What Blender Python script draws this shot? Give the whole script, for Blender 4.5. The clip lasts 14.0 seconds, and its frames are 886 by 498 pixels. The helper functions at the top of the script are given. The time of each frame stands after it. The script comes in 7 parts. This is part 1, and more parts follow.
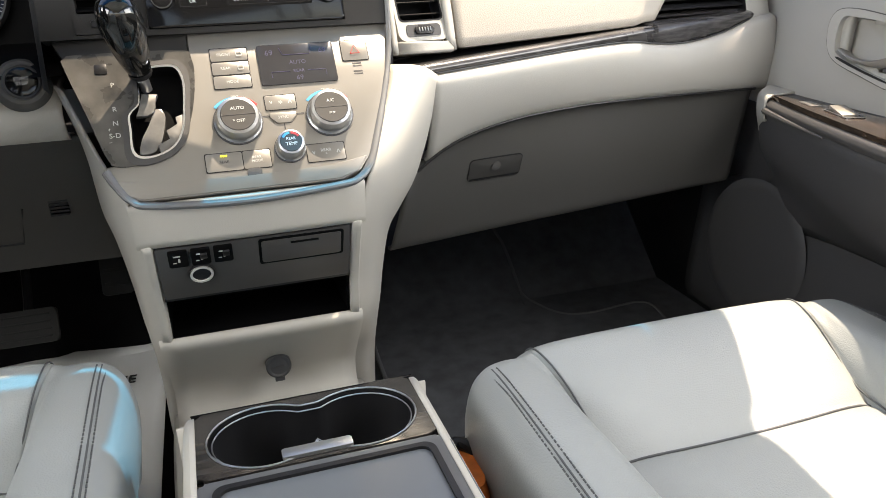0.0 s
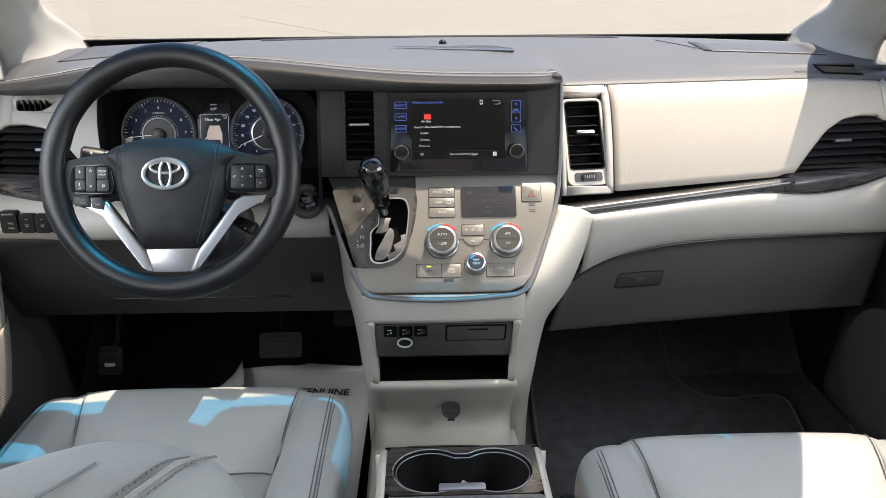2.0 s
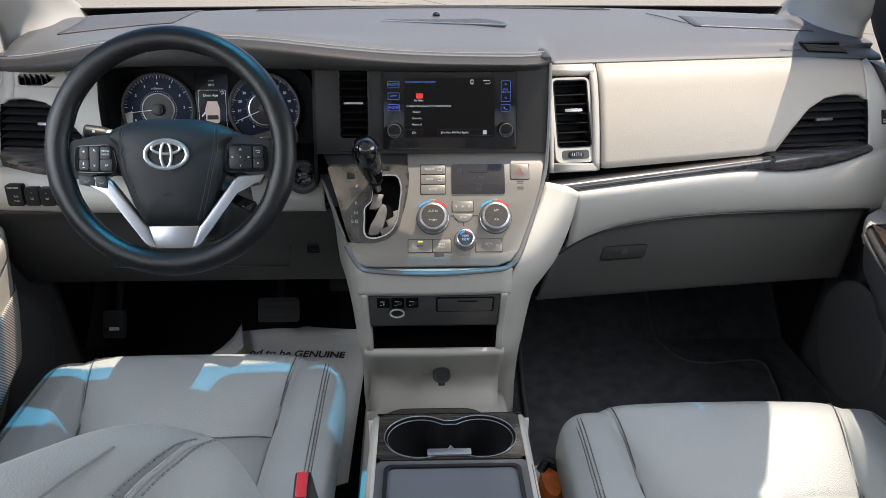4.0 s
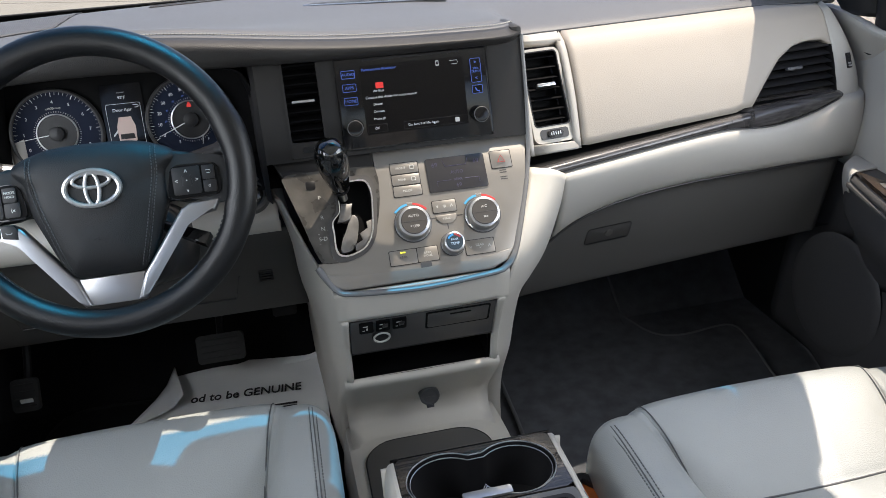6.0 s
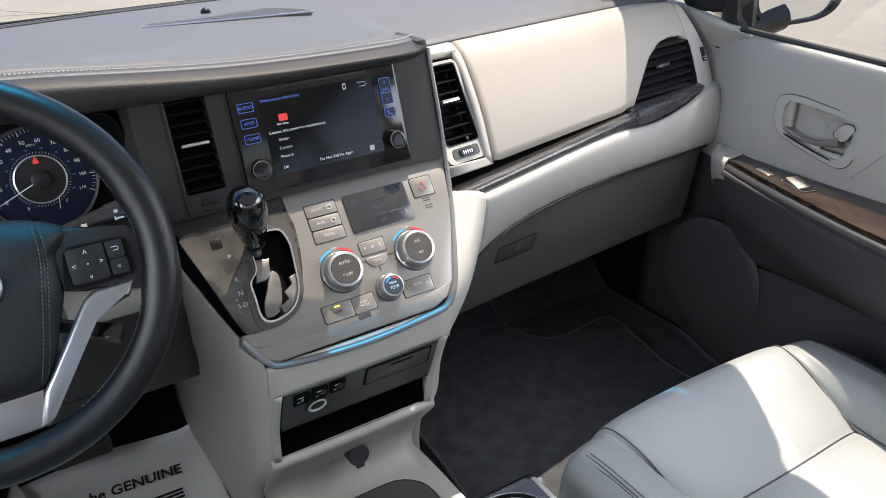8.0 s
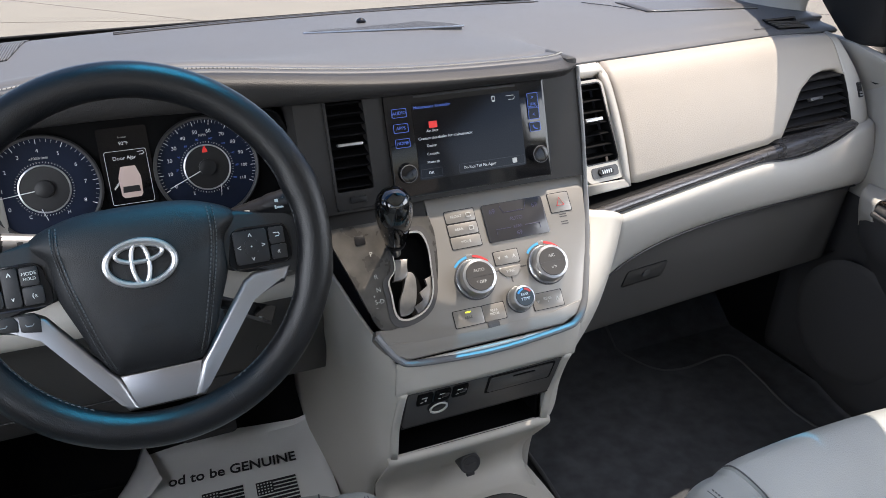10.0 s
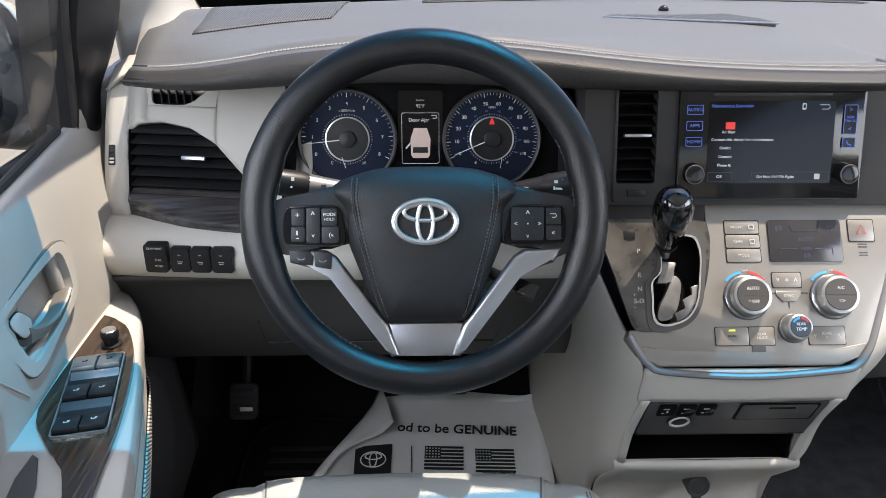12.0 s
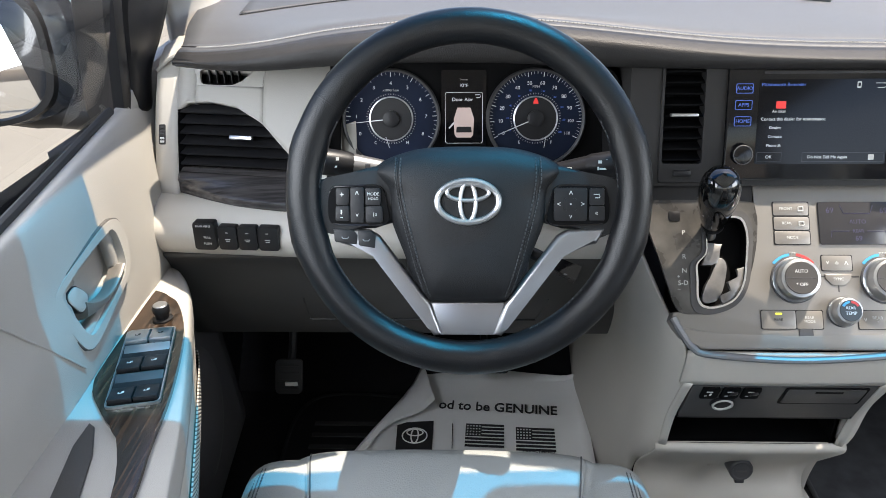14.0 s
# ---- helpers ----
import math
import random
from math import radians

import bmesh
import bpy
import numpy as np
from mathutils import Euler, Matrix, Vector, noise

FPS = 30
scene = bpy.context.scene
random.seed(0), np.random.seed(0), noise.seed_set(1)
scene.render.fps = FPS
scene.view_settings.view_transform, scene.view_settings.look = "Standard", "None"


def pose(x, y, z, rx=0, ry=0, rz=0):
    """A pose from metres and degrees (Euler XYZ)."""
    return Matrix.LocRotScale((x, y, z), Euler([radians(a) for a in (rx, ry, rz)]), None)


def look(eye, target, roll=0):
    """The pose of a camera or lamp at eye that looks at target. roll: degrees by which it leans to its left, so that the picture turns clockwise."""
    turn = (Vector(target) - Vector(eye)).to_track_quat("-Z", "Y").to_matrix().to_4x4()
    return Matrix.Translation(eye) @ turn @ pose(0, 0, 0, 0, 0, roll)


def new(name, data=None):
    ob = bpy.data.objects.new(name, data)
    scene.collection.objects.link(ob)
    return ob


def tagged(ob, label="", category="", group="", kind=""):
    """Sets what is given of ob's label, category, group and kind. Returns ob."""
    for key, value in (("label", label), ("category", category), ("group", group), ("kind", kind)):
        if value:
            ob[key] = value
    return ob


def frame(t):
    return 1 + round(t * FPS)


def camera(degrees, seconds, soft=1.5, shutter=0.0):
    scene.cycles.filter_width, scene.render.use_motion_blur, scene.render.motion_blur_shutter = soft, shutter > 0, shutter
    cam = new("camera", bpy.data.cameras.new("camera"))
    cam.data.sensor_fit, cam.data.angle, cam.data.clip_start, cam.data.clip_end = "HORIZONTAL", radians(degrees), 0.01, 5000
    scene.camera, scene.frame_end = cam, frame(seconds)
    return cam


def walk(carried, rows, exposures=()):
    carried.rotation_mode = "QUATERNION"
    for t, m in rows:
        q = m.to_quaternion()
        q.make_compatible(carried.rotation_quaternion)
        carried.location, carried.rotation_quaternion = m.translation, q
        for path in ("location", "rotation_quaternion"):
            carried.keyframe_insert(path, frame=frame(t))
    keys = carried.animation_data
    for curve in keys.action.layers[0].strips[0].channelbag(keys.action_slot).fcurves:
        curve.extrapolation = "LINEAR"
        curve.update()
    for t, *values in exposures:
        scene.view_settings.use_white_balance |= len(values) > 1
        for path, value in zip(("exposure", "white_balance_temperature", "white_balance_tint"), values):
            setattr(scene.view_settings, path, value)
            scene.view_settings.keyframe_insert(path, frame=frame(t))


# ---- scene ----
cam = camera(60.6, 14.0, soft=0.65)
PATH = [
    (0, (-0.044, -0.014, 0.738), (0.521, 1.762, 0.012), -1.7),
    (0.5, (-0.032, -0.078, 0.793), (0.264, 1.785, 0.127), -2.2),
    (1, (-0.023, -0.173, 0.84), (0.11, 1.712, 0.186), -1.2),
    (1.5, (-0.022, -0.241, 0.928), (0.043, 1.643, 0.26), -0.7),
    (2, (-0.026, -0.292, 0.999), (0.018, 1.58, 0.299), -0.4),
    (2.5, (-0.017, -0.318, 1.031), (0.02, 1.541, 0.295), -0.1),
    (3, (-0.009, -0.331, 1.052), (0.028, 1.513, 0.278), 0.1),
    (5.5, (-0.1, -0.256, 1.059), (0.095, 1.547, 0.215), -2.1),
    (6, (-0.163, -0.14, 1.018), (0.185, 1.635, 0.165), -3.5),
    (6.5, (-0.2, 0.012, 1.02), (0.338, 1.733, 0.155), -4.6),
    (7, (-0.264, 0.039, 1.023), (0.467, 1.676, 0.136), -5.0),
    (7.2, (-0.285, 0.046, 1.024), (0.51, 1.648, 0.128), -4.9),
    (9.3, (-0.346, 0.073, 1.023), (0.569, 1.625, 0.157), -2.8),
    (9.5, (-0.351, 0.071, 1.023), (0.5, 1.667, 0.169), -2.5),
    (10, (-0.374, 0.069, 1.019), (0.281, 1.774, 0.204), -1.8),
    (10.5, (-0.405, 0.08, 1.017), (0.043, 1.855, 0.212), -0.7),
    (11, (-0.409, 0.083, 1.016), (-0.151, 1.895, 0.21), -0.1),
    (11.5, (-0.409, 0.087, 1.016), (-0.274, 1.904, 0.191), 0.3),
    (12, (-0.409, 0.086, 1.018), (-0.36, 1.897, 0.172), 0.3),
    (12.5, (-0.411, 0.083, 1.02), (-0.41, 1.885, 0.152), 0.2),
    (13, (-0.411, 0.081, 1.021), (-0.439, 1.875, 0.137), -0.1),
    (13.5, (-0.409, 0.081, 1.021), (-0.462, 1.87, 0.129), -0.5),
    (14, (-0.409, 0.082, 1.021), (-0.472, 1.869, 0.125), -0.8),
]
walk(cam, [(t, look(eye, target, roll)) for t, eye, target, roll in PATH], [(0.0, 2.23, 7650, 18), (1.0, 2.08, 7450, 18), (3.0, 1.61, 6900, 18), (5.5, 1.52, 6850, 18), (7.0, 1.72, 6850, 18), (9.5, 1.58, 6750, 20), (11.5, 1.70, 6880, 20), (14.0, 1.96, 6830, 18)])

# ---- light ----
SUN = Vector((0.29, 0.138, 0.947)).normalized()
world = bpy.data.worlds.new("sky")
scene.world = world
world.use_nodes = True
wn = world.node_tree
sky = wn.nodes.new("ShaderNodeTexSky")
sky.sky_type = "NISHITA"
sky.sun_disc = False
sky.sun_elevation = math.asin(SUN.z)
sky.sun_rotation = math.atan2(SUN.x, SUN.y)
wn.links.new(sky.outputs[0], wn.nodes["Background"].inputs[0])
wn.nodes["Background"].inputs[1].default_value = 0.10
sun = new("sun", bpy.data.lights.new("sun", "SUN"))
sun.data.energy = 2.95
sun.data.angle = radians(0.5)
sun.data.color = (1.0, 0.915, 0.79)
sun.matrix_world = look(SUN * 20, (0, 0, 0))


def opening(name, at, towards, wide, high, watts):
    """An added area lamp that stands in for the sky's light through an opening of the cabin."""
    lamp = new(name, bpy.data.lights.new(name, "AREA"))
    lamp.data.shape, lamp.data.size, lamp.data.size_y, lamp.data.energy = "RECTANGLE", wide, high, watts
    lamp.data.color = (0.86, 0.94, 1.0)
    lamp.matrix_world = look(at, towards)


# fill lamps added to brighten the cabin; the sliding doorways are unseen
for s_ in (-1, 1):
    opening("front_window_fill", (0.018 + s_ * 0.93, 0.38, 0.95), (0.018, 0.60, 0.62), 0.78, 0.40, 3.0)
    opening("side_doorway_fill", (0.018 + s_ * 0.90, -0.62, 0.70), (0.018, -0.3, 0.75), 0.86, 0.95, 0.4)



# ---- materials ----
def material(name, colour, rough=0.5, metal=0.0, vary=0.12, scale=6.0, bump=0.0, grain=400.0, cells=False, coat=0.0, spec=0.5, blotch=None):
    """A surface with two scales of variation: wide blotches in tone and gloss, and fine relief."""
    m = bpy.data.materials.new(name)
    m.use_nodes = True
    n, l = m.node_tree.nodes, m.node_tree.links
    p = n["Principled BSDF"]
    p.inputs["Metallic"].default_value = metal
    p.inputs["Coat Weight"].default_value = coat
    p.inputs["Specular IOR Level"].default_value = spec
    co = n.new("ShaderNodeTexCoord")
    wide = n.new("ShaderNodeTexNoise")
    wide.inputs["Scale"].default_value, wide.inputs["Detail"].default_value = scale, 5.0
    l.new(co.outputs["Object"], wide.inputs["Vector"])
    ramp = n.new("ShaderNodeValToRGB")
    dark = [c * (1 - vary) for c in colour] if blotch is None else blotch
    ramp.color_ramp.elements[0].position, ramp.color_ramp.elements[0].color = 0.3, (*dark, 1)
    ramp.color_ramp.elements[1].position, ramp.color_ramp.elements[1].color = 0.7, (*colour, 1)
    l.new(wide.outputs[0], ramp.inputs[0])
    l.new(ramp.outputs[0], p.inputs["Base Color"])
    gloss = n.new("ShaderNodeMapRange")
    gloss.inputs["To Min"].default_value, gloss.inputs["To Max"].default_value = max(0.02, rough * 0.85), min(1.0, rough * 1.15)
    l.new(wide.outputs[0], gloss.inputs["Value"])
    l.new(gloss.outputs[0], p.inputs["Roughness"])
    if bump:
        fine = n.new("ShaderNodeTexVoronoi" if cells else "ShaderNodeTexNoise")
        fine.inputs["Scale"].default_value = grain
        l.new(co.outputs["Object"], fine.inputs["Vector"])
        b = n.new("ShaderNodeBump")
        b.inputs["Strength"].default_value, b.inputs["Distance"].default_value = bump, 0.0006
        l.new(fine.outputs[0], b.inputs["Height"])
        l.new(b.outputs[0], p.inputs["Normal"])
    return m


def wood(name, light, dark, scale=(4, 160, 160), rough=0.18):
    """Lacquered dark grain that runs along the axis of the least scale."""
    m = material(name, light, rough, coat=0.3)
    n, l = m.node_tree.nodes, m.node_tree.links
    co, mp, grain, ramp = n.new("ShaderNodeTexCoord"), n.new("ShaderNodeMapping"), n.new("ShaderNodeTexNoise"), n.new("ShaderNodeValToRGB")
    mp.inputs["Scale"].default_value = scale
    grain.inputs["Scale"].default_value, grain.inputs["Detail"].default_value = 1.2, 6
    ramp.color_ramp.elements[0].position, ramp.color_ramp.elements[0].color = 0.38, (*dark, 1)
    ramp.color_ramp.elements[1].position, ramp.color_ramp.elements[1].color = 0.62, (*light, 1)
    l.new(co.outputs["Object"], mp.inputs[0]), l.new(mp.outputs[0], grain.inputs["Vector"])
    l.new(grain.outputs[0], ramp.inputs[0]), l.new(ramp.outputs[0], n["Principled BSDF"].inputs["Base Color"])
    return m


def ribbed(name, light, dark, scale, turn=(38, 0, 0), way="Z"):
    """Fine slanting ribs with dark gaps between them."""
    m = material(name, light, 0.6)
    n, l = m.node_tree.nodes, m.node_tree.links
    co, mp, wave, ramp, b = n.new("ShaderNodeTexCoord"), n.new("ShaderNodeMapping"), n.new("ShaderNodeTexWave"), n.new("ShaderNodeValToRGB"), n.new("ShaderNodeBump")
    mp.inputs["Rotation"].default_value = [radians(a) for a in turn]
    wave.bands_direction = way
    wave.inputs["Scale"].default_value = scale / 4
    ramp.color_ramp.elements[0].position, ramp.color_ramp.elements[0].color = 0.18, (*dark, 1)
    ramp.color_ramp.elements[1].position, ramp.color_ramp.elements[1].color = 0.42, (*light, 1)
    b.inputs["Strength"].default_value, b.inputs["Distance"].default_value = 0.6, 0.001
    l.new(co.outputs["Object"], mp.inputs[0]), l.new(mp.outputs[0], wave.inputs["Vector"]), l.new(wave.outputs["Fac"], ramp.inputs[0])
    l.new(ramp.outputs[0], n["Principled BSDF"].inputs["Base Color"]), l.new(wave.outputs["Fac"], b.inputs["Height"]), l.new(b.outputs[0], n["Principled BSDF"].inputs["Normal"])
    return m


def glow(name, colour, strength):
    m = bpy.data.materials.new(name)
    m.use_nodes = True
    p = m.node_tree.nodes["Principled BSDF"]
    p.inputs["Base Color"].default_value = (*colour, 1)
    p.inputs["Emission Color"].default_value = (*colour, 1)
    p.inputs["Emission Strength"].default_value = strength
    return m


def pane_glass(name, tint, gloss=0.04):
    m = bpy.data.materials.new(name)
    m.use_nodes = True
    n, l = m.node_tree.nodes, m.node_tree.links
    t, g, mix = n.new("ShaderNodeBsdfTransparent"), n.new("ShaderNodeBsdfGlossy"), n.new("ShaderNodeMixShader")
    t.inputs[0].default_value = (*tint, 1)
    g.inputs["Roughness"].default_value = 0.0
    mix.inputs[0].default_value = gloss
    l.new(t.outputs[0], mix.inputs[1]), l.new(g.outputs[0], mix.inputs[2])
    l.new(mix.outputs[0], n["Material Output"].inputs[0])
    return m


DOORUP = material("door_panel_grey", (0.395, 0.38, 0.35), 0.55, vary=0.06, bump=0.25, grain=900, cells=True)
BEIGE = material("light_grey_plastic", (0.50, 0.475, 0.43), 0.55, vary=0.06, bump=0.25, grain=900, cells=True)
# the light grey plastic again, darkened so the colour carries the fascia's shade
BEIGESHADE = material("shaded_grey_plastic", (0.405, 0.388, 0.358), 0.55, vary=0.06, bump=0.25, grain=900, cells=True)
PAD = material("light_soft_pad", (0.365, 0.325, 0.28), 0.6, vary=0.05, bump=0.35, grain=700, cells=True)
DOORLOW = material("charcoal_door_plastic", (0.048, 0.047, 0.049), 0.6, vary=0.1, bump=0.25, grain=900, cells=True)
LOWER = material("lower_grey_plastic", (0.086, 0.082, 0.078), 0.6, vary=0.08, bump=0.25, grain=900, cells=True)
TOP = material("dash_top_grey", (0.079, 0.082, 0.088), 0.55, vary=0.10, bump=0.3, grain=800, cells=True)
BROW = material("dark_stitched_vinyl", (0.030, 0.029, 0.029), 0.5, vary=0.2, bump=0.5, grain=600, cells=True, spec=0.25)
BLACK = material("black_plastic", (0.015, 0.015, 0.0165), 0.4, vary=0.25, bump=0.15, grain=900, spec=0.3)
DARK = material("charcoal_plastic", (0.05, 0.05, 0.053), 0.5, vary=0.15, bump=0.2, grain=900)
STACKFACE = material("charcoal_stack_face", (0.026, 0.025, 0.025), 0.5, vary=0.15, bump=0.2, grain=900, spec=0.25)
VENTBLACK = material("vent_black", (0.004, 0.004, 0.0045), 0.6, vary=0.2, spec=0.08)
KNEE = material("dark_knee_plastic", (0.052, 0.050, 0.048), 0.6, vary=0.1, bump=0.25, grain=900, cells=True)
DARKCARPET = material("darker_black_carpet", (0.010, 0.010, 0.011), 0.95, vary=0.3, scale=30, bump=0.8, grain=700, spec=0.1)
# pale blotches hold dust and scratches, and the plate's sunlit reflection as colour
DUSTYSHEEN = material("scratched_black_with_sheen", (0.105, 0.098, 0.088), 0.28, vary=0.5, scale=30, bump=0.2, grain=200, blotch=(0.022, 0.021, 0.020))
GREYDARK = material("dark_grey_trim", (0.062, 0.059, 0.058), 0.45, vary=0.12, bump=0.2, grain=900)
GLOSS = material("piano_black", (0.010, 0.010, 0.011), 0.10, vary=0.2, spec=0.4)
KNOBGLOSS = material("lacquered_black_knob", (0.008, 0.008, 0.008), 0.05, vary=0.2, coat=0.6)
DIALFACE = material("brown_grey_dial_face", (0.052, 0.048, 0.045), 0.4, vary=0.1)
SILVER = material("satin_silver_panel", (0.262, 0.245, 0.223), 0.40, metal=0.5, vary=0.06, bump=0.08, grain=1500)
SPOKE = material("satin_silver_spoke", (0.34, 0.34, 0.35), 0.30, metal=0.8, vary=0.06)
CHROME = material("chrome", (0.75, 0.76, 0.78), 0.12, metal=1.0, vary=0.05)
TRIMGREY = material("satin_grey_trim", (0.17, 0.172, 0.175), 0.46, metal=0.4, vary=0.08)
GATEGREY = material("worn_grey_gate", (0.26, 0.25, 0.24), 0.36, metal=0.7, vary=0.3, scale=60)
SATIN = material("satin_chrome", (0.50, 0.51, 0.52), 0.30, metal=0.9, vary=0.05)
RIBGREY = ribbed("ribbed_grey_grille", (0.075, 0.078, 0.085), (0.008, 0.008, 0.009), 300.0, (0, 0, 0), "X")
MESH = ribbed("pale_speaker_mesh", (0.46, 0.43, 0.38), (0.07, 0.065, 0.06), 260.0)
LEATHER = material("light_grey_leather", (0.310, 0.328, 0.325), 0.45, vary=0.08, scale=9, bump=0.5, grain=500, cells=True)
WHEEL = material("black_wheel_leather", (0.0055, 0.0065, 0.008), 0.58, spec=0.40, vary=0.3, scale=14, bump=0.35, grain=1100, cells=True)
RIMLEATHER = material("black_rim_leather", (0.0055, 0.0062, 0.0075), 0.36, spec=0.38, vary=0.3, scale=14, bump=0.30, grain=900, cells=True)
STITCH = material("grey_thread", (0.20, 0.21, 0.22), 0.8)
STITCHW = material("pale_thread", (0.42, 0.41, 0.39), 0.8)
STITCHD = material("dark_thread", (0.09, 0.095, 0.10), 0.8)
CARPET = material("black_carpet", (0.070, 0.073, 0.080), 0.95, vary=0.35, scale=30, bump=1.0, grain=700, spec=0.1)
PAPER = material("white_paper", (0.80, 0.80, 0.79), 0.85, vary=0.06, scale=8, bump=0.3, grain=60)
INK = material("black_ink", (0.02, 0.02, 0.022), 0.7)
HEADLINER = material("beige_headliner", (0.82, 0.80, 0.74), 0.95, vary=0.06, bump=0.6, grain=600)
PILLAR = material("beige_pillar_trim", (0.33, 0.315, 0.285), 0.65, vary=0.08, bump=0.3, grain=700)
BODY = material("dark_grey_paint", (0.03, 0.035, 0.045), 0.2, metal=0.3, coat=1.0)
RUBBER = material("black_rubber", (0.02, 0.02, 0.02), 0.75)
# lightened grey: the sky's reflection on the lid is in the colour
LID = material("console_lid_sheen", (0.105, 0.110, 0.118), 0.30, vary=0.1, bump=0.06, grain=1200)
CUPWOOD = wood("dark_cup_wood", (0.042, 0.037, 0.034), (0.014, 0.013, 0.013), (6, 220, 220), 0.13)
WOODY = wood("brown_wood_trim", (0.058, 0.036, 0.023), (0.013, 0.009, 0.0065), (230, 7, 230))
LACQUER = wood("grey_wood_trim", (0.066, 0.062, 0.062), (0.030, 0.028, 0.029), rough=0.26)
CONCRETE = material("pale_concrete", (0.205, 0.192, 0.160), 0.9, vary=0.14, scale=1.2, bump=0.4, grain=60)
SCREEN = material("screen_glass", (0.006, 0.006, 0.007), 0.10, vary=0.1, spec=0.32)
LCD = material("lcd_grey", (0.038, 0.037, 0.040), 0.16, vary=0.1)
GAUGE = material("blue_gauge_face", (0.0085, 0.0145, 0.034), 0.55, vary=0.3, scale=14, spec=0.12)
WHITE = glow("lit_white", (0.55, 0.58, 0.60), 0.09)
BLUE = glow("lit_blue", (0.05, 0.11, 0.40), 0.16)
THREAD = material("black_thread", (0.05, 0.055, 0.06), 0.7)
LILAC = glow("lcd_lilac", (0.04, 0.036, 0.085), 0.03)
RED = glow("lit_red", (0.60, 0.03, 0.025), 0.16)
GREEN = glow("lit_yellow_green", (0.6, 0.65, 0.05), 0.5)
MARK = material("white_print", (0.55, 0.55, 0.53), 0.6)
MARKB = material("blue_print", (0.05, 0.35, 0.65), 0.5)
MARKR = material("red_print", (0.6, 0.05, 0.05), 0.5)
ORANGE = material("orange_fabric", (0.80, 0.20, 0.03), 0.7, vary=0.3, scale=60, bump=0.6, grain=250)
REDPLASTIC = material("red_button", (0.65, 0.03, 0.05), 0.35)
GLASS = pane_glass("clear_glass", (0.93, 0.97, 0.95))
SIDEGLASS = pane_glass("side_glass", (0.92, 0.95, 0.93), 0.13)
SHADEBAND = pane_glass("blue_shade_band", (0.008, 0.29, 0.58))
MIRROR = material("mirror", (0.85, 0.87, 0.88), 0.01, metal=1.0, vary=0.02)


# ---- building ----
def thing(name, label, category, at=(0, 0, 0), group="", kind=""):
    ob = new(name)
    ob.empty_display_size = 0.05
    ob.location = at
    return tagged(ob, label, category, group, kind)


def part(name, bm, mat, parent=None, label="", sharp=35, turn=True):
    me = bpy.data.meshes.new(name)
    if turn:
        bmesh.ops.recalc_face_normals(bm, faces=bm.faces)
    bm.to_mesh(me)
    bm.free()
    for poly in me.polygons:
        poly.use_smooth = True
    me.set_sharp_from_angle(angle=radians(sharp))
    me.materials.append(mat)
    ob = new(name, me)
    if parent:
        ob.parent = parent
        if parent.type == "EMPTY":
            ob.matrix_parent_inverse = Matrix.Translation(parent.location).inverted()
    if label:
        ob["label"] = label
    return ob


def solid(name, bm, mat, parent=None, thick=0.004, label="", sharp=35, each=False):
    bmesh.ops.recalc_face_normals(bm, faces=bm.faces)
    heart = Vector((0.0, 0.1, 1.0))
    if sum((heart - f.calc_center_median()).dot(f.normal) * f.calc_area() for f in bm.faces) < 0:
        bmesh.ops.reverse_faces(bm, faces=bm.faces)
    if each:
        bmesh.ops.reverse_faces(bm, faces=[f for f in bm.faces if (heart - f.calc_center_median()).dot(f.normal) < 0])
    ob = part(name, bm, mat, parent, label, sharp, False)
    mod = ob.modifiers.new("thickness", "SOLIDIFY")
    mod.thickness, mod.offset = thick, -1.0
    return ob


def smooth(pts, n, closed=False):
    """n points on a Catmull-Rom curve through pts."""
    pts = [Vector(p) for p in pts]
    k = len(pts)
    if k == 2 and not closed:
        return [pts[0].lerp(pts[1], i / (n - 1)) for i in range(n)]
    out = []
    spans = k if closed else k - 1
    for i in range(n):
        u = i / n * spans if closed else i / (n - 1) * spans
        s = min(int(u), spans - 1)
        f = u - s
        def at(j):
            return pts[j % k] if closed else (pts[j] if 0 <= j < k else (pts[0] * 2 - pts[1] if j < 0 else pts[-1] * 2 - pts[-2]))
        a, b, c, d = at(s - 1), at(s), at(s + 1), at(s + 2)
        out.append(0.5 * ((2 * b) + (c - a) * f + (2 * a - 5 * b + 4 * c - d) * f * f + (3 * b - a - 3 * c + d) * f ** 3))
    return out


def grid(rows, close=False, caps=False):
    bm = bmesh.new()
    vs = [[bm.verts.new(p) for p in r] for r in rows]
    for a, b in zip(vs, vs[1:]):
        m = len(a)
        for j in range(m if close else m - 1):
            bm.faces.new((a[j], a[(j + 1) % m], b[(j + 1) % m], b[j]))
    if caps is True:
        bm.faces.new(vs[0])
    if caps:
        bm.faces.new(list(reversed(vs[-1])))
    return bm


def loft(rows, nu=24, nv=16, close=False, caps=False):
    """A smooth sheet through the given rows of points."""
    fine = [smooth(r, nv, close) for r in rows]
    cols = [smooth([r[j] for r in fine], nu) for j in range(nv)]
    return grid([[cols[j][i] for j in range(nv)] for i in range(nu)], close, caps)


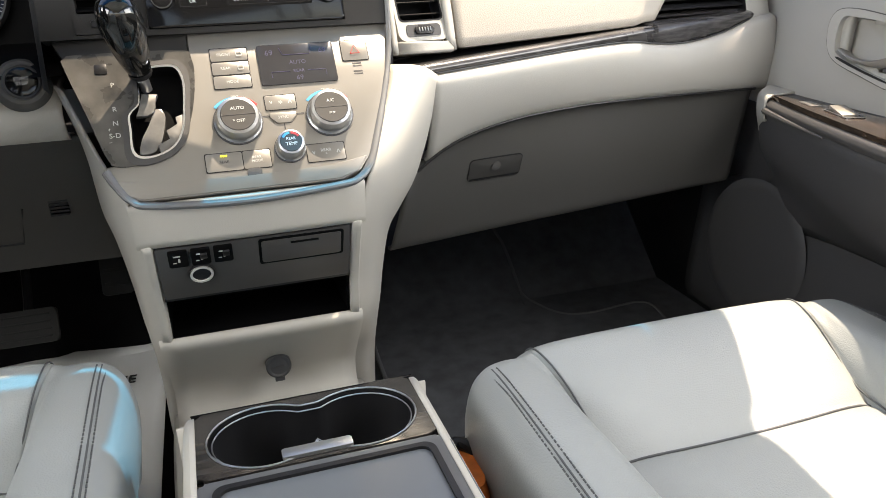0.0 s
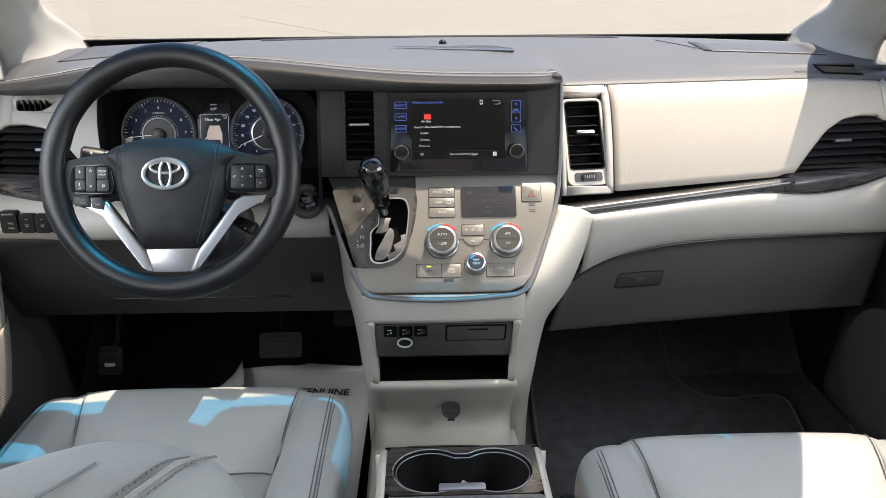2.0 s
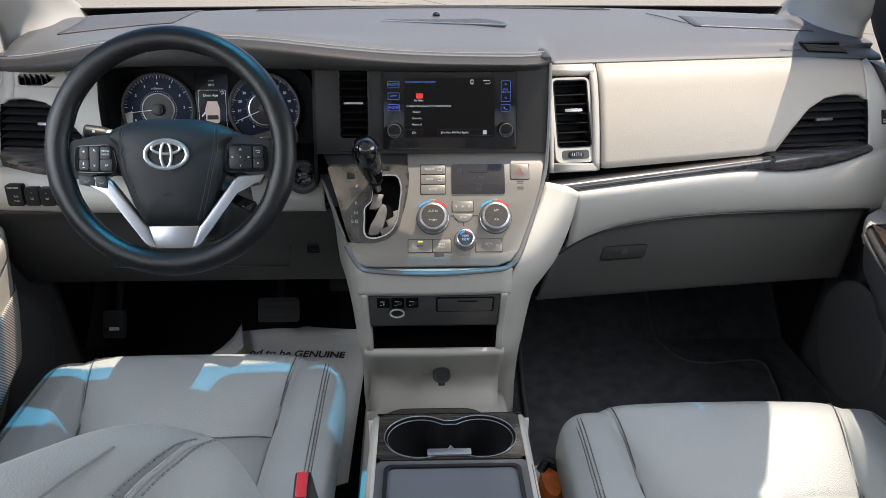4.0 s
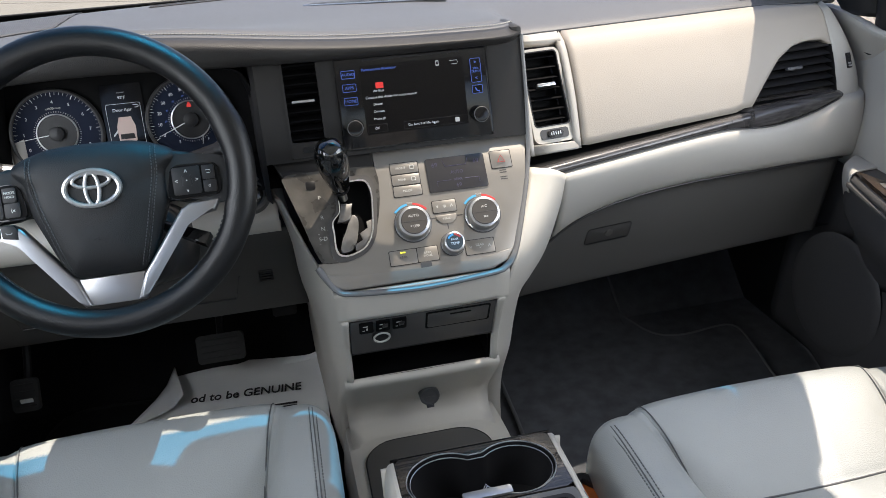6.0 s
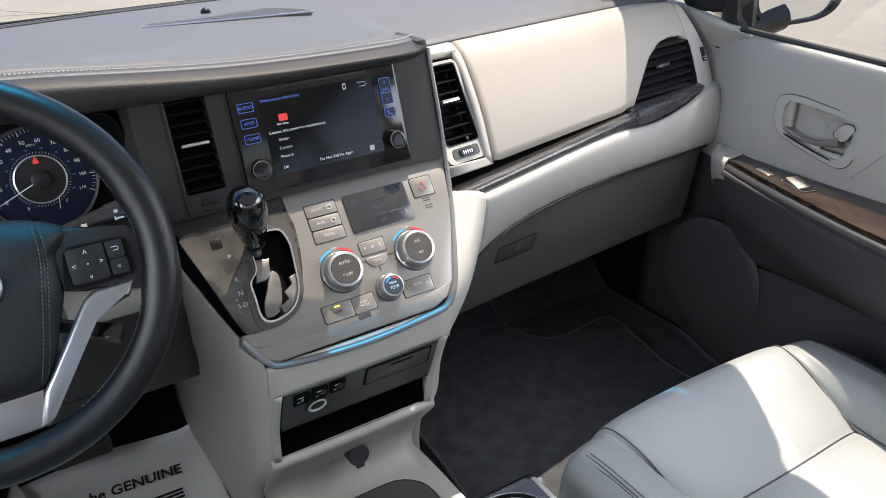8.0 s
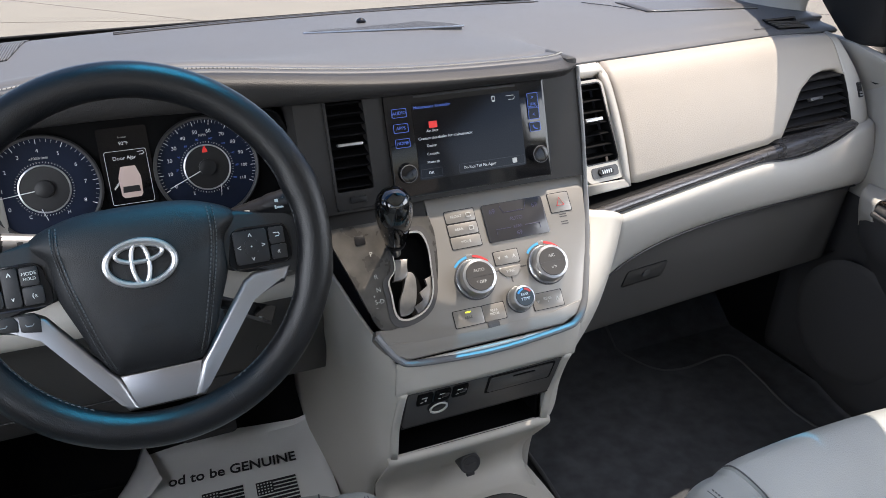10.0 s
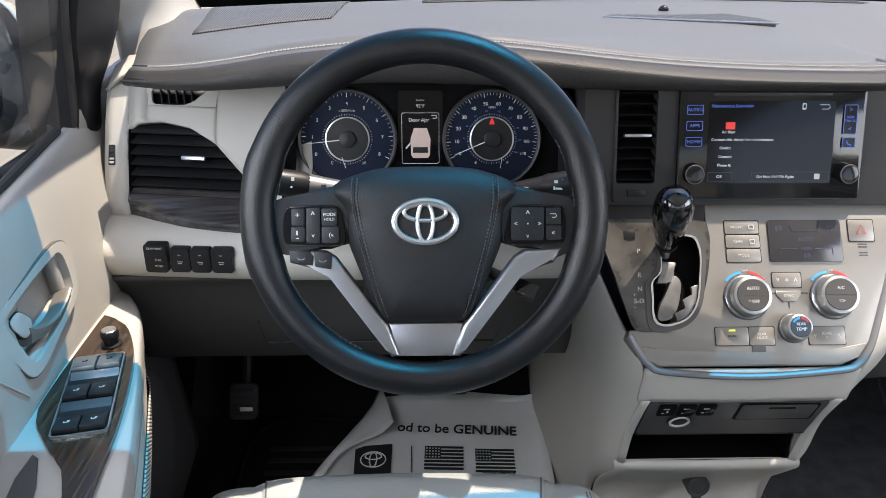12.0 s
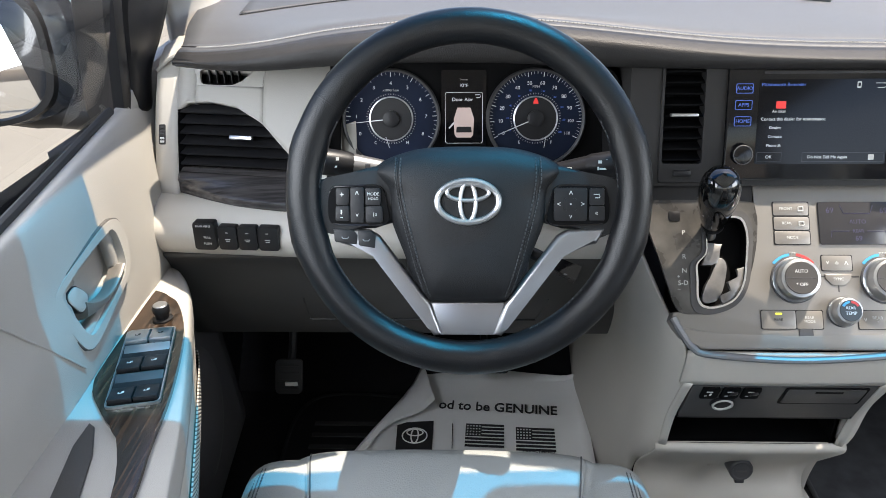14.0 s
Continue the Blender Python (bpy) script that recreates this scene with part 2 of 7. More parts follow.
def tube(path, r, sides=10, closed=False, n=0, flat=1.0, up=(0, 0, 1)):
    pts = smooth(path, n, closed) if n else [Vector(p) for p in path]
    rows, k = [], len(pts)
    for i, p in enumerate(pts):
        a = pts[(i - 1) % k] if closed or i else pts[0]
        b = pts[(i + 1) % k] if closed or i < k - 1 else pts[-1]
        d = (b - a).normalized()
        side = d.cross(Vector(up))
        side = side.normalized() if side.length > 1e-4 else d.cross(Vector((1, 0.3, 0))).normalized()
        high = side.cross(d)
        rr = r[min(i * len(r) // k, len(r) - 1)] if isinstance(r, (list, tuple)) else r
        rows.append([p + side * math.cos(t) * rr + high * math.sin(t) * rr * flat for t in (2 * math.pi * j / sides for j in range(sides))])
    if closed:
        rows.append(rows[0])
        bm = grid(rows, True)
        bmesh.ops.remove_doubles(bm, verts=bm.verts, dist=1e-6)
        return bm
    return grid(rows, True, True)


def lathe(profile, m, sides=32, sx=1.0):
    """Turns (radius, height) points round the local z axis of m."""
    rows = [[m @ Vector((r * math.cos(t) * sx, r * math.sin(t), h)) for t in (2 * math.pi * j / sides for j in range(sides))] for r, h in profile]
    return grid(rows, True)


def box(m, x0, x1, y0, y1, z0, z1, bevel=0.0, seg=2):
    bm = bmesh.new()
    bmesh.ops.create_cube(bm, size=1, matrix=Matrix.LocRotScale(((x0 + x1) / 2, (y0 + y1) / 2, (z0 + z1) / 2), None, (abs(x1 - x0), abs(y1 - y0), abs(z1 - z0))))
    if bevel:
        bmesh.ops.bevel(bm, geom=bm.edges[:], offset=bevel, segments=seg, affect="EDGES", profile=0.5)
    bm.transform(m)
    return bm


def rounded(x0, x1, y0, y1, r, n=6):
    pts = []
    for cx, cy, a in ((x1 - r, y1 - r, 0), (x0 + r, y1 - r, 90), (x0 + r, y0 + r, 180), (x1 - r, y0 + r, 270)):
        pts += [(cx + r * math.cos(radians(a + 90 * i / n)), cy + r * math.sin(radians(a + 90 * i / n))) for i in range(n + 1)]
    return pts


def plate(poly, m, z0, z1, bevel=0.0, seg=2):
    """A flat slab of the outline poly in the local xy plane of m, from z0 to z1, with its upper rim eased."""
    bm = bmesh.new()
    low = [bm.verts.new((x, y, z0)) for x, y in poly]
    high = [bm.verts.new((x, y, z1)) for x, y in poly]
    bm.faces.new(list(reversed(low)))
    top = bm.faces.new(high)
    for i in range(len(poly)):
        j = (i + 1) % len(poly)
        bm.faces.new((low[i], low[j], high[j], high[i]))
    if bevel:
        bmesh.ops.bevel(bm, geom=list(top.edges), offset=bevel, segments=seg, affect="EDGES", profile=0.5)
    bm.transform(m)
    return bm


def polar(poly, mid, n):
    """n points of a closed outline at even angles round a point inside it."""
    out = []
    for i in range(n):
        c, s_ = math.cos(2 * math.pi * i / n), math.sin(2 * math.pi * i / n)
        best = 0.0
        for (xa, ya), (xb, yb) in zip(poly, poly[1:] + poly[:1]):
            ax, ay, bx, by = xa - mid[0], ya - mid[1], xb - xa, yb - ya
            det = c * by - s_ * bx
            if abs(det) > 1e-12:
                along, f = (ax * by - ay * bx) / det, (ax * s_ - ay * c) / det
                if -1e-9 <= f <= 1 + 1e-9 and along > best:
                    best = along
        out.append((mid[0] + best * c, mid[1] + best * s_))
    return out


def ring(outer, inner, m, z0, z1):
    """A slab between two outlines of as many points."""
    rows = [[m @ Vector((x, y, z)) for x, y in o] for o, z in ((outer, z0), (outer, z1), (inner, z1), (inner, z0), (outer, z0))]
    bm = grid(rows, True)
    bmesh.ops.remove_doubles(bm, verts=bm.verts, dist=1e-6)
    return bm


def frame_at(o, u, v):
    """A pose with its x along u and its y near v."""
    u = Vector(u).normalized()
    n = u.cross(Vector(v)).normalized()
    v = n.cross(u)
    return Matrix(((u.x, v.x, n.x, o[0]), (u.y, v.y, n.y, o[1]), (u.z, v.z, n.z, o[2]), (0, 0, 0, 1)))


def joined(*bms):
    out = bmesh.new()
    for bm in bms:
        me = bpy.data.meshes.new("piece")
        bm.to_mesh(me)
        bm.free()
        out.from_mesh(me)
        bpy.data.meshes.remove(me)
    return out


def words(body, size, m, mat, parent, name="lettering", align="CENTER", bold=0.0, depth=0.0002):
    cu = bpy.data.curves.new("letters", "FONT")
    cu.body, cu.size, cu.align_x, cu.align_y, cu.extrude, cu.offset = body, size, align, "CENTER", depth, bold
    cu.resolution_u = 3
    ob = bpy.data.objects.new("letters", cu)
    me = bpy.data.meshes.new_from_object(ob)
    bpy.data.objects.remove(ob)
    me.transform(m)
    me.name = name
    me.materials.clear()
    me.materials.append(mat)
    out = new(name, me)
    out.parent = parent
    if parent.type == "EMPTY":
        out.matrix_parent_inverse = Matrix.Translation(parent.location).inverted()
    return out


def seam(name, path, parent, mat=STITCH, r=0.0009, step=0.006, n=200, label=""):
    """A row of stitches along a path."""
    pts = smooth(path, n)
    bms, run, last = [], 0.0, pts[0]
    start = None
    for p in pts:
        run += (p - last).length
        last = p
        if start is None and run >= step * 0.35:
            start = p.copy()
        if start is not None and run >= step:
            if (p - start).length > 1e-5:
                bms.append(tube([start, (start + p) / 2 + Vector((0, 0, 0.0003)), p], r, 5))
            run, start = 0.0, None
    return part(name, joined(*bms), mat, parent, label)


C0 = 0.018  # the car's middle


def mirrored(p):
    return (2 * C0 - p[0], p[1], p[2])

# ---- the shell of the van and the ground ----
ground = part("ground", box(Matrix(), -900, 900, -900, 900, -0.56, -0.46), CONCRETE)
tagged(ground, "pale sunlit concrete of the parking lot", "ground", "", "structure")
for a, b in (((-6.0, 25.3), (2.6, 9.35)), ((-30.0, 31.0), (14.0, 5.2))):
    a, b = Vector((*a, 0)), Vector((*b, 0))
    m = frame_at((*((a + b) / 2).xy, -0.46), b - a, (-(b - a).y, (b - a).x, 0))
    part("slab_joint", box(m, -(b - a).length / 2, (b - a).length / 2, -0.012, 0.012, -0.02, 0.003), material("joint_filler", (0.12, 0.105, 0.085), 0.9), ground)
XR, XL = 0.955, 2 * C0 - 0.955

def floor_pan(x0, x1):
    return joined(box(Matrix(), x0, x1, -2.6, 1.5, -0.05, 0.0), grid([[(x0, 1.42, 0.0), (x1, 1.42, 0.0)], [(x0, 1.60, 0.16), (x1, 1.60, 0.16)], [(x0, 1.70, 0.34), (x1, 1.70, 0.34)], [(x0, 1.715, 0.795), (x1, 1.715, 0.795)]]))


floor = part("floor", floor_pan(C0, XR), CARPET)
# driver's half of the carpet, several times darker than the passenger's
part("driver_carpet", floor_pan(XL, C0), DARKCARPET, floor, "black carpet of the driver's footwell")
tagged(floor, "black carpet of the van's floor and toe board", "floor", "", "structure")

ceiling = part("ceiling", loft([[(C0 - 0.74, y, z - 0.05), (C0 - 0.66, y, z), (C0, y, z + 0.03), (C0 + 0.66, y, z), (C0 + 0.74, y, z - 0.05)] for y, z in ((0.79, 1.262), (0.4, 1.31), (-0.6, 1.34), (-1.8, 1.33), (-2.6, 1.27))], 12, 16), HEADLINER)
tagged(ceiling, "beige fabric headliner", "ceiling", "", "structure")
ceiling.modifiers.new("thickness", "SOLIDIFY").thickness = 0.03
roof = solid("roof", loft([[(C0 - 0.735, y, z - 0.012), (C0 - 0.66, y, z + 0.036), (C0, y, z + 0.068), (C0 + 0.66, y, z + 0.036), (C0 + 0.735, y, z - 0.012)] for y, z in ((0.775, 1.262), (0.4, 1.31), (-0.6, 1.34), (-1.8, 1.33), (-2.6, 1.27))], 16, 16), BODY, None, 0.004)
tagged(roof, "dark grey painted roof of the van", "roof", "", "structure")


def side(s, name):
    """The body side behind the front door, with window openings: s is 1 on the passenger's side."""
    def X(x):
        return C0 + s * x
    # unseen sliding doorway left open so that daylight reaches the dash
    bms = [grid([[(X(0.93), -2.6, 0), (X(0.93), -1.1, 0)], [(X(0.93), -2.6, 0.72), (X(0.93), -1.1, 0.72)]]),
           grid([[(X(0.93), -0.16, 0.0), (X(0.93), 0.02, 0.0)], [(X(0.93), -0.16, 0.72), (X(0.92), 0.0, 0.72)], [(X(0.76), -0.22, 1.24), (X(0.75), -0.08, 1.26)]]),
           grid([[(X(0.93), -1.25, 0.72), (X(0.93), -1.1, 0.72)], [(X(0.76), -1.25, 1.26), (X(0.76), -1.1, 1.26)]]),
           grid([[(X(0.93), -2.6, 0.72), (X(0.93), -2.3, 0.72)], [(X(0.76), -2.6, 1.26), (X(0.76), -2.4, 1.26)]]),
           grid([[(X(0.735), -2.6, 1.20), (X(0.735), 0.45, 1.20), (X(0.752), 0.80, 1.19)], [(X(0.70), -2.6, 1.30), (X(0.70), 0.45, 1.30), (X(0.71), 0.80, 1.26)]]),
           grid([[(X(0.93), 1.0, 0.0), (X(0.93), 1.72, 0.0)], [(X(0.95), 1.0, 0.70), (X(0.95), 1.72, 0.70)]])]
    skin = grid([[(X(x), y, z) for x, z in ((0.985, -0.25), (1.0, 0.1), (1.005, 0.42), (0.985, 0.62), (0.955, 0.70))] for y in (-0.1, 0.3, 0.7, 1.2, 1.7)])
    kick = bms.pop()
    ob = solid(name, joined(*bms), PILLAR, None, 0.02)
    part("outer_skin", skin, BODY, ob, "dark grey painted outer skin of the van")
    aft = grid([[(X(x), y, z) for x, z in ((0.985, -0.25), (1.0, 0.1), (1.005, 0.42), (0.985, 0.62), (0.955, 0.70))] for y in (-2.62, -1.9, -1.12)])
    part("rear_skin", aft, BODY, ob, "dark grey painted rear flank")
    solid("kick_panel", kick, BLACK, ob, 0.02, "black kick panel beside the footwell")
    return tagged(ob, "beige inner side of the van, unseen doorway left open for light", "wall", "", "structure")


side(1, "wall_right")
side(-1, "wall_left")
# the unseen back is left open to let in light
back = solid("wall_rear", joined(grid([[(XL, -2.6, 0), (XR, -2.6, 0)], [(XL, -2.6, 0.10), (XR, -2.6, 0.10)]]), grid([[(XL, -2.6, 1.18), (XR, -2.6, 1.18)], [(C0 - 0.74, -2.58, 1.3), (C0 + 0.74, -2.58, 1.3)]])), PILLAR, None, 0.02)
tagged(back, "beige rear sill and roof rail, unseen back left open for light", "wall", "", "structure")


def a_pillar(s, name):
    """Front roof pillar: trim from the dash corner up to the roof, with the quarter window behind its foot."""
    def X(x):
        return C0 + s * x
    rows = [[(0.895, 1.70, 0.800), (0.862, 1.66, 0.803), (0.840, 1.55, 0.804), (0.812, 1.42, 0.804), (0.806, 1.34, 0.799), (0.838, 1.27, 0.786)],
            [(0.905, 1.68, 0.840), (0.876, 1.655, 0.838), (0.866, 1.57, 0.826), (0.852, 1.45, 0.816), (0.862, 1.35, 0.796), (0.892, 1.298, 0.765)],
            [(0.905, 1.60, 0.885), (0.880, 1.575, 0.876), (0.874, 1.51, 0.864), (0.868, 1.42, 0.850), (0.878, 1.345, 0.838), (0.896, 1.304, 0.825)],
            [(0.890, 1.49, 0.935), (0.868, 1.45, 0.922), (0.860, 1.40, 0.912), (0.855, 1.34, 0.898), (0.866, 1.285, 0.884), (0.890, 1.255, 0.872)]]
    for xw, yw, zw, xd, yd, zd in ((0.80, 1.27, 1.03, 0.855, 1.13, 1.00), (0.735, 0.95, 1.175, 0.795, 0.87, 1.15), (0.70, 0.76, 1.25, 0.76, 0.70, 1.22)):
        xm, ym, zm = (xw + xd) / 2 - 0.025, (yw + yd) / 2 - 0.02, (zw + zd) / 2 - 0.012
        rows.append([(xw + 0.02, yw + 0.03, zw + 0.02), (xw - 0.005, yw, zw), ((xw + xm) / 2, (yw + ym) / 2, (zw + zm) / 2 - 0.004), (xm, ym, zm), (xd, yd, zd), (xd + 0.03, yd + 0.02, zd + 0.02)])
    rows = [[(X(x), y, z) for x, y, z in row] for row in rows]
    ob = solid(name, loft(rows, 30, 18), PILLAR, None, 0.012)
    tagged(ob, "pale beige windscreen pillar trim", "pillar", "", "structure")
    k = 0.03 if s > 0 else 0.0
    sash = part("door_sash", loft([[(X(x), y0, z), (X(x - 0.014), y0 + w * 0.5, z), (X(x), y0 + w, z), (X(x + 0.05), y0 + w * 0.5, z)] for x, y0, w, z in ((0.915 + k * 0.4, 1.085 - k, 0.045 + k, 0.70 + 1.3 * k), (0.895 + k * 0.4, 1.075 - k, 0.042 + k, 0.86), (0.850, 1.03 - k, 0.035 + k, 1.03), (0.795, 0.88, 0.03, 1.17))], 12, 8, close=True, caps=True), BLACK)
    tagged(sash, "black upright sash bar of the front window", "window bar", "", "structure")
    front = ((0.915, 1.195, 0.70), (0.910, 1.205, 0.76), (0.903, 1.240, 0.80), (0.896, 1.276, 0.85), (0.880, 1.268, 0.91), (0.850, 1.20, 1.0))
    sail = part("sail_panel", loft([[(X(x), 1.115, z), (X(x - 0.016), 1.135, z), (X(x - 0.016), y1 - 0.015, z), (X(x - 0.004), y1, z), (X(x + 0.02), y1, z)] for x, y1, z in (front if s < 0 else [(x + 0.012, y1, max(z, 0.742)) for x, y1, z in front[1:]])], 18, 12), BLACK)
    sail.modifiers.new("thickness", "SOLIDIFY").thickness = 0.008
    tagged(sail, "black division bar ahead of the front window", "trim panel", "", "structure")
    foot = ((0.908, 0.685), (0.899, 0.715)) if s < 0 else ((0.945, 0.600), (0.925, 0.690))
    reach = ((1.10, 0.743, 0.0), (1.13, 0.752, 0.0), (1.18, 0.764, 0.0), (1.25, 0.770, 0.004), (1.32, 0.773, 0.006), (1.42, 0.775, 0.010))
    if s > 0:
        reach = ((1.035, 0.728, 0.006), (1.065, 0.737, 0.004), *reach)
    sill = solid("quarter_sill", loft([[(X(foot[0][0] + o), y, foot[0][1]), (X(foot[1][0] + o), y, foot[1][1]), (X(0.899 + o), y, z - 0.010), (X(0.901 + o), y, z - 0.002), (X(0.914 + o), y, z)] for y, z, o in reach], 20, 12), DOORUP, None, 0.004)
    tagged(sill, "pale sill below the quarter window", "trim panel", "", "structure")
    quarter = part("quarter_window", grid([[(X(x + 0.01), y, z), (X(x + 0.012), 1.35 - 0.5 * max(0.0, z - 0.83), z)] for x, y, z in front[1:5]]), SIDEGLASS)
    tagged(quarter, "small clear quarter window ahead of the division bar", "window", "", "structure")


a_pillar(1, "pillar_right")
a_pillar(-1, "pillar_left")

# windscreen: clear below, blue shade band above
def ws(f, g):
    """A point of the windscreen: f from 0 at the dash to 1 at the roof, g from -1 to 1 across."""
    half = 0.900 - 0.180 * f
    y = 1.715 - 0.935 * f - 0.035 * g * g * (1 - 0.2 * f)
    return (C0 + g * half, y, 0.812 + 0.443 * f + 0.05 * math.sin(math.pi * f) * 0.6)


BAND = 0.780
pane = part("windscreen", grid([[ws(f * BAND / 10, g / 8) for g in range(-8, 9)] for f in range(11)]), GLASS)
tagged(pane, "clear windscreen glass", "windscreen", "", "structure")
band = part("shade_band", grid([[ws(BAND + f * (1 - BAND) / 4, g / 8) for g in range(-8, 9)] for f in range(5)]), SHADEBAND, pane, "blue tinted band along the top of the windscreen")
part("frit_edge", grid([[Vector(ws(f, g / 8)) + Vector((0, -0.004, 0.0)) for g in range(-8, 9)] for f in (0.0, 0.042)]), BLACK, pane, "black edge of the glass")
part("header_frit", grid([[Vector(ws(f, g / 8)) + Vector((0, -0.003, -0.002)) for g in range(-8, 9)] for f in (0.945, 0.97, 1.0)]), BLACK, pane, "black printed edge along the roof header")
seal = tube([Vector(ws(0.040, g / 10)) + Vector((0, -0.005, 0.0)) for g in range(-10, 11)], 0.0022, 8)
part("rubber_seal", seal, RUBBER, pane)

# ---- dashboard ----
dash = thing("dashboard", "two-tone grey dashboard with a stitched dark brow", "dashboard", (C0, 1.3, 0.0))


def taper(x):
    """How far the brow has thinned towards its end by the driver's door."""
    f = min(1.0, max(0.0, (-0.58 - x) / 0.20))
    return f ** 1.25


def crown(x):
    """Height of the brow's stitched edge above the driver's side."""
    return 0.818 + 0.034 * math.exp(-((x + 0.40) / 0.26) ** 2) - 0.016 * taper(x)


def brow_y(x):
    f = min(1.0, max(0.0, (-0.62 - x) / 0.17))
    e = min(1.0, max(0.0, (x - 0.16) / 0.052))
    return 1.008 + 0.07 * f * f + 0.024 * e * e


# top cover from the windscreen back to the face: it ends at the brow, and lower at the passenger's pad
def top_row(x):
    g = (x - C0) / 0.875
    e = min(1.0, max(0.0, (x - 0.210) / 0.026))
    w = min(1.0, max(0.0, (x - 0.05) / 0.25))
    w = w * w * (3 - 2 * w)
    yb = 1.672 - 0.11 * g * g
    ye = (brow_y(x) + 0.06) * (1 - e) + (1.142 + 0.135 * (x - 0.31)) * e
    ze = (crown(x) - 0.002) * (1 - e) + (0.7885 - 0.05 * max(0.0, x - 0.75)) * e
    z1 = 0.828 - 0.012 * w
    pts = [(x, yb, 0.834 - 0.012 * g * g), (x, yb - 0.06, 0.838 - 0.014 * g * g), (x, 1.42, 0.8325 - 0.003 * w - 0.013 * g * g), (x, 1.25 + 0.03 * e, z1 - 0.010 * g * g), (x, ye + 0.045, ze + 0.006 + 0.007 * e), (x, ye + 0.012, ze + 0.001 + 0.005 * e), (x, ye, ze)]
    if x < -0.6:
        pts = [(-0.6 + (x + 0.6) * (0.74 + 0.26 * min(1.0, max(0.0, (y - 1.12) / 0.35))), y, z) for x, y, z in pts]
    return pts


xs = [-0.875, -0.84, -0.80, -0.75, -0.7, -0.6, -0.5, -0.4, -0.3, -0.2, -0.1, 0.0, 0.1, 0.16, 0.19, 0.208, 0.214, 0.220, 0.228, 0.237, 0.25, 0.29, 0.34, 0.42, 0.5, 0.6, 0.7, 0.8, 0.85, 0.90, 0.925]
solid("top_cover", grid([smooth(top_row(x), 44) for x in xs]), TOP, dash, 0.006, "grey grained top of the dashboard", sharp=50)

solid("end_sill", loft([[(-0.77, y, 0.794), (-0.80, y, 0.790), (-0.835, y, 0.780), (-0.858, y, 0.762)] for y in (1.17, 1.22, 1.35, 1.5, 1.6)], 12, 12), PILLAR, dash, 0.005, "pale sill beside the driver's pillar")
def cover_z(x, y):
    """Height of the top cover."""
    pts = smooth(top_row(x), 44)
    for p, q in zip(pts, pts[1:]):
        if q.y <= y <= p.y:
            return q.z + (p.z - q.z) * (y - q.y) / max(1e-6, p.y - q.y)
    return pts[-1].z


def patch(x0, x1, y0, y1, up, skew=0.0, n=10):
    """A piece of sheet that lies on the top cover."""
    rows = []
    for i in range(n + 1):
        x = x0 + (x1 - x0) * i / n
        rows.append([Vector((x, y + skew * (x - x0), cover_z(x, y + skew * (x - x0)) + up)) for y in [y0 + (y1 - y0) * j / n for j in range(n + 1)]])
    return grid(rows)


# fittings on the top cover
def top_z(x, y):
    g = (x - C0) / 0.875
    return 0.8355 - 0.014 * g * g


solid("demister_slot", grid([[Vector((x, 1.672 - 0.11 * ((x - C0) / 0.875) ** 2 - d, cover_z(x, 1.672 - 0.11 * ((x - C0) / 0.875) ** 2 - d) + 0.0012)) for d in (0.060, 0.066, 0.072)] for x in [-0.40 + 0.04 * i for i in range(22)]]), BLACK, dash, 0.001, "long windscreen demister slot")
for d in (0.056, 0.076):
    part("slot_edge", tube([Vector((x, 1.672 - 0.11 * ((x - C0) / 0.875) ** 2 - d, cover_z(x, 1.672 - 0.11 * ((x - C0) / 0.875) ** 2 - d) + 0.001)) for x in [-0.41 + 0.04 * i for i in range(22)]], 0.0016, 6), GREYDARK, dash)
SPK = pose(0.030, 1.370, 0.8318, 0, 0, -15)
for k in range(14):
    y = 0.004 + 0.0075 * k
    w = 0.136 * (1 - (k / 17) ** 2)
    part("speaker_slat", box(SPK, -w, w, y, y + 0.0042, -0.006, 0.0012), TOP, dash)
part("speaker_edge", tube([SPK @ Vector((-0.140, 0.004, 0.0005)), SPK @ Vector((0.0, -0.002, 0.001)), SPK @ Vector((0.140, 0.004, 0.0005))], 0.0018, 6, n=16), SATIN, dash, "pale edge of the speaker grille")
part("light_sensor", lathe([(0.009, 0.0), (0.009, 0.003), (0.006, 0.007), (0.0, 0.009)], pose(0.018, 1.475, top_z(0, 1.5) - 0.001), 16), GLOSS, dash, "small black sensor dome")
rows = []
for i in range(15):
    f = i / 14
    near, far = Vector((-0.765 + 0.200 * f, 1.295 + 0.125 * f + 0.02 * math.sin(math.pi * f), 0)), Vector((-0.800 + 0.25 * f, 1.575 + 0.045 * f, 0))
    rows.append([Vector((p.x, p.y, cover_z(p.x, p.y) + 0.0022)) for p in (near.lerp(far, j / 10) for j in range(11))])
solid("corner_grille_left", grid(rows), RIBGREY, dash, 0.002, "fine ribbed speaker grille in the corner")
solid("corner_panel_right", patch(0.585, 0.84, 1.385, 1.50, 0.0022, -0.10), GREYDARK, dash, 0.002, "darker corner panel")
part("panel_edge", tube([Vector((x, 1.384 - 0.10 * (x - 0.585), cover_z(x, 1.384 - 0.10 * (x - 0.585)) + 0.002)) for x in [0.60 + 0.012 * i for i in range(21)]], 0.0011, 6), SATIN, dash)
part("panel_edge", tube([Vector((x, y, cover_z(x, y) + 0.002)) for x, y in ((0.600, 1.383), (0.570, 1.42), (0.545, 1.47), (0.515, 1.52))], 0.0009, 6), DARK, dash)
solid("demister_right", patch(0.765, 0.852, 1.216, 1.262, 0.0018, 0.10), VENTBLACK, dash, 0.0015, "black side window demister")
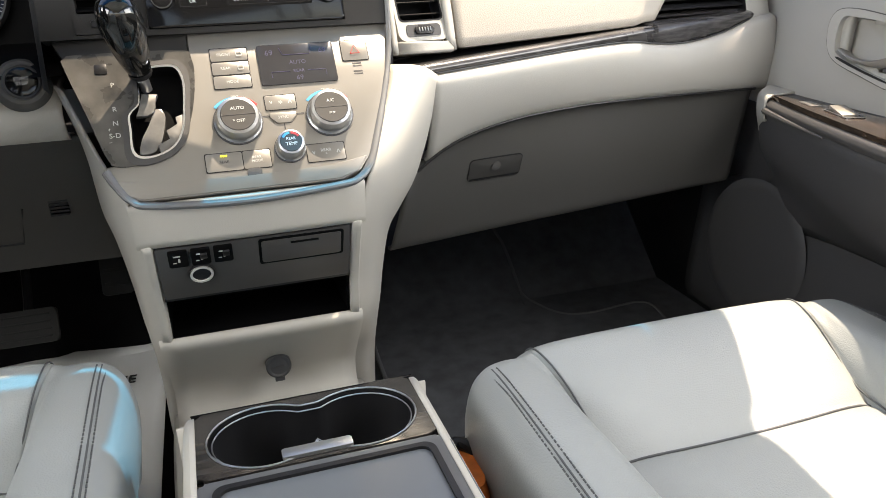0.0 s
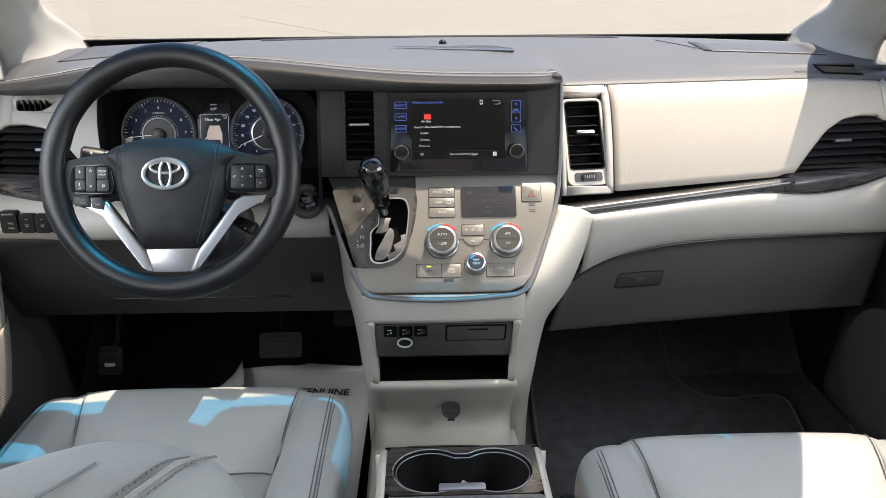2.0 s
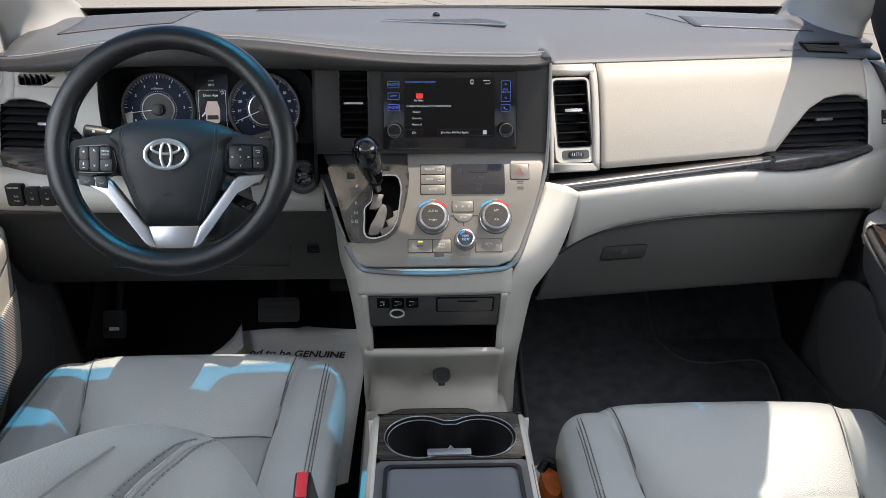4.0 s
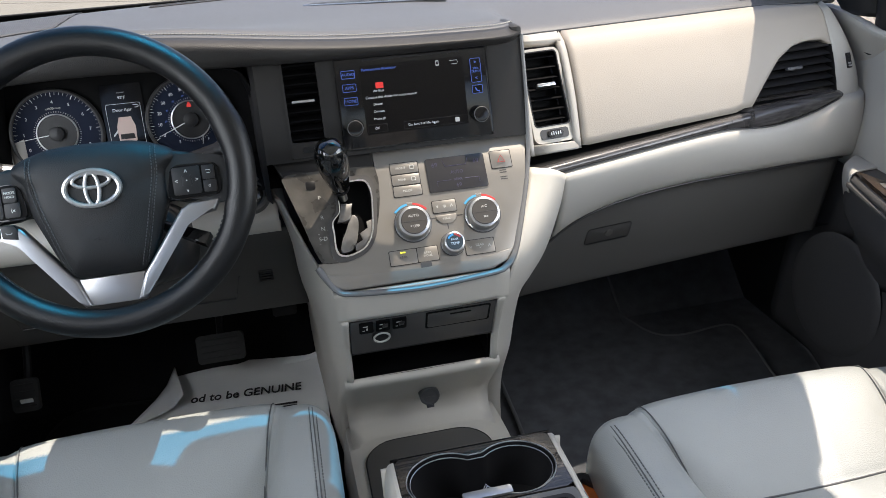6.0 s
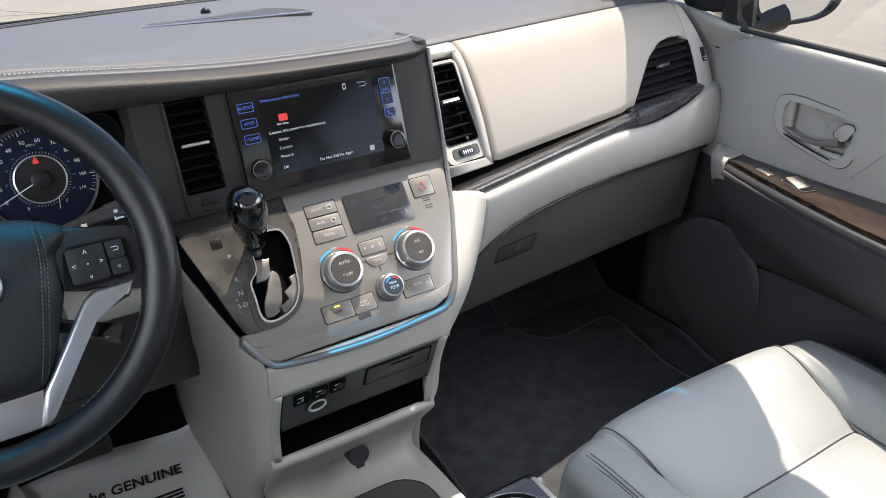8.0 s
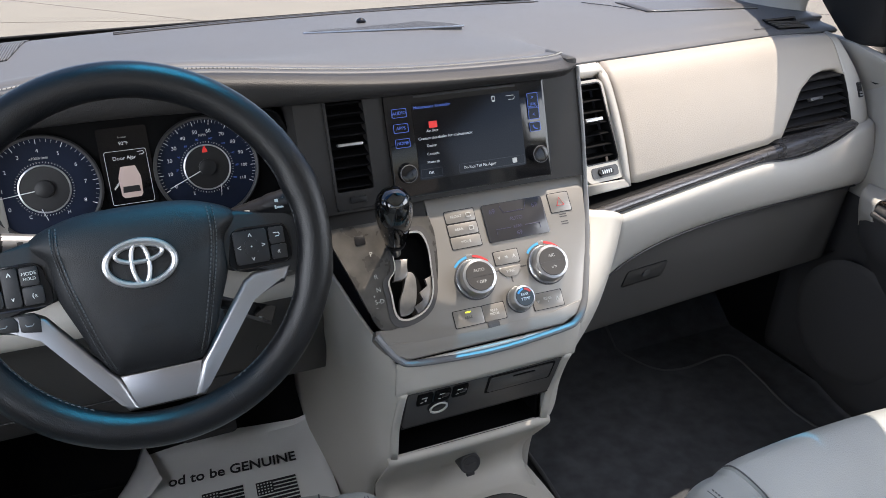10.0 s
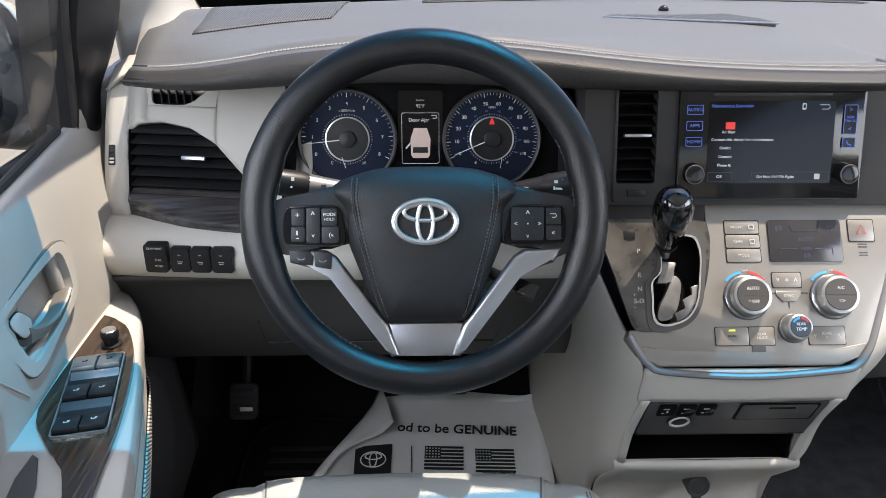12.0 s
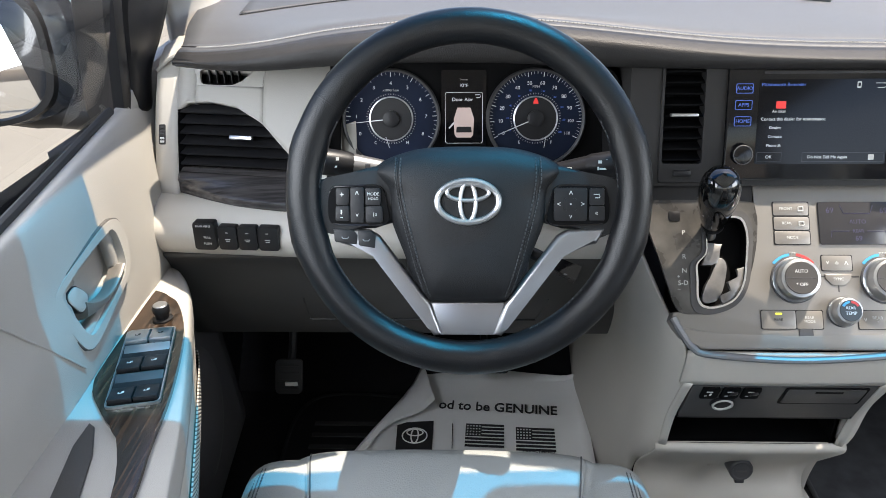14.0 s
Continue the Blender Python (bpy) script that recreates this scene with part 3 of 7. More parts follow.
for k in range(5):
    part("demister_fin", tube([Vector((x, 1.220 + 0.009 * k + 0.10 * (x - 0.765), cover_z(x, 1.220 + 0.009 * k + 0.10 * (x - 0.765)) + 0.0035)) for x in [0.768 + 0.009 * i for i in range(10)]], 0.0016, 5), GREYDARK, dash)

words("SRS AIRBAG", 0.010, pose(0.735, 1.222, cover_z(0.735, 1.222) + 0.0008, 14, 0, 8), DARK, dash, "moulded_letters")
# stitched brow
def brow_row(x):
    c = crown(x)
    y = brow_y(x)
    low = 0.800 + 0.011 * math.exp(-((x + 0.44) / 0.21) ** 2) - 0.009 * taper(x)
    return [(x, y + 0.075, c + 0.001), (x, y + 0.035, c + 0.002), (x, y + 0.006, c - 0.006), (x, y, (c + low) / 2), (x, y + 0.003, low + 0.004), (x, y + 0.02, low - 0.004), (x, y + 0.09, low + 0.0)]


xs = [-0.80 + i * (0.212 + 0.80) / 40 for i in range(41)]
fine = [smooth(brow_row(x), 25) for x in xs]
solid("brow", grid([r[5:] for r in fine]), BROW, dash, 0.006, "dark stitched vinyl brow")
solid("brow_top", grid([r[:6] for r in fine]), TOP, dash, 0.006, "grey strip behind the stitched seam")
seam("stitching", [(x, brow_row(x)[1][1] + 0.004, crown(x) + 0.004) for x in xs[1:]], dash, STITCHW, 0.0006, 0.0044, 1200, "pale double stitching")
seam("stitching", [(x, brow_row(x)[1][1] + 0.0075, crown(x) + 0.0040) for x in xs[1:]], dash, STITCHW, 0.0006, 0.0044, 1200)
part("seam_line", tube([(x, brow_row(x)[1][1] + 0.012, crown(x) + 0.0028) for x in xs], 0.0012, 6), BROW, dash)
# rounded end of the brow beside the pad
part("brow_end", box(Matrix(), 0.196, 0.2155, 1.034, 1.12, 0.792, 0.8205, 0.006), BROW, dash)

# hood of the cluster and the dark faces round it
def hood_ring(y, grow, low):
    return [(-0.585 - grow, y, low), (-0.582 - grow, y, 0.755), (-0.555 - grow * 0.6, y, 0.797 + grow * 0.2), (-0.41, y, 0.809 + grow * 0.2), (-0.26 + grow * 0.6, y, 0.797 + grow * 0.2), (-0.222 + grow, y, 0.755), (-0.20 + grow, y, low)]


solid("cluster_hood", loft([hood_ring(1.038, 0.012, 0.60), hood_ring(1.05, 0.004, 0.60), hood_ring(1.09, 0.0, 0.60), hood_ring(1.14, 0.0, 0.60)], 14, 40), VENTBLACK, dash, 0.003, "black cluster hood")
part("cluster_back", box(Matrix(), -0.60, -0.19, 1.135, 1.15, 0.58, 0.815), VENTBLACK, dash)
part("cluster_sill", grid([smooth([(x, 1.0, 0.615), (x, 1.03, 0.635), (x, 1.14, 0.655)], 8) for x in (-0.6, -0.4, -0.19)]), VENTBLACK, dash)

AUD = frame_at((0, 0.992, 0.66), (1, 0, 0), (0, 0.26, 0.966))
CLI = frame_at((0.003, 0.878, 0.490), (1, 0, 0), (0, 0.591, 0.807))

# face of the stack above the climate panel: a frame round the audio unit and the vent beside it
def face_piece(x0, x1, y0, y1):
    return box(AUD, x0, x1, y0, y1, -0.03, 0.0, 0.0)


pieces = [face_piece(-0.205, -0.166, -0.004, 0.152), face_piece(-0.166, -0.110, -0.004, 0.0), face_piece(-0.166, -0.110, 0.1475, 0.152), face_piece(-0.110, -0.086, -0.004, 0.152),
       face_piece(-0.086, 0.153, -0.004, 0.003), face_piece(-0.086, 0.153, 0.145, 0.152), face_piece(0.153, 0.210, -0.004, 0.152)]
for piece in pieces:
    part("face_panel", piece, STACKFACE, dash)
part("stack_return", grid([smooth([(-0.205, 0.992 + 0.26 * h, 0.66 + 0.966 * h - 0.004), (-0.215, 1.02 + 0.26 * h, 0.66 + 0.966 * h), (-0.222, 1.12, 0.66 + 0.966 * h)], 8) for h in (-0.06, 0.0, 0.05, 0.1, 0.152)]), STACKFACE, dash)

# satin trim along the stack's right edge and round the climate panel
edge = [(0.2125, 1.030, 0.808), (0.2115, 1.006, 0.72), (0.209, 0.990, 0.655), (0.204, 0.976, 0.622), (0.187, 0.944, 0.575), (0.163, 0.903, 0.521), (0.150, 0.886, 0.497), (0.134, 0.876, 0.484), (0.108, 0.872, 0.479), (0.0, 0.868, 0.474), (-0.105, 0.872, 0.479), (-0.128, 0.877, 0.486), (-0.143, 0.889, 0.503), (-0.152, 0.898, 0.517)]
part("chrome_trim", tube(edge, [0.0030, 0.0030, 0.0032, 0.0036, 0.0044, 0.0052] + [0.0056] * 12, 10, n=110, flat=0.8), TRIMGREY, dash, "satin grey trim round the centre stack")

# vent surround and passenger pad
def face_y(x, z):
    return 1.02 + 0.135 * (x - 0.31) + 0.54 * (z - 0.614) + (0.05 * max(0.0, (z - 0.765) / 0.035) ** 2 if z > 0.765 else 0.0) - 0.012 * math.sin(math.pi * min(1, max(0, (z - 0.614) / 0.18)))


def face_cols(cols, nz=14):
    """A face from columns of x, lowest and highest z."""
    return grid([[Vector((x, face_y(x, a + (b - a) * j / (nz - 1)), a + (b - a) * j / (nz - 1))) for j in range(nz)] for x, a, b in cols])


cols1 = [(0.2185, 0.612, 0.788), (0.227, 0.612, 0.788)]
bm = joined(face_cols(cols1), face_cols([(0.227, 0.612, 0.628), (0.31, 0.612, 0.624)], 6), face_cols([(0.227, 0.780, 0.788), (0.31, 0.778, 0.788)], 6), face_cols([(0.302, 0.624, 0.778), (0.314, 0.612, 0.788)]))
solid("vent_surround", bm, BEIGESHADE, dash, 0.012, "light grey surround of the upright vent", each=True)

# the outline of the side vent, on the passenger's side
VENT = [(0.668, 0.632), (0.700, 0.668), (0.735, 0.702), (0.775, 0.722), (0.815, 0.728), (0.850, 0.726), (0.862, 0.716), (0.868, 0.690), (0.868, 0.652), (0.862, 0.634)]


def vent_top(x):
    for (xa, za), (xb, zb) in zip(VENT, VENT[1:]):
        if xa <= x <= xb:
            return za + (zb - za) * (x - xa) / (xb - xa)
    return 0.62


cols = [(0.3185, 0.616, 0.788)] + [(0.33 + 0.02 * i, 0.6145 + 0.034 * (0.02 * i), 0.788) for i in range(16)]
cols += [(x, max(vent_top(x), 0.63), 0.788 - max(0.0, x - 0.75) * 0.05) for x in [0.650 + 0.008 * i for i in range(26)] + [0.8575, 0.8625]]
solid("passenger_pad", face_cols(cols), PAD, dash, 0.016, "pale cream soft pad facing the passenger")


def end_back(x):
    """How far the end of the dashboard rounds away from its face."""
    return 0.040 * max(0.0, (x - 0.902) / 0.040) ** 2.2




def end_x(x, z):
    """The end leans inwards towards its top."""
    f = min(1.0, max(0.0, (z - 0.63) / 0.15))
    return x - (x - 0.8625) * 0.60 * f * f


rows = [[Vector((end_x(x, z), face_y(x, z) + end_back(x), z)) for z in (0.585 + 0.1965 * j / 15 for j in range(16))] for x in (0.8625, 0.872, 0.882, 0.892, 0.902, 0.910, 0.918, 0.925, 0.931, 0.937, 0.942)]
solid("end_cap", grid(rows), BEIGESHADE, dash, 0.016, "rounded pale end of the dashboard")

# left face, with its own side vent, mirrored
def left_cols(cols, nz=14):
    return grid([[Vector((2 * C0 - x, face_y(x, z) + (0.0 if x > 0.7 else (0.7 - x) * 0.05), z) ) for z in (a + (b - a) * j / (nz - 1) for j in range(nz))] for x, a, b in cols])


# two openings: the side vent and the slim window vent above it
SZ0, SZ1 = 0.747, 0.768
cols = [(0.62 + 0.01 * i, 0.60, 0.802) for i in range(5)] + [(x, max(vent_top(x), 0.625), 0.802) for x in [0.668 + 0.006 * i for i in range(12)]]
bm1 = left_cols(cols)
low = [(x, max(vent_top(x), 0.625), SZ0) for x in [0.734 + 0.0068 * i for i in range(16)]]
high = [(x, SZ1 if x > 0.737 else SZ0, 0.802) for x in [0.734 + 0.0068 * i for i in range(16)]]
bm2, bm3 = left_cols(low), left_cols(high, 5)
bm4 = left_cols([(0.836, 0.726, 0.802), (0.85, 0.725, 0.802), (0.862, 0.716, 0.80)])
bm5 = left_cols([(0.862, 0.60, 0.80), (0.872, 0.60, 0.80), (0.884, 0.60, 0.799), (0.896, 0.60, 0.79)])
bm6 = left_cols([(0.60, 0.60, 0.802), (0.62, 0.60, 0.802)])
solid("driver_face", joined(bm1, bm2, bm3, bm4, bm5, bm6), BEIGESHADE, dash, 0.014, "light grey face beside the cluster", each=True)


def strip_pt(x, up=0.0, out=0.0):
    return Vector((x, 0.972 + 0.175 * (x - 0.2) - out, 0.588 + 0.062 * (x - 0.2) + up))


def strip_low(x):
    """The strip widens downwards under the side vent."""
    knots = ((0.58, 0.0), (0.64, 0.010), (0.68, 0.019), (0.75, 0.020), (0.81, 0.014), (0.845, 0.005), (0.865, 0.0))
    for (xa, a), (xb, b) in zip(knots, knots[1:]):
        if xa <= x <= xb:
            return a + (b - a) * (x - xa) / (xb - xa)
    return 0.0


# shelf recess, its shade put into a near-black sheet, and lacquered strip under the pad
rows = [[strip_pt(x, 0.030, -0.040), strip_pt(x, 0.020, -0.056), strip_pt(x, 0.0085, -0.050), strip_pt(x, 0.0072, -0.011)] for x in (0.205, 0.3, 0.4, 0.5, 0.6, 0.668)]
solid("shelf_recess", loft(rows, 24, 10), VENTBLACK, dash, 0.003, "recess above the trim strip, its shade coloured black")
rows = [[strip_pt(x, 0.0060, -0.016), strip_pt(x, 0.0078, -0.012), strip_pt(x, 0.0062, -0.003), strip_pt(x, 0.0, 0.002), strip_pt(x, -0.006 - strip_low(x), 0.0)] for x in (0.205, 0.3, 0.4, 0.5, 0.6, 0.66)]
solid("trim_strip", loft(rows, 24, 16), LACQUER, dash, 0.004, "dark lacquered trim strip")
part("trim_edge", tube([strip_pt(x, -0.006 - strip_low(x), 0.001) for x in (0.2, 0.35, 0.5, 0.6, 0.65, 0.70, 0.75, 0.80, 0.83, 0.86)], 0.0012, 8, n=40), DARK, dash, "thin bright edge")
def strip_end(X):
    rows = [[(X(x), *strip_pt(x, a, -0.05)[1:]), (X(x), *strip_pt(x, a * 0.62, -0.03)[1:]), (X(x), *strip_pt(x, 0.002, 0.0)[1:]), (X(x), *strip_pt(x, -0.006 - strip_low(x), 0.0)[1:])] for x, a in ((0.645, 0.012), (0.67, 0.02), (0.70, 0.019), (0.74, 0.018), (0.77, 0.017), (0.80, 0.016), (0.825, 0.0155), (0.845, 0.015), (0.866, 0.013))]
    return loft(rows, 20, 12)
solid("trim_strip", strip_end(lambda x: x), LACQUER, dash, 0.004)
rows = [[(2 * C0 - x, face_y(x, 0.62) + 0.02, 0.640), (2 * C0 - x, face_y(x, 0.62) - 0.002, 0.628), (2 * C0 - x, face_y(x, 0.62) - k * 0.5, 0.619), (2 * C0 - x, face_y(x, 0.62) - k, 0.612), (2 * C0 - x, face_y(x, 0.62) - k, 0.600)] for x, k in ((0.64, 0.036), (0.68, 0.038), (0.73, 0.036), (0.78, 0.030), (0.82, 0.018), (0.85, 0.006), (0.862, 0.002))]
solid("trim_strip", loft(rows, 24, 14), LACQUER, dash, 0.004)

# lower roll on the passenger's side down to the glove box line
def glove_top(x):
    return 0.440 + 0.076 * (1 - math.exp(-(x - 0.235) / 0.085)) - 0.03 * max(0, x - 0.55)


def roll_row(x):
    a, zt = strip_pt(x, -0.008 - strip_low(x), 0.0), glove_top(x)
    yb = 1.004 + 0.125 * (x - 0.24)
    back = Vector((0, end_back(x), 0))
    return [back + p for p in (a + Vector((0, 0.05, 0.004)), a, a + Vector((0, -0.012, -0.016)), Vector((x, (a.y + yb) / 2 - 0.014, (a.z * 0.45 + zt * 0.55))), Vector((x, yb, zt)), Vector((x, yb + 0.03, zt - 0.004)))]


rows = [roll_row(x) for x in (0.262, 0.29, 0.33, 0.4, 0.5, 0.6, 0.65, 0.7, 0.75, 0.8, 0.83, 0.86, 0.88, 0.902, 0.910, 0.918, 0.925, 0.931, 0.937, 0.942)]
solid("lower_roll", loft(rows, 40, 20), BEIGESHADE, dash, 0.006, "pale lower dashboard roll")

# flare beside the stack, on the passenger's side, running down into the tunnel
A = [(0.209, 0.985, 0.60), (0.190, 0.945, 0.565), (0.164, 0.905, 0.52), (0.146, 0.884, 0.484), (0.130, 0.886, 0.44), (0.127, 0.900, 0.40), (0.130, 0.940, 0.33), (0.132, 0.958, 0.26), (0.134, 1.0, 0.205), (0.136, 1.05, 0.15), (0.138, 1.075, 0.07), (0.138, 1.08, 0.0)]
B = [(0.27, 0.985, 0.583), (0.262, 0.985, 0.54), (0.25, 0.99, 0.49), (0.235, 1.0, 0.44), (0.215, 1.01, 0.40), (0.20, 1.03, 0.36), (0.19, 1.04, 0.30), (0.185, 1.05, 0.25), (0.182, 1.07, 0.20), (0.182, 1.10, 0.14), (0.182, 1.12, 0.07), (0.182, 1.12, 0.0)]
Mid = [tuple((Vector(a) + Vector(b)) / 2 + Vector((0.004, -0.020, 0.008))) for a, b in zip(A, B)]
Back = [(b[0] + 0.004, b[1] + 0.10, b[2] - 0.01) for b in B]
Far = [(b[0] + 0.006, 1.5, b[2] - 0.02) for b in B]
solid("stack_flare", loft([[r[i] for r in (A, Mid, B, Back, Far)] for i in range(len(A))], 44, 24), BEIGE, dash, 0.004, "pale flare beside the centre stack")
A = [(-0.192, 0.990, 0.598), (-0.160, 0.935, 0.530), (-0.143, 0.908, 0.500), (-0.132, 0.886, 0.479), (-0.124, 0.886, 0.44), (-0.121, 0.900, 0.40), (-0.124, 0.940, 0.33), (-0.126, 0.958, 0.26), (-0.128, 1.0, 0.205), (-0.130, 1.05, 0.15), (-0.132, 1.075, 0.07), (-0.132, 1.08, 0.0)]
B = [(-0.202, 1.02, 0.602), (-0.184, 1.00, 0.552), (-0.174, 0.985, 0.512), (-0.170, 0.975, 0.478), (-0.168, 0.985, 0.44), (-0.162, 1.0, 0.40), (-0.155, 1.02, 0.33), (-0.15, 1.04, 0.25), (-0.148, 1.07, 0.20), (-0.148, 1.10, 0.14), (-0.148, 1.12, 0.07), (-0.148, 1.12, 0.0)]
Mid = [tuple((Vector(a) + Vector(b)) / 2 + Vector((-0.004, -0.016, 0.006)) * min(1.0, 0.12 + 0.2 * i)) for i, (a, b) in enumerate(zip(A, B))]
Back = [(b[0] - 0.012, b[1] + 0.10, b[2] - 0.01) for b in B]
Far = [(b[0] - 0.03, 1.5, b[2] - 0.02) for b in B]
solid("stack_flare", loft([[r[i] for r in (A, Mid, B, Back, Far)] for i in range(len(A))], 44, 24), BEIGE, dash, 0.004)

# front of the lower stack: band, then round the switch panel, then down to the floor
def front_row(x0, x1, pts):
    return [[(x0, y, z), ((x0 * 3 + x1) / 4, y - 0.002, z), ((x0 + x1) / 2, y - 0.003, z), ((x0 + x1 * 3) / 4, y - 0.002, z), (x1, y, z)] for y, z in pts]


solid("stack_band", loft(front_row(-0.134, 0.140, [(0.873, 0.480), (0.878, 0.455), (0.886, 0.4235)]), 8, 12), BEIGE, dash, 0.006)
solid("stack_foot", loft(front_row(-0.134, 0.140, [(0.953, 0.271), (0.948, 0.264), (0.951, 0.254), (0.966, 0.236), (0.992, 0.206), (1.018, 0.176), (1.037, 0.150), (1.043, 0.128), (1.037, 0.109), (1.016, 0.097), (0.99, 0.094)]), 30, 12), BEIGE, dash, 0.004, "pale hollow foot of the centre stack")
rows = [[(c - w - 0.012, y, 0.0), (c - w - 0.006, y, 0.05), (c - w, y, 0.082), (c - w + 0.018, y, 0.094), (c, y, 0.096), (c + w - 0.018, y, 0.094), (c + w, y, 0.082), (c + w + 0.006, y, 0.05), (c + w + 0.012, y, 0.0)] for y, w, c in ((1.06, 0.148, 0.006), (0.98, 0.150, 0.008), (0.9, 0.150, 0.010), (0.75, 0.152, 0.014), (0.3, 0.155, 0.02))]
solid("tunnel_top", loft(rows, 16, 32), BEIGE, dash, 0.004, "pale tunnel between the footwells")
mat_edge = rounded(-0.115, 0.118, 0.60, 0.992, 0.06)
part("tunnel_mat", plate(mat_edge, Matrix(), 0.095, 0.0985, 0.001), LOWER, dash, "grey liner on the tunnel")
part("mat_edge", tube([(x, y, 0.0975) for x, y in mat_edge], 0.0016, 6, True), BLACK, dash)
for x0, x1 in ((-0.130, -0.1175), (0.1225, 0.136)):
    solid("stack_cheek", loft([[(x0, y, z), (x1, y, z), (x1, y + 0.03, z)] for y, z in ((0.885, 0.425), (0.905, 0.39), (0.935, 0.33), (0.952, 0.265))], 10, 8), BEIGE, dash, 0.003)

# unseen box added to stop light leaking through the hollow stack
part("stack_light_block", box(Matrix(), -0.115, 0.12, 1.0, 1.07, 0.36, 0.62), BLACK, dash)
part("stack_wall", plate([(0.985, 0.46), (1.0, 0.66), (1.036, 0.795), (1.2, 0.795), (1.2, 0.46)], Matrix(((0, 0, 1, 0.2125), (1, 0, 0, 0.006), (0, 1, 0, 0), (0, 0, 0, 1))), 0.0, 0.004), BLACK, dash)
# driver's lower dash: pale band with the switch bank, then the knee panel
def band_row(x, bot=0.53):
    k = (abs(x - C0) - 0.62)
    y = 1.005 + 0.08 * max(0.0, k)
    return [(x, y + 0.075, 0.605), (x, y + 0.03, 0.6), (x, y, 0.575), (x, y + 0.002, 0.55), (x, y + 0.02, bot + 0.003), (x, y + 0.06, bot)]


solid("driver_band", loft([band_row(x) for x in (-0.86, -0.83, -0.78, -0.7, -0.64, -0.56, -0.5, -0.3, -0.22, -0.20)], 24, 16), BEIGE, dash, 0.005, "pale lower band under the driver's vent")
rows = [[(x, 1.03, 0.535), (x, 1.055, 0.50), (x, 1.09, 0.42), (x, 1.15, 0.335), (x, 1.18, 0.32), (x, 1.3, 0.33)] for x in (-0.88, -0.7, -0.5, -0.3, -0.16)]
solid("knee_panel", loft(rows, 16, 18), KNEE, dash, 0.005, "grey knee panel below the steering column")
part("panel_gap", tube([(-0.66, 1.083, 0.435), (-0.66, 1.118, 0.375), (-0.30, 1.118, 0.375), (-0.285, 1.083, 0.435)], 0.0016, 6), BLACK, dash)
for k in range(5):
    part("grille_slot", box(Matrix(), -0.252, -0.228, 1.079, 1.09, 0.4205 + 0.005 * k, 0.423 + 0.005 * k), BLACK, dash)
part("under_cover", grid([[(x, 1.17, 0.325), (x, 1.7, 0.45)] for x in (-0.9, -0.3, 0.1)]), BLACK, dash)
part("under_cover", grid([[(x, 1.137, 0.285 + 0.066 * (x - 0.23)), (x, 1.2, 0.31), (x, 1.7, 0.45)] for x in (0.2, 0.5, 0.93)]), BLACK, dash)

# ---- glove box ----
glove = thing("glove_box", "grey glove box door with a flush latch", "glove box", (0.55, 1.1, 0.28))


def glove_row(x, z0=None):
    zt = glove_top(x) - 0.003 if x > 0.245 else 0.43
    y = 1.010 + 0.125 * (x - 0.24)
    zb = 0.281 + 0.066 * (x - 0.23)
    yb = 1.135
    pts = []
    for k, (dy, f) in enumerate(((0.004, 0.0), (0.016, 0.1), (0.042, 0.4), (0.075, 0.75), (0.095, 0.95), (0.115, 1.0))):
        pts.append((x - 0.012 * f * max(0.0, 1 - (x - 0.238) / 0.06), y + (yb - y) * dy / 0.115, zt + (zb - zt) * f))
    return pts


solid("door", loft([glove_row(x) for x in (0.238, 0.26, 0.3, 0.36, 0.44, 0.55, 0.66, 0.76, 0.84, 0.885)], 40, 24), LOWER, glove, 0.006)
GLV = frame_at((0.389, 1.0644, 0.4220), (1, 0.128, 0), (0, -0.36, 0.93))
latch = part("latch", plate(rounded(-0.046, 0.046, -0.019, 0.019, 0.006), GLV, -0.008, 0.0008, 0.0008), KNEE, glove, "darker grey pull latch")
part("latch_gap", ring(rounded(-0.0472, 0.0472, -0.0202, 0.0202, 0.0065), rounded(-0.046, 0.046, -0.019, 0.019, 0.006), GLV, -0.008, 0.0006), BLACK, latch)
part("lock", lathe([(0.008, 0), (0.008, 0.003), (0.005, 0.0035), (0.0, 0.0035)], GLV @ pose(0, 0.004, 0), 20), LOWER, latch)
part("finger_slot", plate(rounded(-0.043, 0.043, -0.0180, -0.0160, 0.0009), GLV, 0.0004, 0.0012), BLACK, latch)
part("edge_gap", tube([(x, 1.004 + 0.125 * (x - 0.24) - 0.0005, glove_top(x) - 0.002) for x in [0.245 + 0.02 * i for i in range(33)]], 0.0022, 6), BLACK, glove)


# ---- vents ----
def louvred(thing_ob, m, w, h, count, deep=0.03):
    """Slats across an opening that spans 0..w and 0..h in m's plane."""
    for k in range(count):
        y = h * (k + 0.6) / count
        part("slat", box(m @ pose(0, y, -0.010, 24, 0, 0), 0.0, w, -0.0012, 0.0012, -0.014, 0.006, 0.0008, 1), VENTBLACK, thing_ob)
    part("backing", box(m, -0.001, w + 0.001, -0.001, h + 0.001, -deep - 0.003, -deep), VENTBLACK, thing_ob)


vent_l = thing("air_vent", "black upright air vent beside the screen", "air vent", (-0.138, 1.0, 0.69), "dashboard vents")
m = AUD @ pose(-0.166, 0.0, 0.0)
louvred(vent_l, m @ pose(0, 0.022, 0.002), 0.056, 0.124, 9)
part("frame", ring(rounded(-0.0005, 0.0565, 0.0005, 0.148, 0.004), rounded(0.003, 0.053, 0.024, 0.144, 0.004), m, -0.02, 0.002), STACKFACE, vent_l)
part("tab", box(m, 0.011, 0.045, 0.083, 0.087, -0.002, 0.007, 0.001), SATIN, vent_l, "bright slider tab")
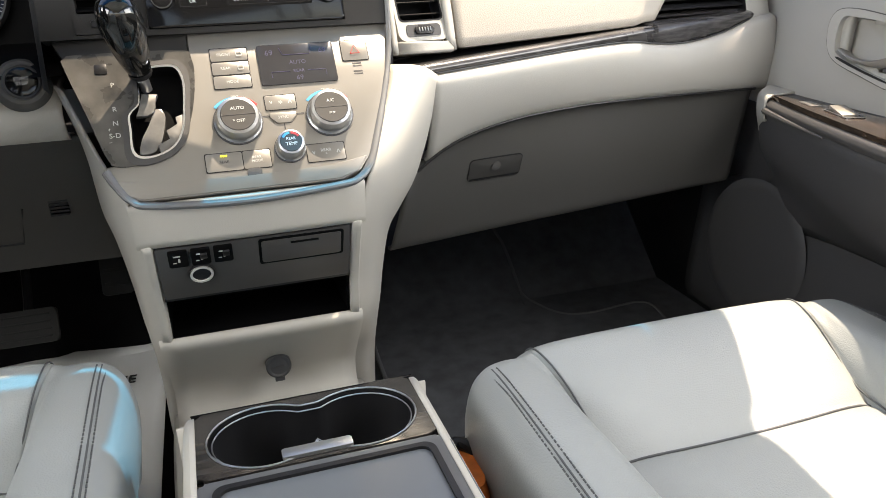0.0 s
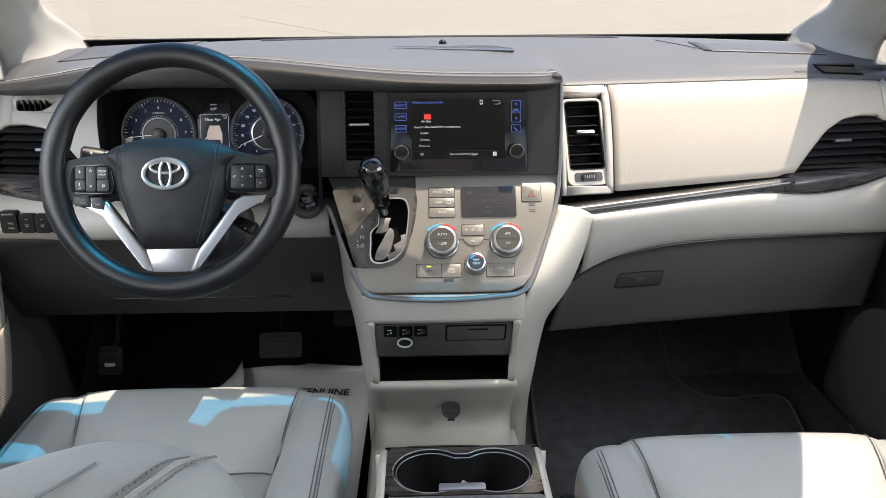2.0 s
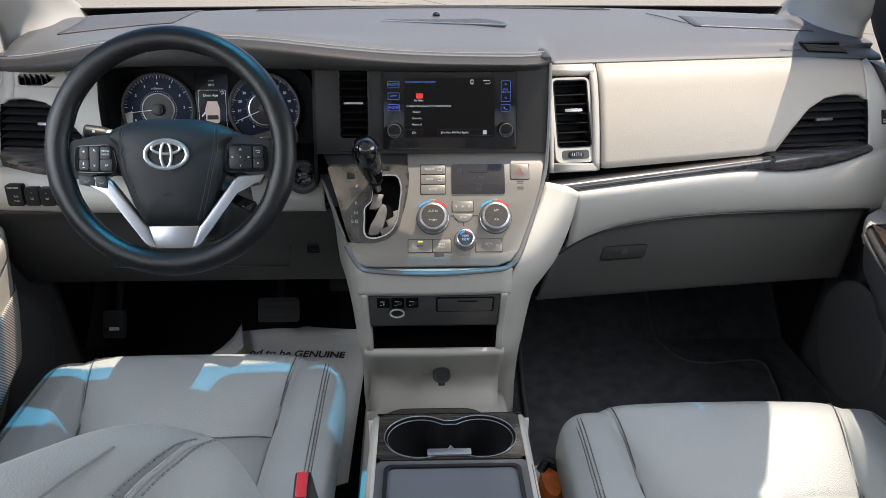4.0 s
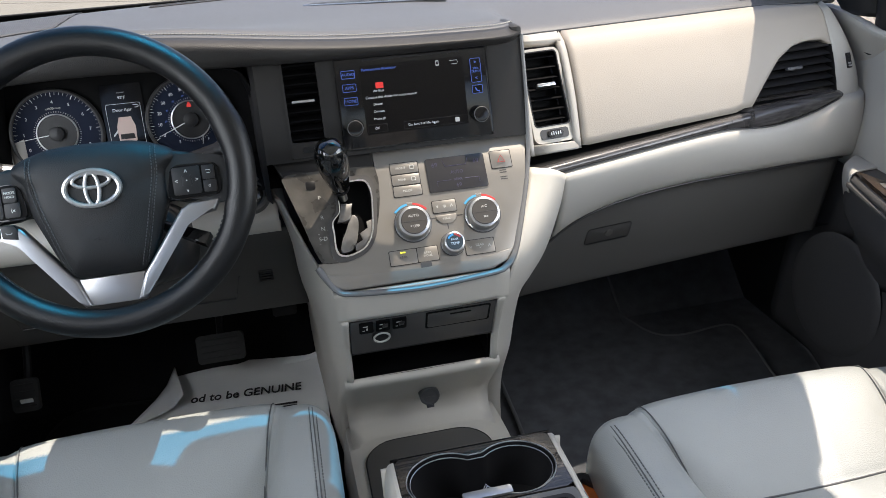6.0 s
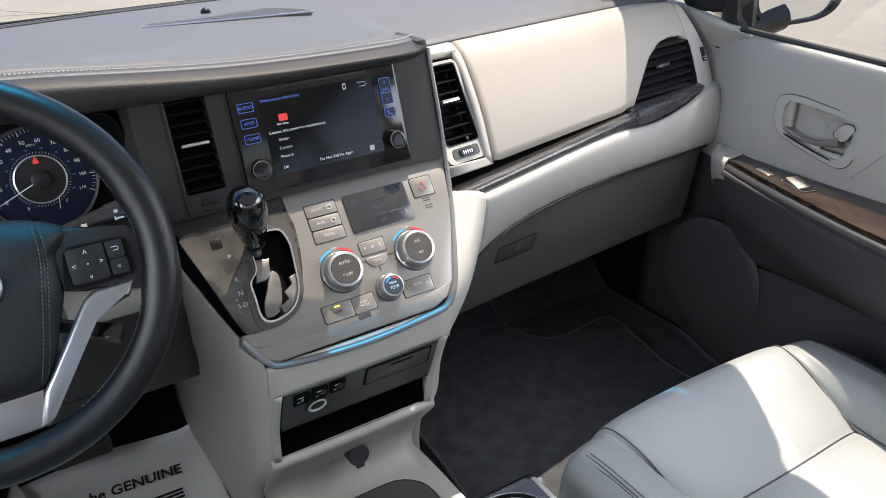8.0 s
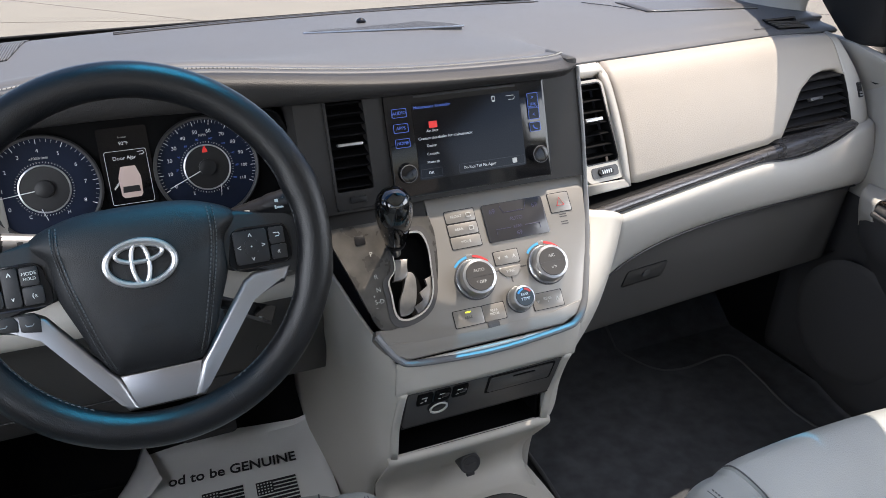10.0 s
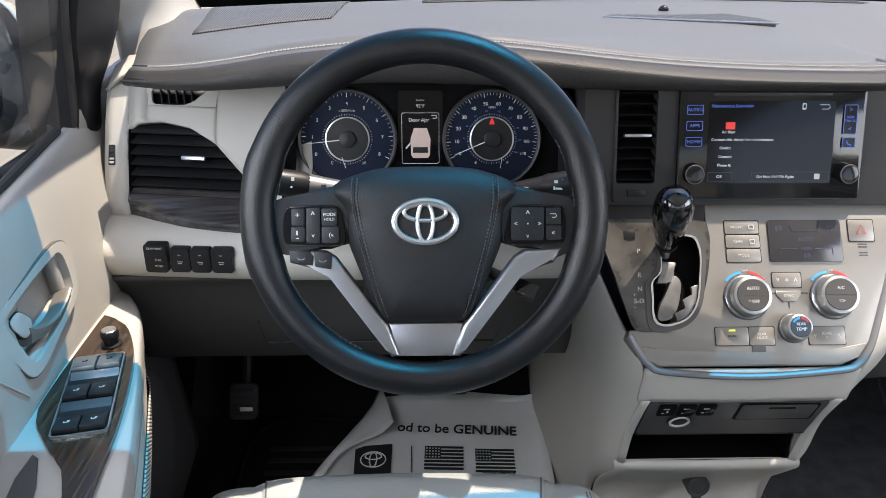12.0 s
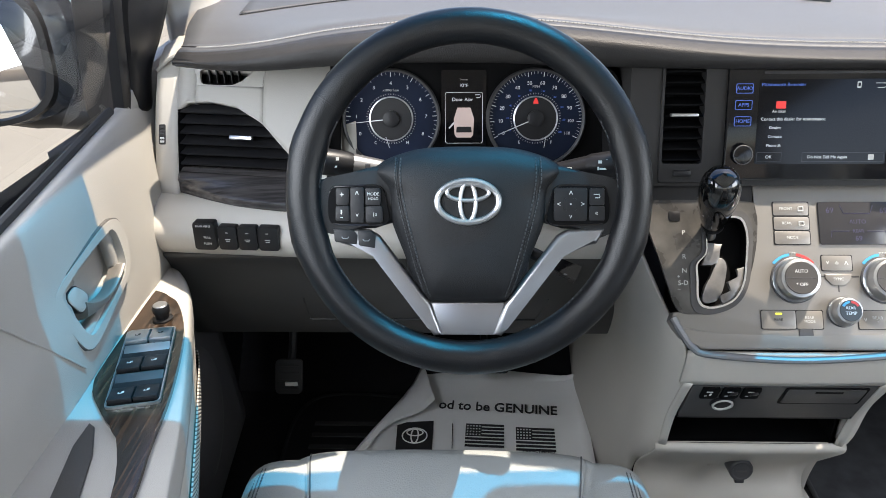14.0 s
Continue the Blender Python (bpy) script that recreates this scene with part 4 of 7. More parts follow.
part("thumbwheel", box(m, 0.018, 0.040, 0.008, 0.016, 0.0, 0.0045, 0.001), BLACK, vent_l)

vent_r = thing("air_vent", "black upright air vent in a pale surround", "air vent", (0.268, 1.04, 0.64), "dashboard vents")
RV = frame_at((0.2315, face_y(0.2315, 0.628) + 0.004, 0.626), (0.076, 0.0103, 0.0), (0, 0.50, 1.0))
hh = 0.172
louvred(vent_r, RV @ pose(0.006, 0.030, 0.004), 0.062, hh - 0.048, 7)
part("frame", ring(rounded(0, 0.0755, 0.0, hh - 0.012, 0.012), rounded(0.005, 0.0705, 0.028, hh - 0.017, 0.007), RV, -0.02, 0.0025), BEIGE, vent_r, "pale rounded frame")
part("liner", ring(rounded(0.0045, 0.071, 0.0275, hh - 0.0165, 0.007), rounded(0.0065, 0.069, 0.0295, hh - 0.0185, 0.006), RV, -0.02, 0.003), BLACK, vent_r)
part("tab", box(RV, 0.022, 0.056, 0.094, 0.100, -0.002, 0.008, 0.0015), SATIN, vent_r, "bright slider tab")
wheel_ = part("thumbwheel_seat", plate(rounded(0.012, 0.064, 0.006, 0.023, 0.005), RV, 0.0, 0.0035), DARK, vent_r, "grey thumbwheel seat")
part("thumbwheel", plate(rounded(0.024, 0.053, 0.0085, 0.0205, 0.0055), RV, 0.003, 0.0065, 0.0015, 3), BLACK, wheel_)
for k in range(5):
    part("thumbwheel_rib", box(RV, 0.0295 + 0.0042 * k, 0.0312 + 0.0042 * k, 0.0115, 0.0175, 0.006, 0.0075, 0.0004, 1), SATIN, wheel_)



def side_vent(X, label):
    v = thing("air_vent", label, "air vent", (X(0.78), 1.1, 0.63), "dashboard vents")
    pts = VENT
    rows = []
    for deep in (0.0, 0.035):
        rows.append([Vector((X(x), face_y(x, z) + deep + 0.001, z)) for x, z in pts])
    bm = grid(rows, True)
    part("duct", bm, VENTBLACK, v)
    part("liner", grid([[Vector((X(x), face_y(x, z) + d, z)) for x, d in ((0.8628, -0.0003), (0.8605, 0.003), (0.8575, 0.012), (0.856, 0.034))] for z in (0.622, 0.65, 0.68, 0.70, 0.716)]), VENTBLACK, v)
    bm = bmesh.new()
    bm.faces.new([bm.verts.new((X(x), face_y(x, z) + 0.034, z)) for x, z in pts])
    part("backing", bm, VENTBLACK, v)
    for k in range(6):
        z = 0.644 + 0.0136 * k
        left = next(x for x in [0.668 + 0.002 * i for i in range(100)] if vent_top(x) >= z)
        right = 0.8665
        rows = []
        for j in range(9):
            x = left - 0.003 + (right - left + 0.003) * j / 8
            y, zz = face_y(x, z), z
            rows.append([Vector((X(x), y + 0.005, zz - 0.0016)), Vector((X(x), y + 0.004, zz)), Vector((X(x), y + 0.007, zz + 0.0018)), Vector((X(x), y + 0.026, zz + 0.006)), Vector((X(x), y + 0.026, zz + 0.0045))])
        part("slat", grid(rows, True, True), BLACK, v)
    x = 0.765
    # the left tab's bright satin stands in for sun on it
    part("tab", box(frame_at((X(x), face_y(x, 0.684) - 0.004, 0.684), (1, 0.135 if X(1) > 0 else -0.135, 0), (0, 0.5, 1)), -0.017, 0.017, -0.003, 0.003, -0.004, 0.004, 0.0012), DARK if X(1) > 0 else SATIN, v, "slider tab")
    return v


side_vent(lambda x: x, "black side air vent with a slanted edge")
side_vent(lambda x: 2 * C0 - x, "black side air vent with a slanted edge")
for X in (lambda x: x, lambda x: 2 * C0 - x):
    tw = thing("vent_thumbwheel", "black ribbed thumbwheel beside the side vent", "thumbwheel", (X(0.879), 1.12, 0.686), "vent thumbwheels")
    m = frame_at((X(0.896 if X(1) > 0 else 0.885), face_y(0.89, 0.683) - 0.0005, 0.683), (1, 0, 0), (0, 0.5, 1))
    part("seat", plate(rounded(-0.0048, 0.0048, -0.0145, 0.0145, 0.002), m, -0.004, 0.0012), BLACK, tw)
    for k in range(5):
        part("rib", box(m, -0.003, 0.003, -0.012 + 0.005 * k, -0.009 + 0.005 * k, 0.0, 0.003, 0.0005, 1), SATIN if k in (0, 1) else BLACK, tw)

# slim window vent on the driver's side
slim = thing("window_vent", "slim black window demister vent with a rounded end", "air vent", (2 * C0 - 0.77, 1.1, 0.752), "demister vents")
bm = bmesh.new()
bm.faces.new([bm.verts.new((2 * C0 - x, face_y(x, z) + 0.020, z)) for x, z in ((0.730, 0.770), (0.730, 0.740), (0.845, 0.740), (0.845, 0.770))])
part("backing", bm, VENTBLACK, slim)
bm = grid([[(2 * C0 - x, face_y(x, z) + d, z) for x, z in ((0.7355, 0.7685), (0.7355, 0.7465), (0.8365, 0.7465), (0.8365, 0.7685))] for d in (0.0, 0.021)], True)
part("duct", bm, VENTBLACK, slim)
for k in range(5):
    x = 0.773 + 0.0112 * k
    part("fin", box(Matrix(), 2 * C0 - x - 0.0006, 2 * C0 - x + 0.0006, face_y(x, 0.755) + 0.006, face_y(x, 0.755) + 0.02, 0.747, 0.768), BLACK, slim)
SLM = frame_at((2 * C0 - 0.786, face_y(0.786, 0.7575) + 0.0002, 0.7575), (1, -0.135, 0), (0, 0.54, 1))
mouth = [(0.049, 0.0112), (0.042, 0.0085), (0.030, -0.0035), (0.022, -0.0085), (0.014, -0.0108), (-0.015, -0.0108), (-0.019, -0.0098), (-0.021, -0.006), (-0.0225, 0.004), (-0.0225, 0.0090), (-0.020, 0.0110), (-0.014, 0.0114), (0.02, 0.0118), (0.046, 0.0122)]
part("mouth", ring(polar(rounded(-0.0535, 0.0535, -0.0155, 0.0155, 0.002), (-0.004, 0.001), 72), polar([tuple(p)[:2] for p in smooth([(x, y, 0) for x, y in [((x + 0.0225) * 1.24 - 0.0455, y) for x, y in mouth]], 72, True)], (-0.004, 0.001), 72), SLM, -0.006, -0.0004), BEIGESHADE, slim, "pale rim round the slot")

# ---- audio unit ----
audio = thing("audio_unit", "black touchscreen radio showing a service reminder", "radio", (0.033, 1.0, 0.665))
part("bezel", plate(rounded(-0.0855, 0.1525, 0.0035, 0.1445, 0.005), AUD, -0.02, 0.004, 0.002), GLOSS, audio)
part("screen", plate(rounded(-0.048, 0.113, 0.024, 0.128, 0.002), AUD, 0.003, 0.0048), SCREEN, audio, "dark touchscreen")
part("disc_slot", box(AUD, -0.043, 0.108, 0.1345, 0.1375, 0.003, 0.0044), BLACK, audio)


def on(m, x, y, z=0.0):
    return m @ pose(x, y, z)


for k, s in enumerate(("AUDIO", "APPS", "HOME")):
    b = part("button", plate(rounded(-0.077, -0.056, 0.111 - 0.020 * k, 0.123 - 0.020 * k, 0.002), AUD, 0.003, 0.0055), GLOSS, audio)
    part("outline", ring(rounded(-0.077, -0.056, 0.111 - 0.020 * k, 0.123 - 0.020 * k, 0.002), rounded(-0.0763, -0.0567, 0.1117 - 0.020 * k, 0.1223 - 0.020 * k, 0.0015), AUD, 0.005, 0.0058), BLUE, b, "blue lit outline")
    words(s, 0.0062, on(AUD, -0.0665, 0.117 - 0.020 * k, 0.0056), BLUE, b)
b = part("button", plate(rounded(0.124, 0.141, 0.086, 0.123, 0.002), AUD, 0.003, 0.0055), GLOSS, audio)
part("outline", ring(rounded(0.124, 0.141, 0.086, 0.123, 0.002), rounded(0.1247, 0.1403, 0.0867, 0.1223, 0.0015), AUD, 0.005, 0.0058), BLUE, b)
words(">", 0.008, on(AUD, 0.1325, 0.1165, 0.0056), BLUE, b), words("SEEK\nTRACK", 0.0046, on(AUD, 0.1325, 0.105, 0.0056), BLUE, b), words("<", 0.008, on(AUD, 0.1325, 0.0925, 0.0056), BLUE, b)
b = part("button", plate(rounded(0.124, 0.141, 0.069, 0.082, 0.002), AUD, 0.003, 0.0055), GLOSS, audio)
part("outline", ring(rounded(0.124, 0.141, 0.069, 0.082, 0.002), rounded(0.1247, 0.1403, 0.0697, 0.0813, 0.0015), AUD, 0.005, 0.0058), BLUE, b)
part("handset", tube([on(AUD, 0.1295, 0.078, 0.0058).translation, on(AUD, 0.131, 0.074, 0.0058).translation, on(AUD, 0.136, 0.072, 0.0058).translation], 0.0009, 6, n=8), BLUE, b)
for x in (-0.066, 0.133):
    k = part("knob", lathe([(0.0125, 0.003), (0.0125, 0.012), (0.0115, 0.0145), (0.009, 0.0150), (0.0, 0.0148)], on(AUD, x, 0.036), 28), GLOSS, audio, "black rotary knob")
    part("knob_rim", lathe([(0.0118, 0.0138), (0.0125, 0.0142), (0.0118, 0.0147), (0.011, 0.0146)], on(AUD, x, 0.036), 28), DARK, k)
S = 0.0050
scr = [("Maintenance Reminder", -0.046, 0.1215, BLUE, 0.0058), ("Air filter", -0.031, 0.089, WHITE, S), ("Contact this dealer for maintenance:", -0.044, 0.0795, WHITE, 0.0054), ("Dealer:", -0.033, 0.069, WHITE, S), ("Contact:", -0.034, 0.058, WHITE, S), ("Phone #:", -0.035, 0.047, WHITE, S), ("OK", -0.035, 0.0325, WHITE, 0.0054), ("Do Not Tell Me Again", 0.017, 0.0325, WHITE, 0.0054)]
for s, x, y, mt, size in scr:
    words(s, size, on(AUD, x, y, 0.0049), mt, audio, "screen_text", "LEFT")
part("service_mark", plate(rounded(-0.0265, -0.0145, 0.0925, 0.1015, 0.001), AUD, 0.0045, 0.0051), RED, audio, "small red warning mark")
part("button_bar", ring(rounded(-0.046, -0.015, 0.0265, 0.0385, 0.001), rounded(-0.0455, -0.0155, 0.027, 0.038, 0.001), AUD, 0.0045, 0.005), LCD, audio)
part("button_bar", ring(rounded(0.010, 0.111, 0.0265, 0.0385, 0.001), rounded(0.0105, 0.1105, 0.027, 0.038, 0.001), AUD, 0.0045, 0.005), LCD, audio)
part("grey_square", plate(rounded(0.092, 0.099, 0.029, 0.036, 0.001), AUD, 0.0045, 0.0051), MARK, audio)
part("back_arrow", tube([on(AUD, 0.092, 0.123, 0.005).translation, on(AUD, 0.104, 0.123, 0.005).translation, on(AUD, 0.1055, 0.120, 0.005).translation, on(AUD, 0.103, 0.1175, 0.005).translation, on(AUD, 0.095, 0.1175, 0.005).translation], 0.0005, 5), MARK, audio)
part("phone_mark", ring(rounded(0.070, 0.075, 0.117, 0.125, 0.001), rounded(0.071, 0.074, 0.119, 0.1235, 0.0005), AUD, 0.0045, 0.005), MARK, audio)

# ---- climate panel ----
climate = thing("climate_panel", "satin silver climate panel with two large dials", "control panel", (0.0, 0.88, 0.48))
outline = [(-0.158, 0.030), (-0.145, 0.008), (-0.12, -0.006), (0.11, -0.006), (0.135, 0.004), (0.152, 0.026), (0.170, 0.075), (0.190, 0.135), (0.206, 0.204), (-0.048, 0.204), (-0.046, 0.172), (-0.051, 0.112), (-0.062, 0.077), (-0.086, 0.051), (-0.12, 0.043), (-0.154, 0.040)]
part("panel_strip", plate([(-0.199, 0.204), (-0.187, 0.178), (-0.048, 0.178), (-0.048, 0.204)], CLI, -0.02, -0.0003), STACKFACE, climate, "dark strip above the gear plate")
part("panel", plate(outline, CLI, -0.02, 0.0, 0.002), SILVER, climate)
part("lower_lip", plate([(-0.150, 0.022), (-0.140, 0.004), (-0.118, -0.0045), (0.108, -0.0045), (0.131, 0.003), (0.146, 0.022), (0.10, 0.0135), (0.0, 0.011), (-0.10, 0.0135)], CLI, -0.001, 0.0015, 0.0012), SILVER, climate)
part("ledge", box(CLI, -0.19, 0.205, 0.2035, 0.2060, -0.01, 0.0012, 0.0006), GREYDARK, climate)
part("display", plate(rounded(0.033, 0.128, 0.126, 0.181, 0.003), CLI, -0.002, 0.0022, 0.0006), LCD, climate, "grey liquid crystal display")
for s, x, y, z in (("69", 0.047, 0.1695, 0.010), ("69", 0.114, 0.1695, 0.010), ("AUTO", 0.081, 0.155, 0.0075), ("69", 0.081, 0.1335, 0.009), ("REAR", 0.081, 0.143, 0.006)):
    words(s, z, on(CLI, x, y, 0.0023), LILAC, climate, "display_digits")
for line in (tube([on(CLI, x, y, 0.0024).translation for x, y in ((0.060, 0.176), (0.064, 0.166), (0.097, 0.166), (0.101, 0.176))], 0.0005, 5), tube([on(CLI, x, y, 0.0024).translation for x, y in ((0.047, 0.135), (0.047, 0.143), (0.07, 0.143))], 0.0005, 5), tube([on(CLI, x, y, 0.0024).translation for x, y in ((0.115, 0.135), (0.115, 0.143), (0.092, 0.143))], 0.0005, 5)):
    part("display_line", line, LILAC, climate)


def key(x0, x1, y0, y1, text="", size=0.0055, mt=SILVER, ink=MARK, parent=climate, m=CLI, r=0.002, dx=0.0):
    b = part("button", plate(rounded(x0, x1, y0, y1, r), m, -0.001, 0.0012, 0.0004), mt, parent)
    part("button_gap", ring(rounded(x0 - 0.0009, x1 + 0.0009, y0 - 0.0009, y1 + 0.0009, r), rounded(x0, x1, y0, y1, r), m, -0.001, 0.0009), BLACK, b)
    if text:
        words(text, size * 0.86, on(m, (x0 + x1) / 2 + dx, (y0 + y1) / 2, 0.0013), ink, b)
    return b


key(-0.023, 0.021, 0.1635, 0.1805, "FRONT", 0.006, dx=-0.006)
key(-0.023, 0.021, 0.145, 0.1615, "REAR", 0.006, dx=-0.006)
key(-0.023, 0.021, 0.1265, 0.143, "MODE", 0.006)
for y in (0.172, 0.153):
    part("demist_mark", ring(rounded(0.0075, 0.0145, y - 0.003, y + 0.003, 0.001), rounded(0.0083, 0.0137, y - 0.0022, y + 0.0022, 0.0005), CLI, 0.002, 0.0026), MARK, climate)
hz = key(0.139, 0.172, 0.153, 0.181)
tri_ = [on(CLI, x, y, 0.0026).translation for x, y in ((0.1495, 0.162), (0.1615, 0.162), (0.1555, 0.1735))]
part("hazard_mark", tube(tri_ + [tri_[0]], 0.0006, 5), MARKR, hz, "red triangle")
for y in (0.148, 0.137):
    part("print_bars", joined(*[box(CLI, 0.150, 0.1615, y - 0.0035 * j, y + 0.0016 - 0.0035 * j, 0.0, 0.0004) for j in range(2)]), GREYDARK, climate)
fan = key(0.033, 0.070, 0.093, 0.112)
words("v", 0.009, on(CLI, 0.040, 0.1035, 0.0013), MARK, fan), words("^", 0.012, on(CLI, 0.063, 0.1005, 0.0013), MARK, fan), words("*", 0.012, on(CLI, 0.0515, 0.1, 0.0013), MARK, fan)
sync = part("button", plate([(0.036, 0.0885), (0.036, 0.083), (0.044, 0.0745), (0.060, 0.0745), (0.068, 0.083), (0.068, 0.0885)], CLI, -0.001, 0.002, 0.0007), SILVER, climate)
words("SYNC", 0.0052, on(CLI, 0.052, 0.082, 0.0021), MARK, sync)
for x0, x1, y0, y1 in ((0.026, 0.036, 0.0845, 0.0865), (0.068, 0.078, 0.0845, 0.0865), (0.0512, 0.0528, 0.066, 0.0745)):
    part("groove", box(CLI, x0, x1, y0, y1, 0.0, 0.0004), GREYDARK, climate)
key(-0.046, -0.004, 0.020, 0.0425, "REAR", 0.0055, mt=SILVER, ink=GREYDARK)
part("indicator", box(CLI, -0.029, -0.021, 0.0375, 0.0395, 0.002, 0.0028), GREEN, climate, "small yellow lamp")
key(-0.003, 0.029, 0.020, 0.0425, "REAR\nMODE", 0.0055)
rf = key(0.073, 0.119, 0.020, 0.0425)
words("v", 0.009, on(CLI, 0.081, 0.032, 0.0013), MARK, rf), words("^", 0.012, on(CLI, 0.111, 0.029, 0.0013), MARK, rf), words("REAR\n*", 0.0055, on(CLI, 0.096, 0.031, 0.0013), MARK, rf)
part("sensor", plate(rounded(-0.0005, 0.0165, 0.006, 0.0205, 0.004), CLI, 0.0, 0.0012), DARK, climate)


def dial(x, y, r, h, top, arc=True):
    m = on(CLI, x, y)
    d = part("dial", lathe([(r * 1.10, 0.0), (r * 1.10, 0.003), (r * 1.02, 0.0045), (r, 0.006), (r * 0.97, h - 0.003), (r * 0.93, h - 0.001), (r * 0.80, h)], m, 44), SATIN, climate, "satin chrome dial")
    part("dial_face", lathe([(r * 0.80, h - 0.002), (r * 0.80, h + 0.0004), (r * 0.77, h + 0.001), (0.0, h + 0.001)], m, 40), DIALFACE if r > 0.02 else DARK, d)
    part("dial_base", lathe([(r * 1.16, -0.001), (r * 1.16, 0.0022), (r * 1.10, 0.0026)], m, 44), DARK, d)
    part("grip_band", lathe([(r * 1.015, 0.0055), (r * 1.022, 0.0075), (r * 1.015, 0.0095)], m, 44), SATIN, d)
    for s, dy, size in top:
        words(s, size, on(m, 0, dy, h + 0.0012), MARK if r > 0.02 else WHITE, d)
    if arc:
        part("face_split", box(m, -r * 0.76, r * 0.76, -0.0004, 0.0004, h, h + 0.0014), GREYDARK, d)
        for a0, a1, mt in ((98, 140, MARKB), (40, 82, MARKR)):
            o = [(r * 1.33 * math.cos(radians(a0 + (a1 - a0) * i / 10)), r * 1.33 * math.sin(radians(a0 + (a1 - a0) * i / 10))) for i in range(11)]
            i_ = [(r * 1.20 * math.cos(radians(a1 - (a1 - a0) * i / 10)), r * 1.20 * math.sin(radians(a1 - (a1 - a0) * i / 10))) for i in range(11)]
            part("colour_arc", plate(o + i_, m, 0.0, 0.0006), mt, d)
        words("TEMP", 0.004, on(m, 0, r * 1.33, 0.0004), MARK, d)
    return d


dial(-0.002, 0.081, 0.0255, 0.021, (("AUTO", 0.008, 0.0058), ("* OFF", -0.0085, 0.0058)))
dial(0.109, 0.081, 0.0255, 0.021, (("A/C", 0.008, 0.0058), ("=>", -0.0085, 0.007)))
d = dial(0.054, 0.041, 0.0165, 0.021, (("REAR", 0.003, 0.0048), ("TEMP", -0.0035, 0.0058)), False)
for a0, a1, mt in ((95, 150, MARKB), (30, 85, MARKR)):
    m, r = on(CLI, 0.054, 0.041), 0.0165
    o = [(r * 0.72 * math.cos(radians(a0 + (a1 - a0) * i / 8)), r * 0.72 * math.sin(radians(a0 + (a1 - a0) * i / 8))) for i in range(9)]
    i_ = [(r * 0.55 * math.cos(radians(a1 - (a1 - a0) * i / 8)), r * 0.55 * math.sin(radians(a1 - (a1 - a0) * i / 8))) for i in range(9)]
    part("colour_arc", plate(o + i_, m, 0.0215, 0.0226), mt, d)

# ---- gear shifter ----
shifter = thing("gear_shifter", "gear shifter with a glossy black knob in a chrome gate", "gear shifter", (-0.1, 0.92, 0.55))
gp = [(-0.190, 0.176), (-0.186, 0.183), (-0.060, 0.182), (-0.046, 0.172), (-0.044, 0.150), (-0.050, 0.110), (-0.062, 0.075), (-0.085, 0.048), (-0.105, 0.040), (-0.140, 0.038), (-0.152, 0.050), (-0.170, 0.110)]
gate = [(-0.110, 0.150), (-0.104, 0.158), (-0.088, 0.162), (-0.066, 0.161), (-0.059, 0.150), (-0.057, 0.134), (-0.060, 0.105), (-0.065, 0.076), (-0.078, 0.055), (-0.100, 0.045), (-0.118, 0.0455), (-0.125, 0.056), (-0.1245, 0.080), (-0.124, 0.100), (-0.112, 0.114), (-0.110, 0.132)]
gate = [tuple(p)[:2] for p in smooth([(x, y, 0) for x, y in gate], 72, True)]
gate = polar(gate, (-0.092, 0.105), 80)
inner = [(-0.091 + (x + 0.091) * 0.925, 0.1035 + (y - 0.1035) * 0.955) for x, y in gate]
part("plate", ring(polar([tuple(p)[:2] for p in smooth([(x, y, 0) for x, y in gp], 60, True)], (-0.092, 0.105), 80), gate, CLI, -0.004, 0.002), DUSTYSHEEN, shifter, "scratched glossy black plate with its sunlit sheen in the colour")
part("gate_rim", ring(gate, inner, CLI, 0.0005, 0.0042), CHROME, shifter, "chrome gate rim")
part("gate_wall", grid([[CLI @ Vector((x, y, z)) for x, y in inner] for z in (0.003, -0.006, -0.020)], True), VENTBLACK, shifter)
part("gate_well", plate(inner, CLI, -0.022, -0.0195), VENTBLACK, shifter)
part("gate_tongue", plate([(-0.107, 0.128), (-0.089, 0.126), (-0.093, 0.118), (-0.093, 0.110), (-0.096, 0.103), (-0.103, 0.0995), (-0.116, 0.0995), (-0.110, 0.112)], CLI, -0.006, 0.0005, 0.0008), GATEGREY, shifter, "grey worn gate tongue")
slide = smooth([(x, y, 0) for x, y in ((-0.099, 0.098), (-0.096, 0.106), (-0.091, 0.109), (-0.086, 0.106), (-0.084, 0.097), (-0.087, 0.080), (-0.092, 0.065), (-0.100, 0.054), (-0.116, 0.053), (-0.113, 0.070), (-0.105, 0.085))], 40, True)
part("gate_slider", plate([tuple(p)[:2] for p in slide][::-1], CLI, -0.012, -0.0025, 0.001), GATEGREY, shifter, "grey worn slider")
part("gate_step", plate([(-0.062, 0.098), (-0.073, 0.0945), (-0.071, 0.085), (-0.085, 0.078), (-0.081, 0.067), (-0.096, 0.061), (-0.093, 0.049), (-0.078, 0.058), (-0.067, 0.076)][::-1], CLI, -0.004, 0.0015, 0.0006), GATEGREY, shifter)
frame_ = [(-0.089 + (x + 0.089) * 1.20, 0.104 + (y - 0.104) * 1.12) for x, y in gate]
part("gate_frame", ring(frame_, gate, CLI, 0.001, 0.0030), GREYDARK, shifter, "dark bevelled gate frame")
part("lock_slot", plate(rounded(-0.155, -0.141, 0.156, 0.169, 0.002), CLI, 0.002, 0.003, 0.0005), BLACK, shifter)
base = on(CLI, -0.102, 0.142, 0.0).translation
top = Vector((-0.113, 0.915, 0.690))
axis = (top - base).normalized()
part("stem", tube([base - axis * 0.01, base + axis * 0.03], 0.0065, 12), SATIN, shifter, "chrome stem")
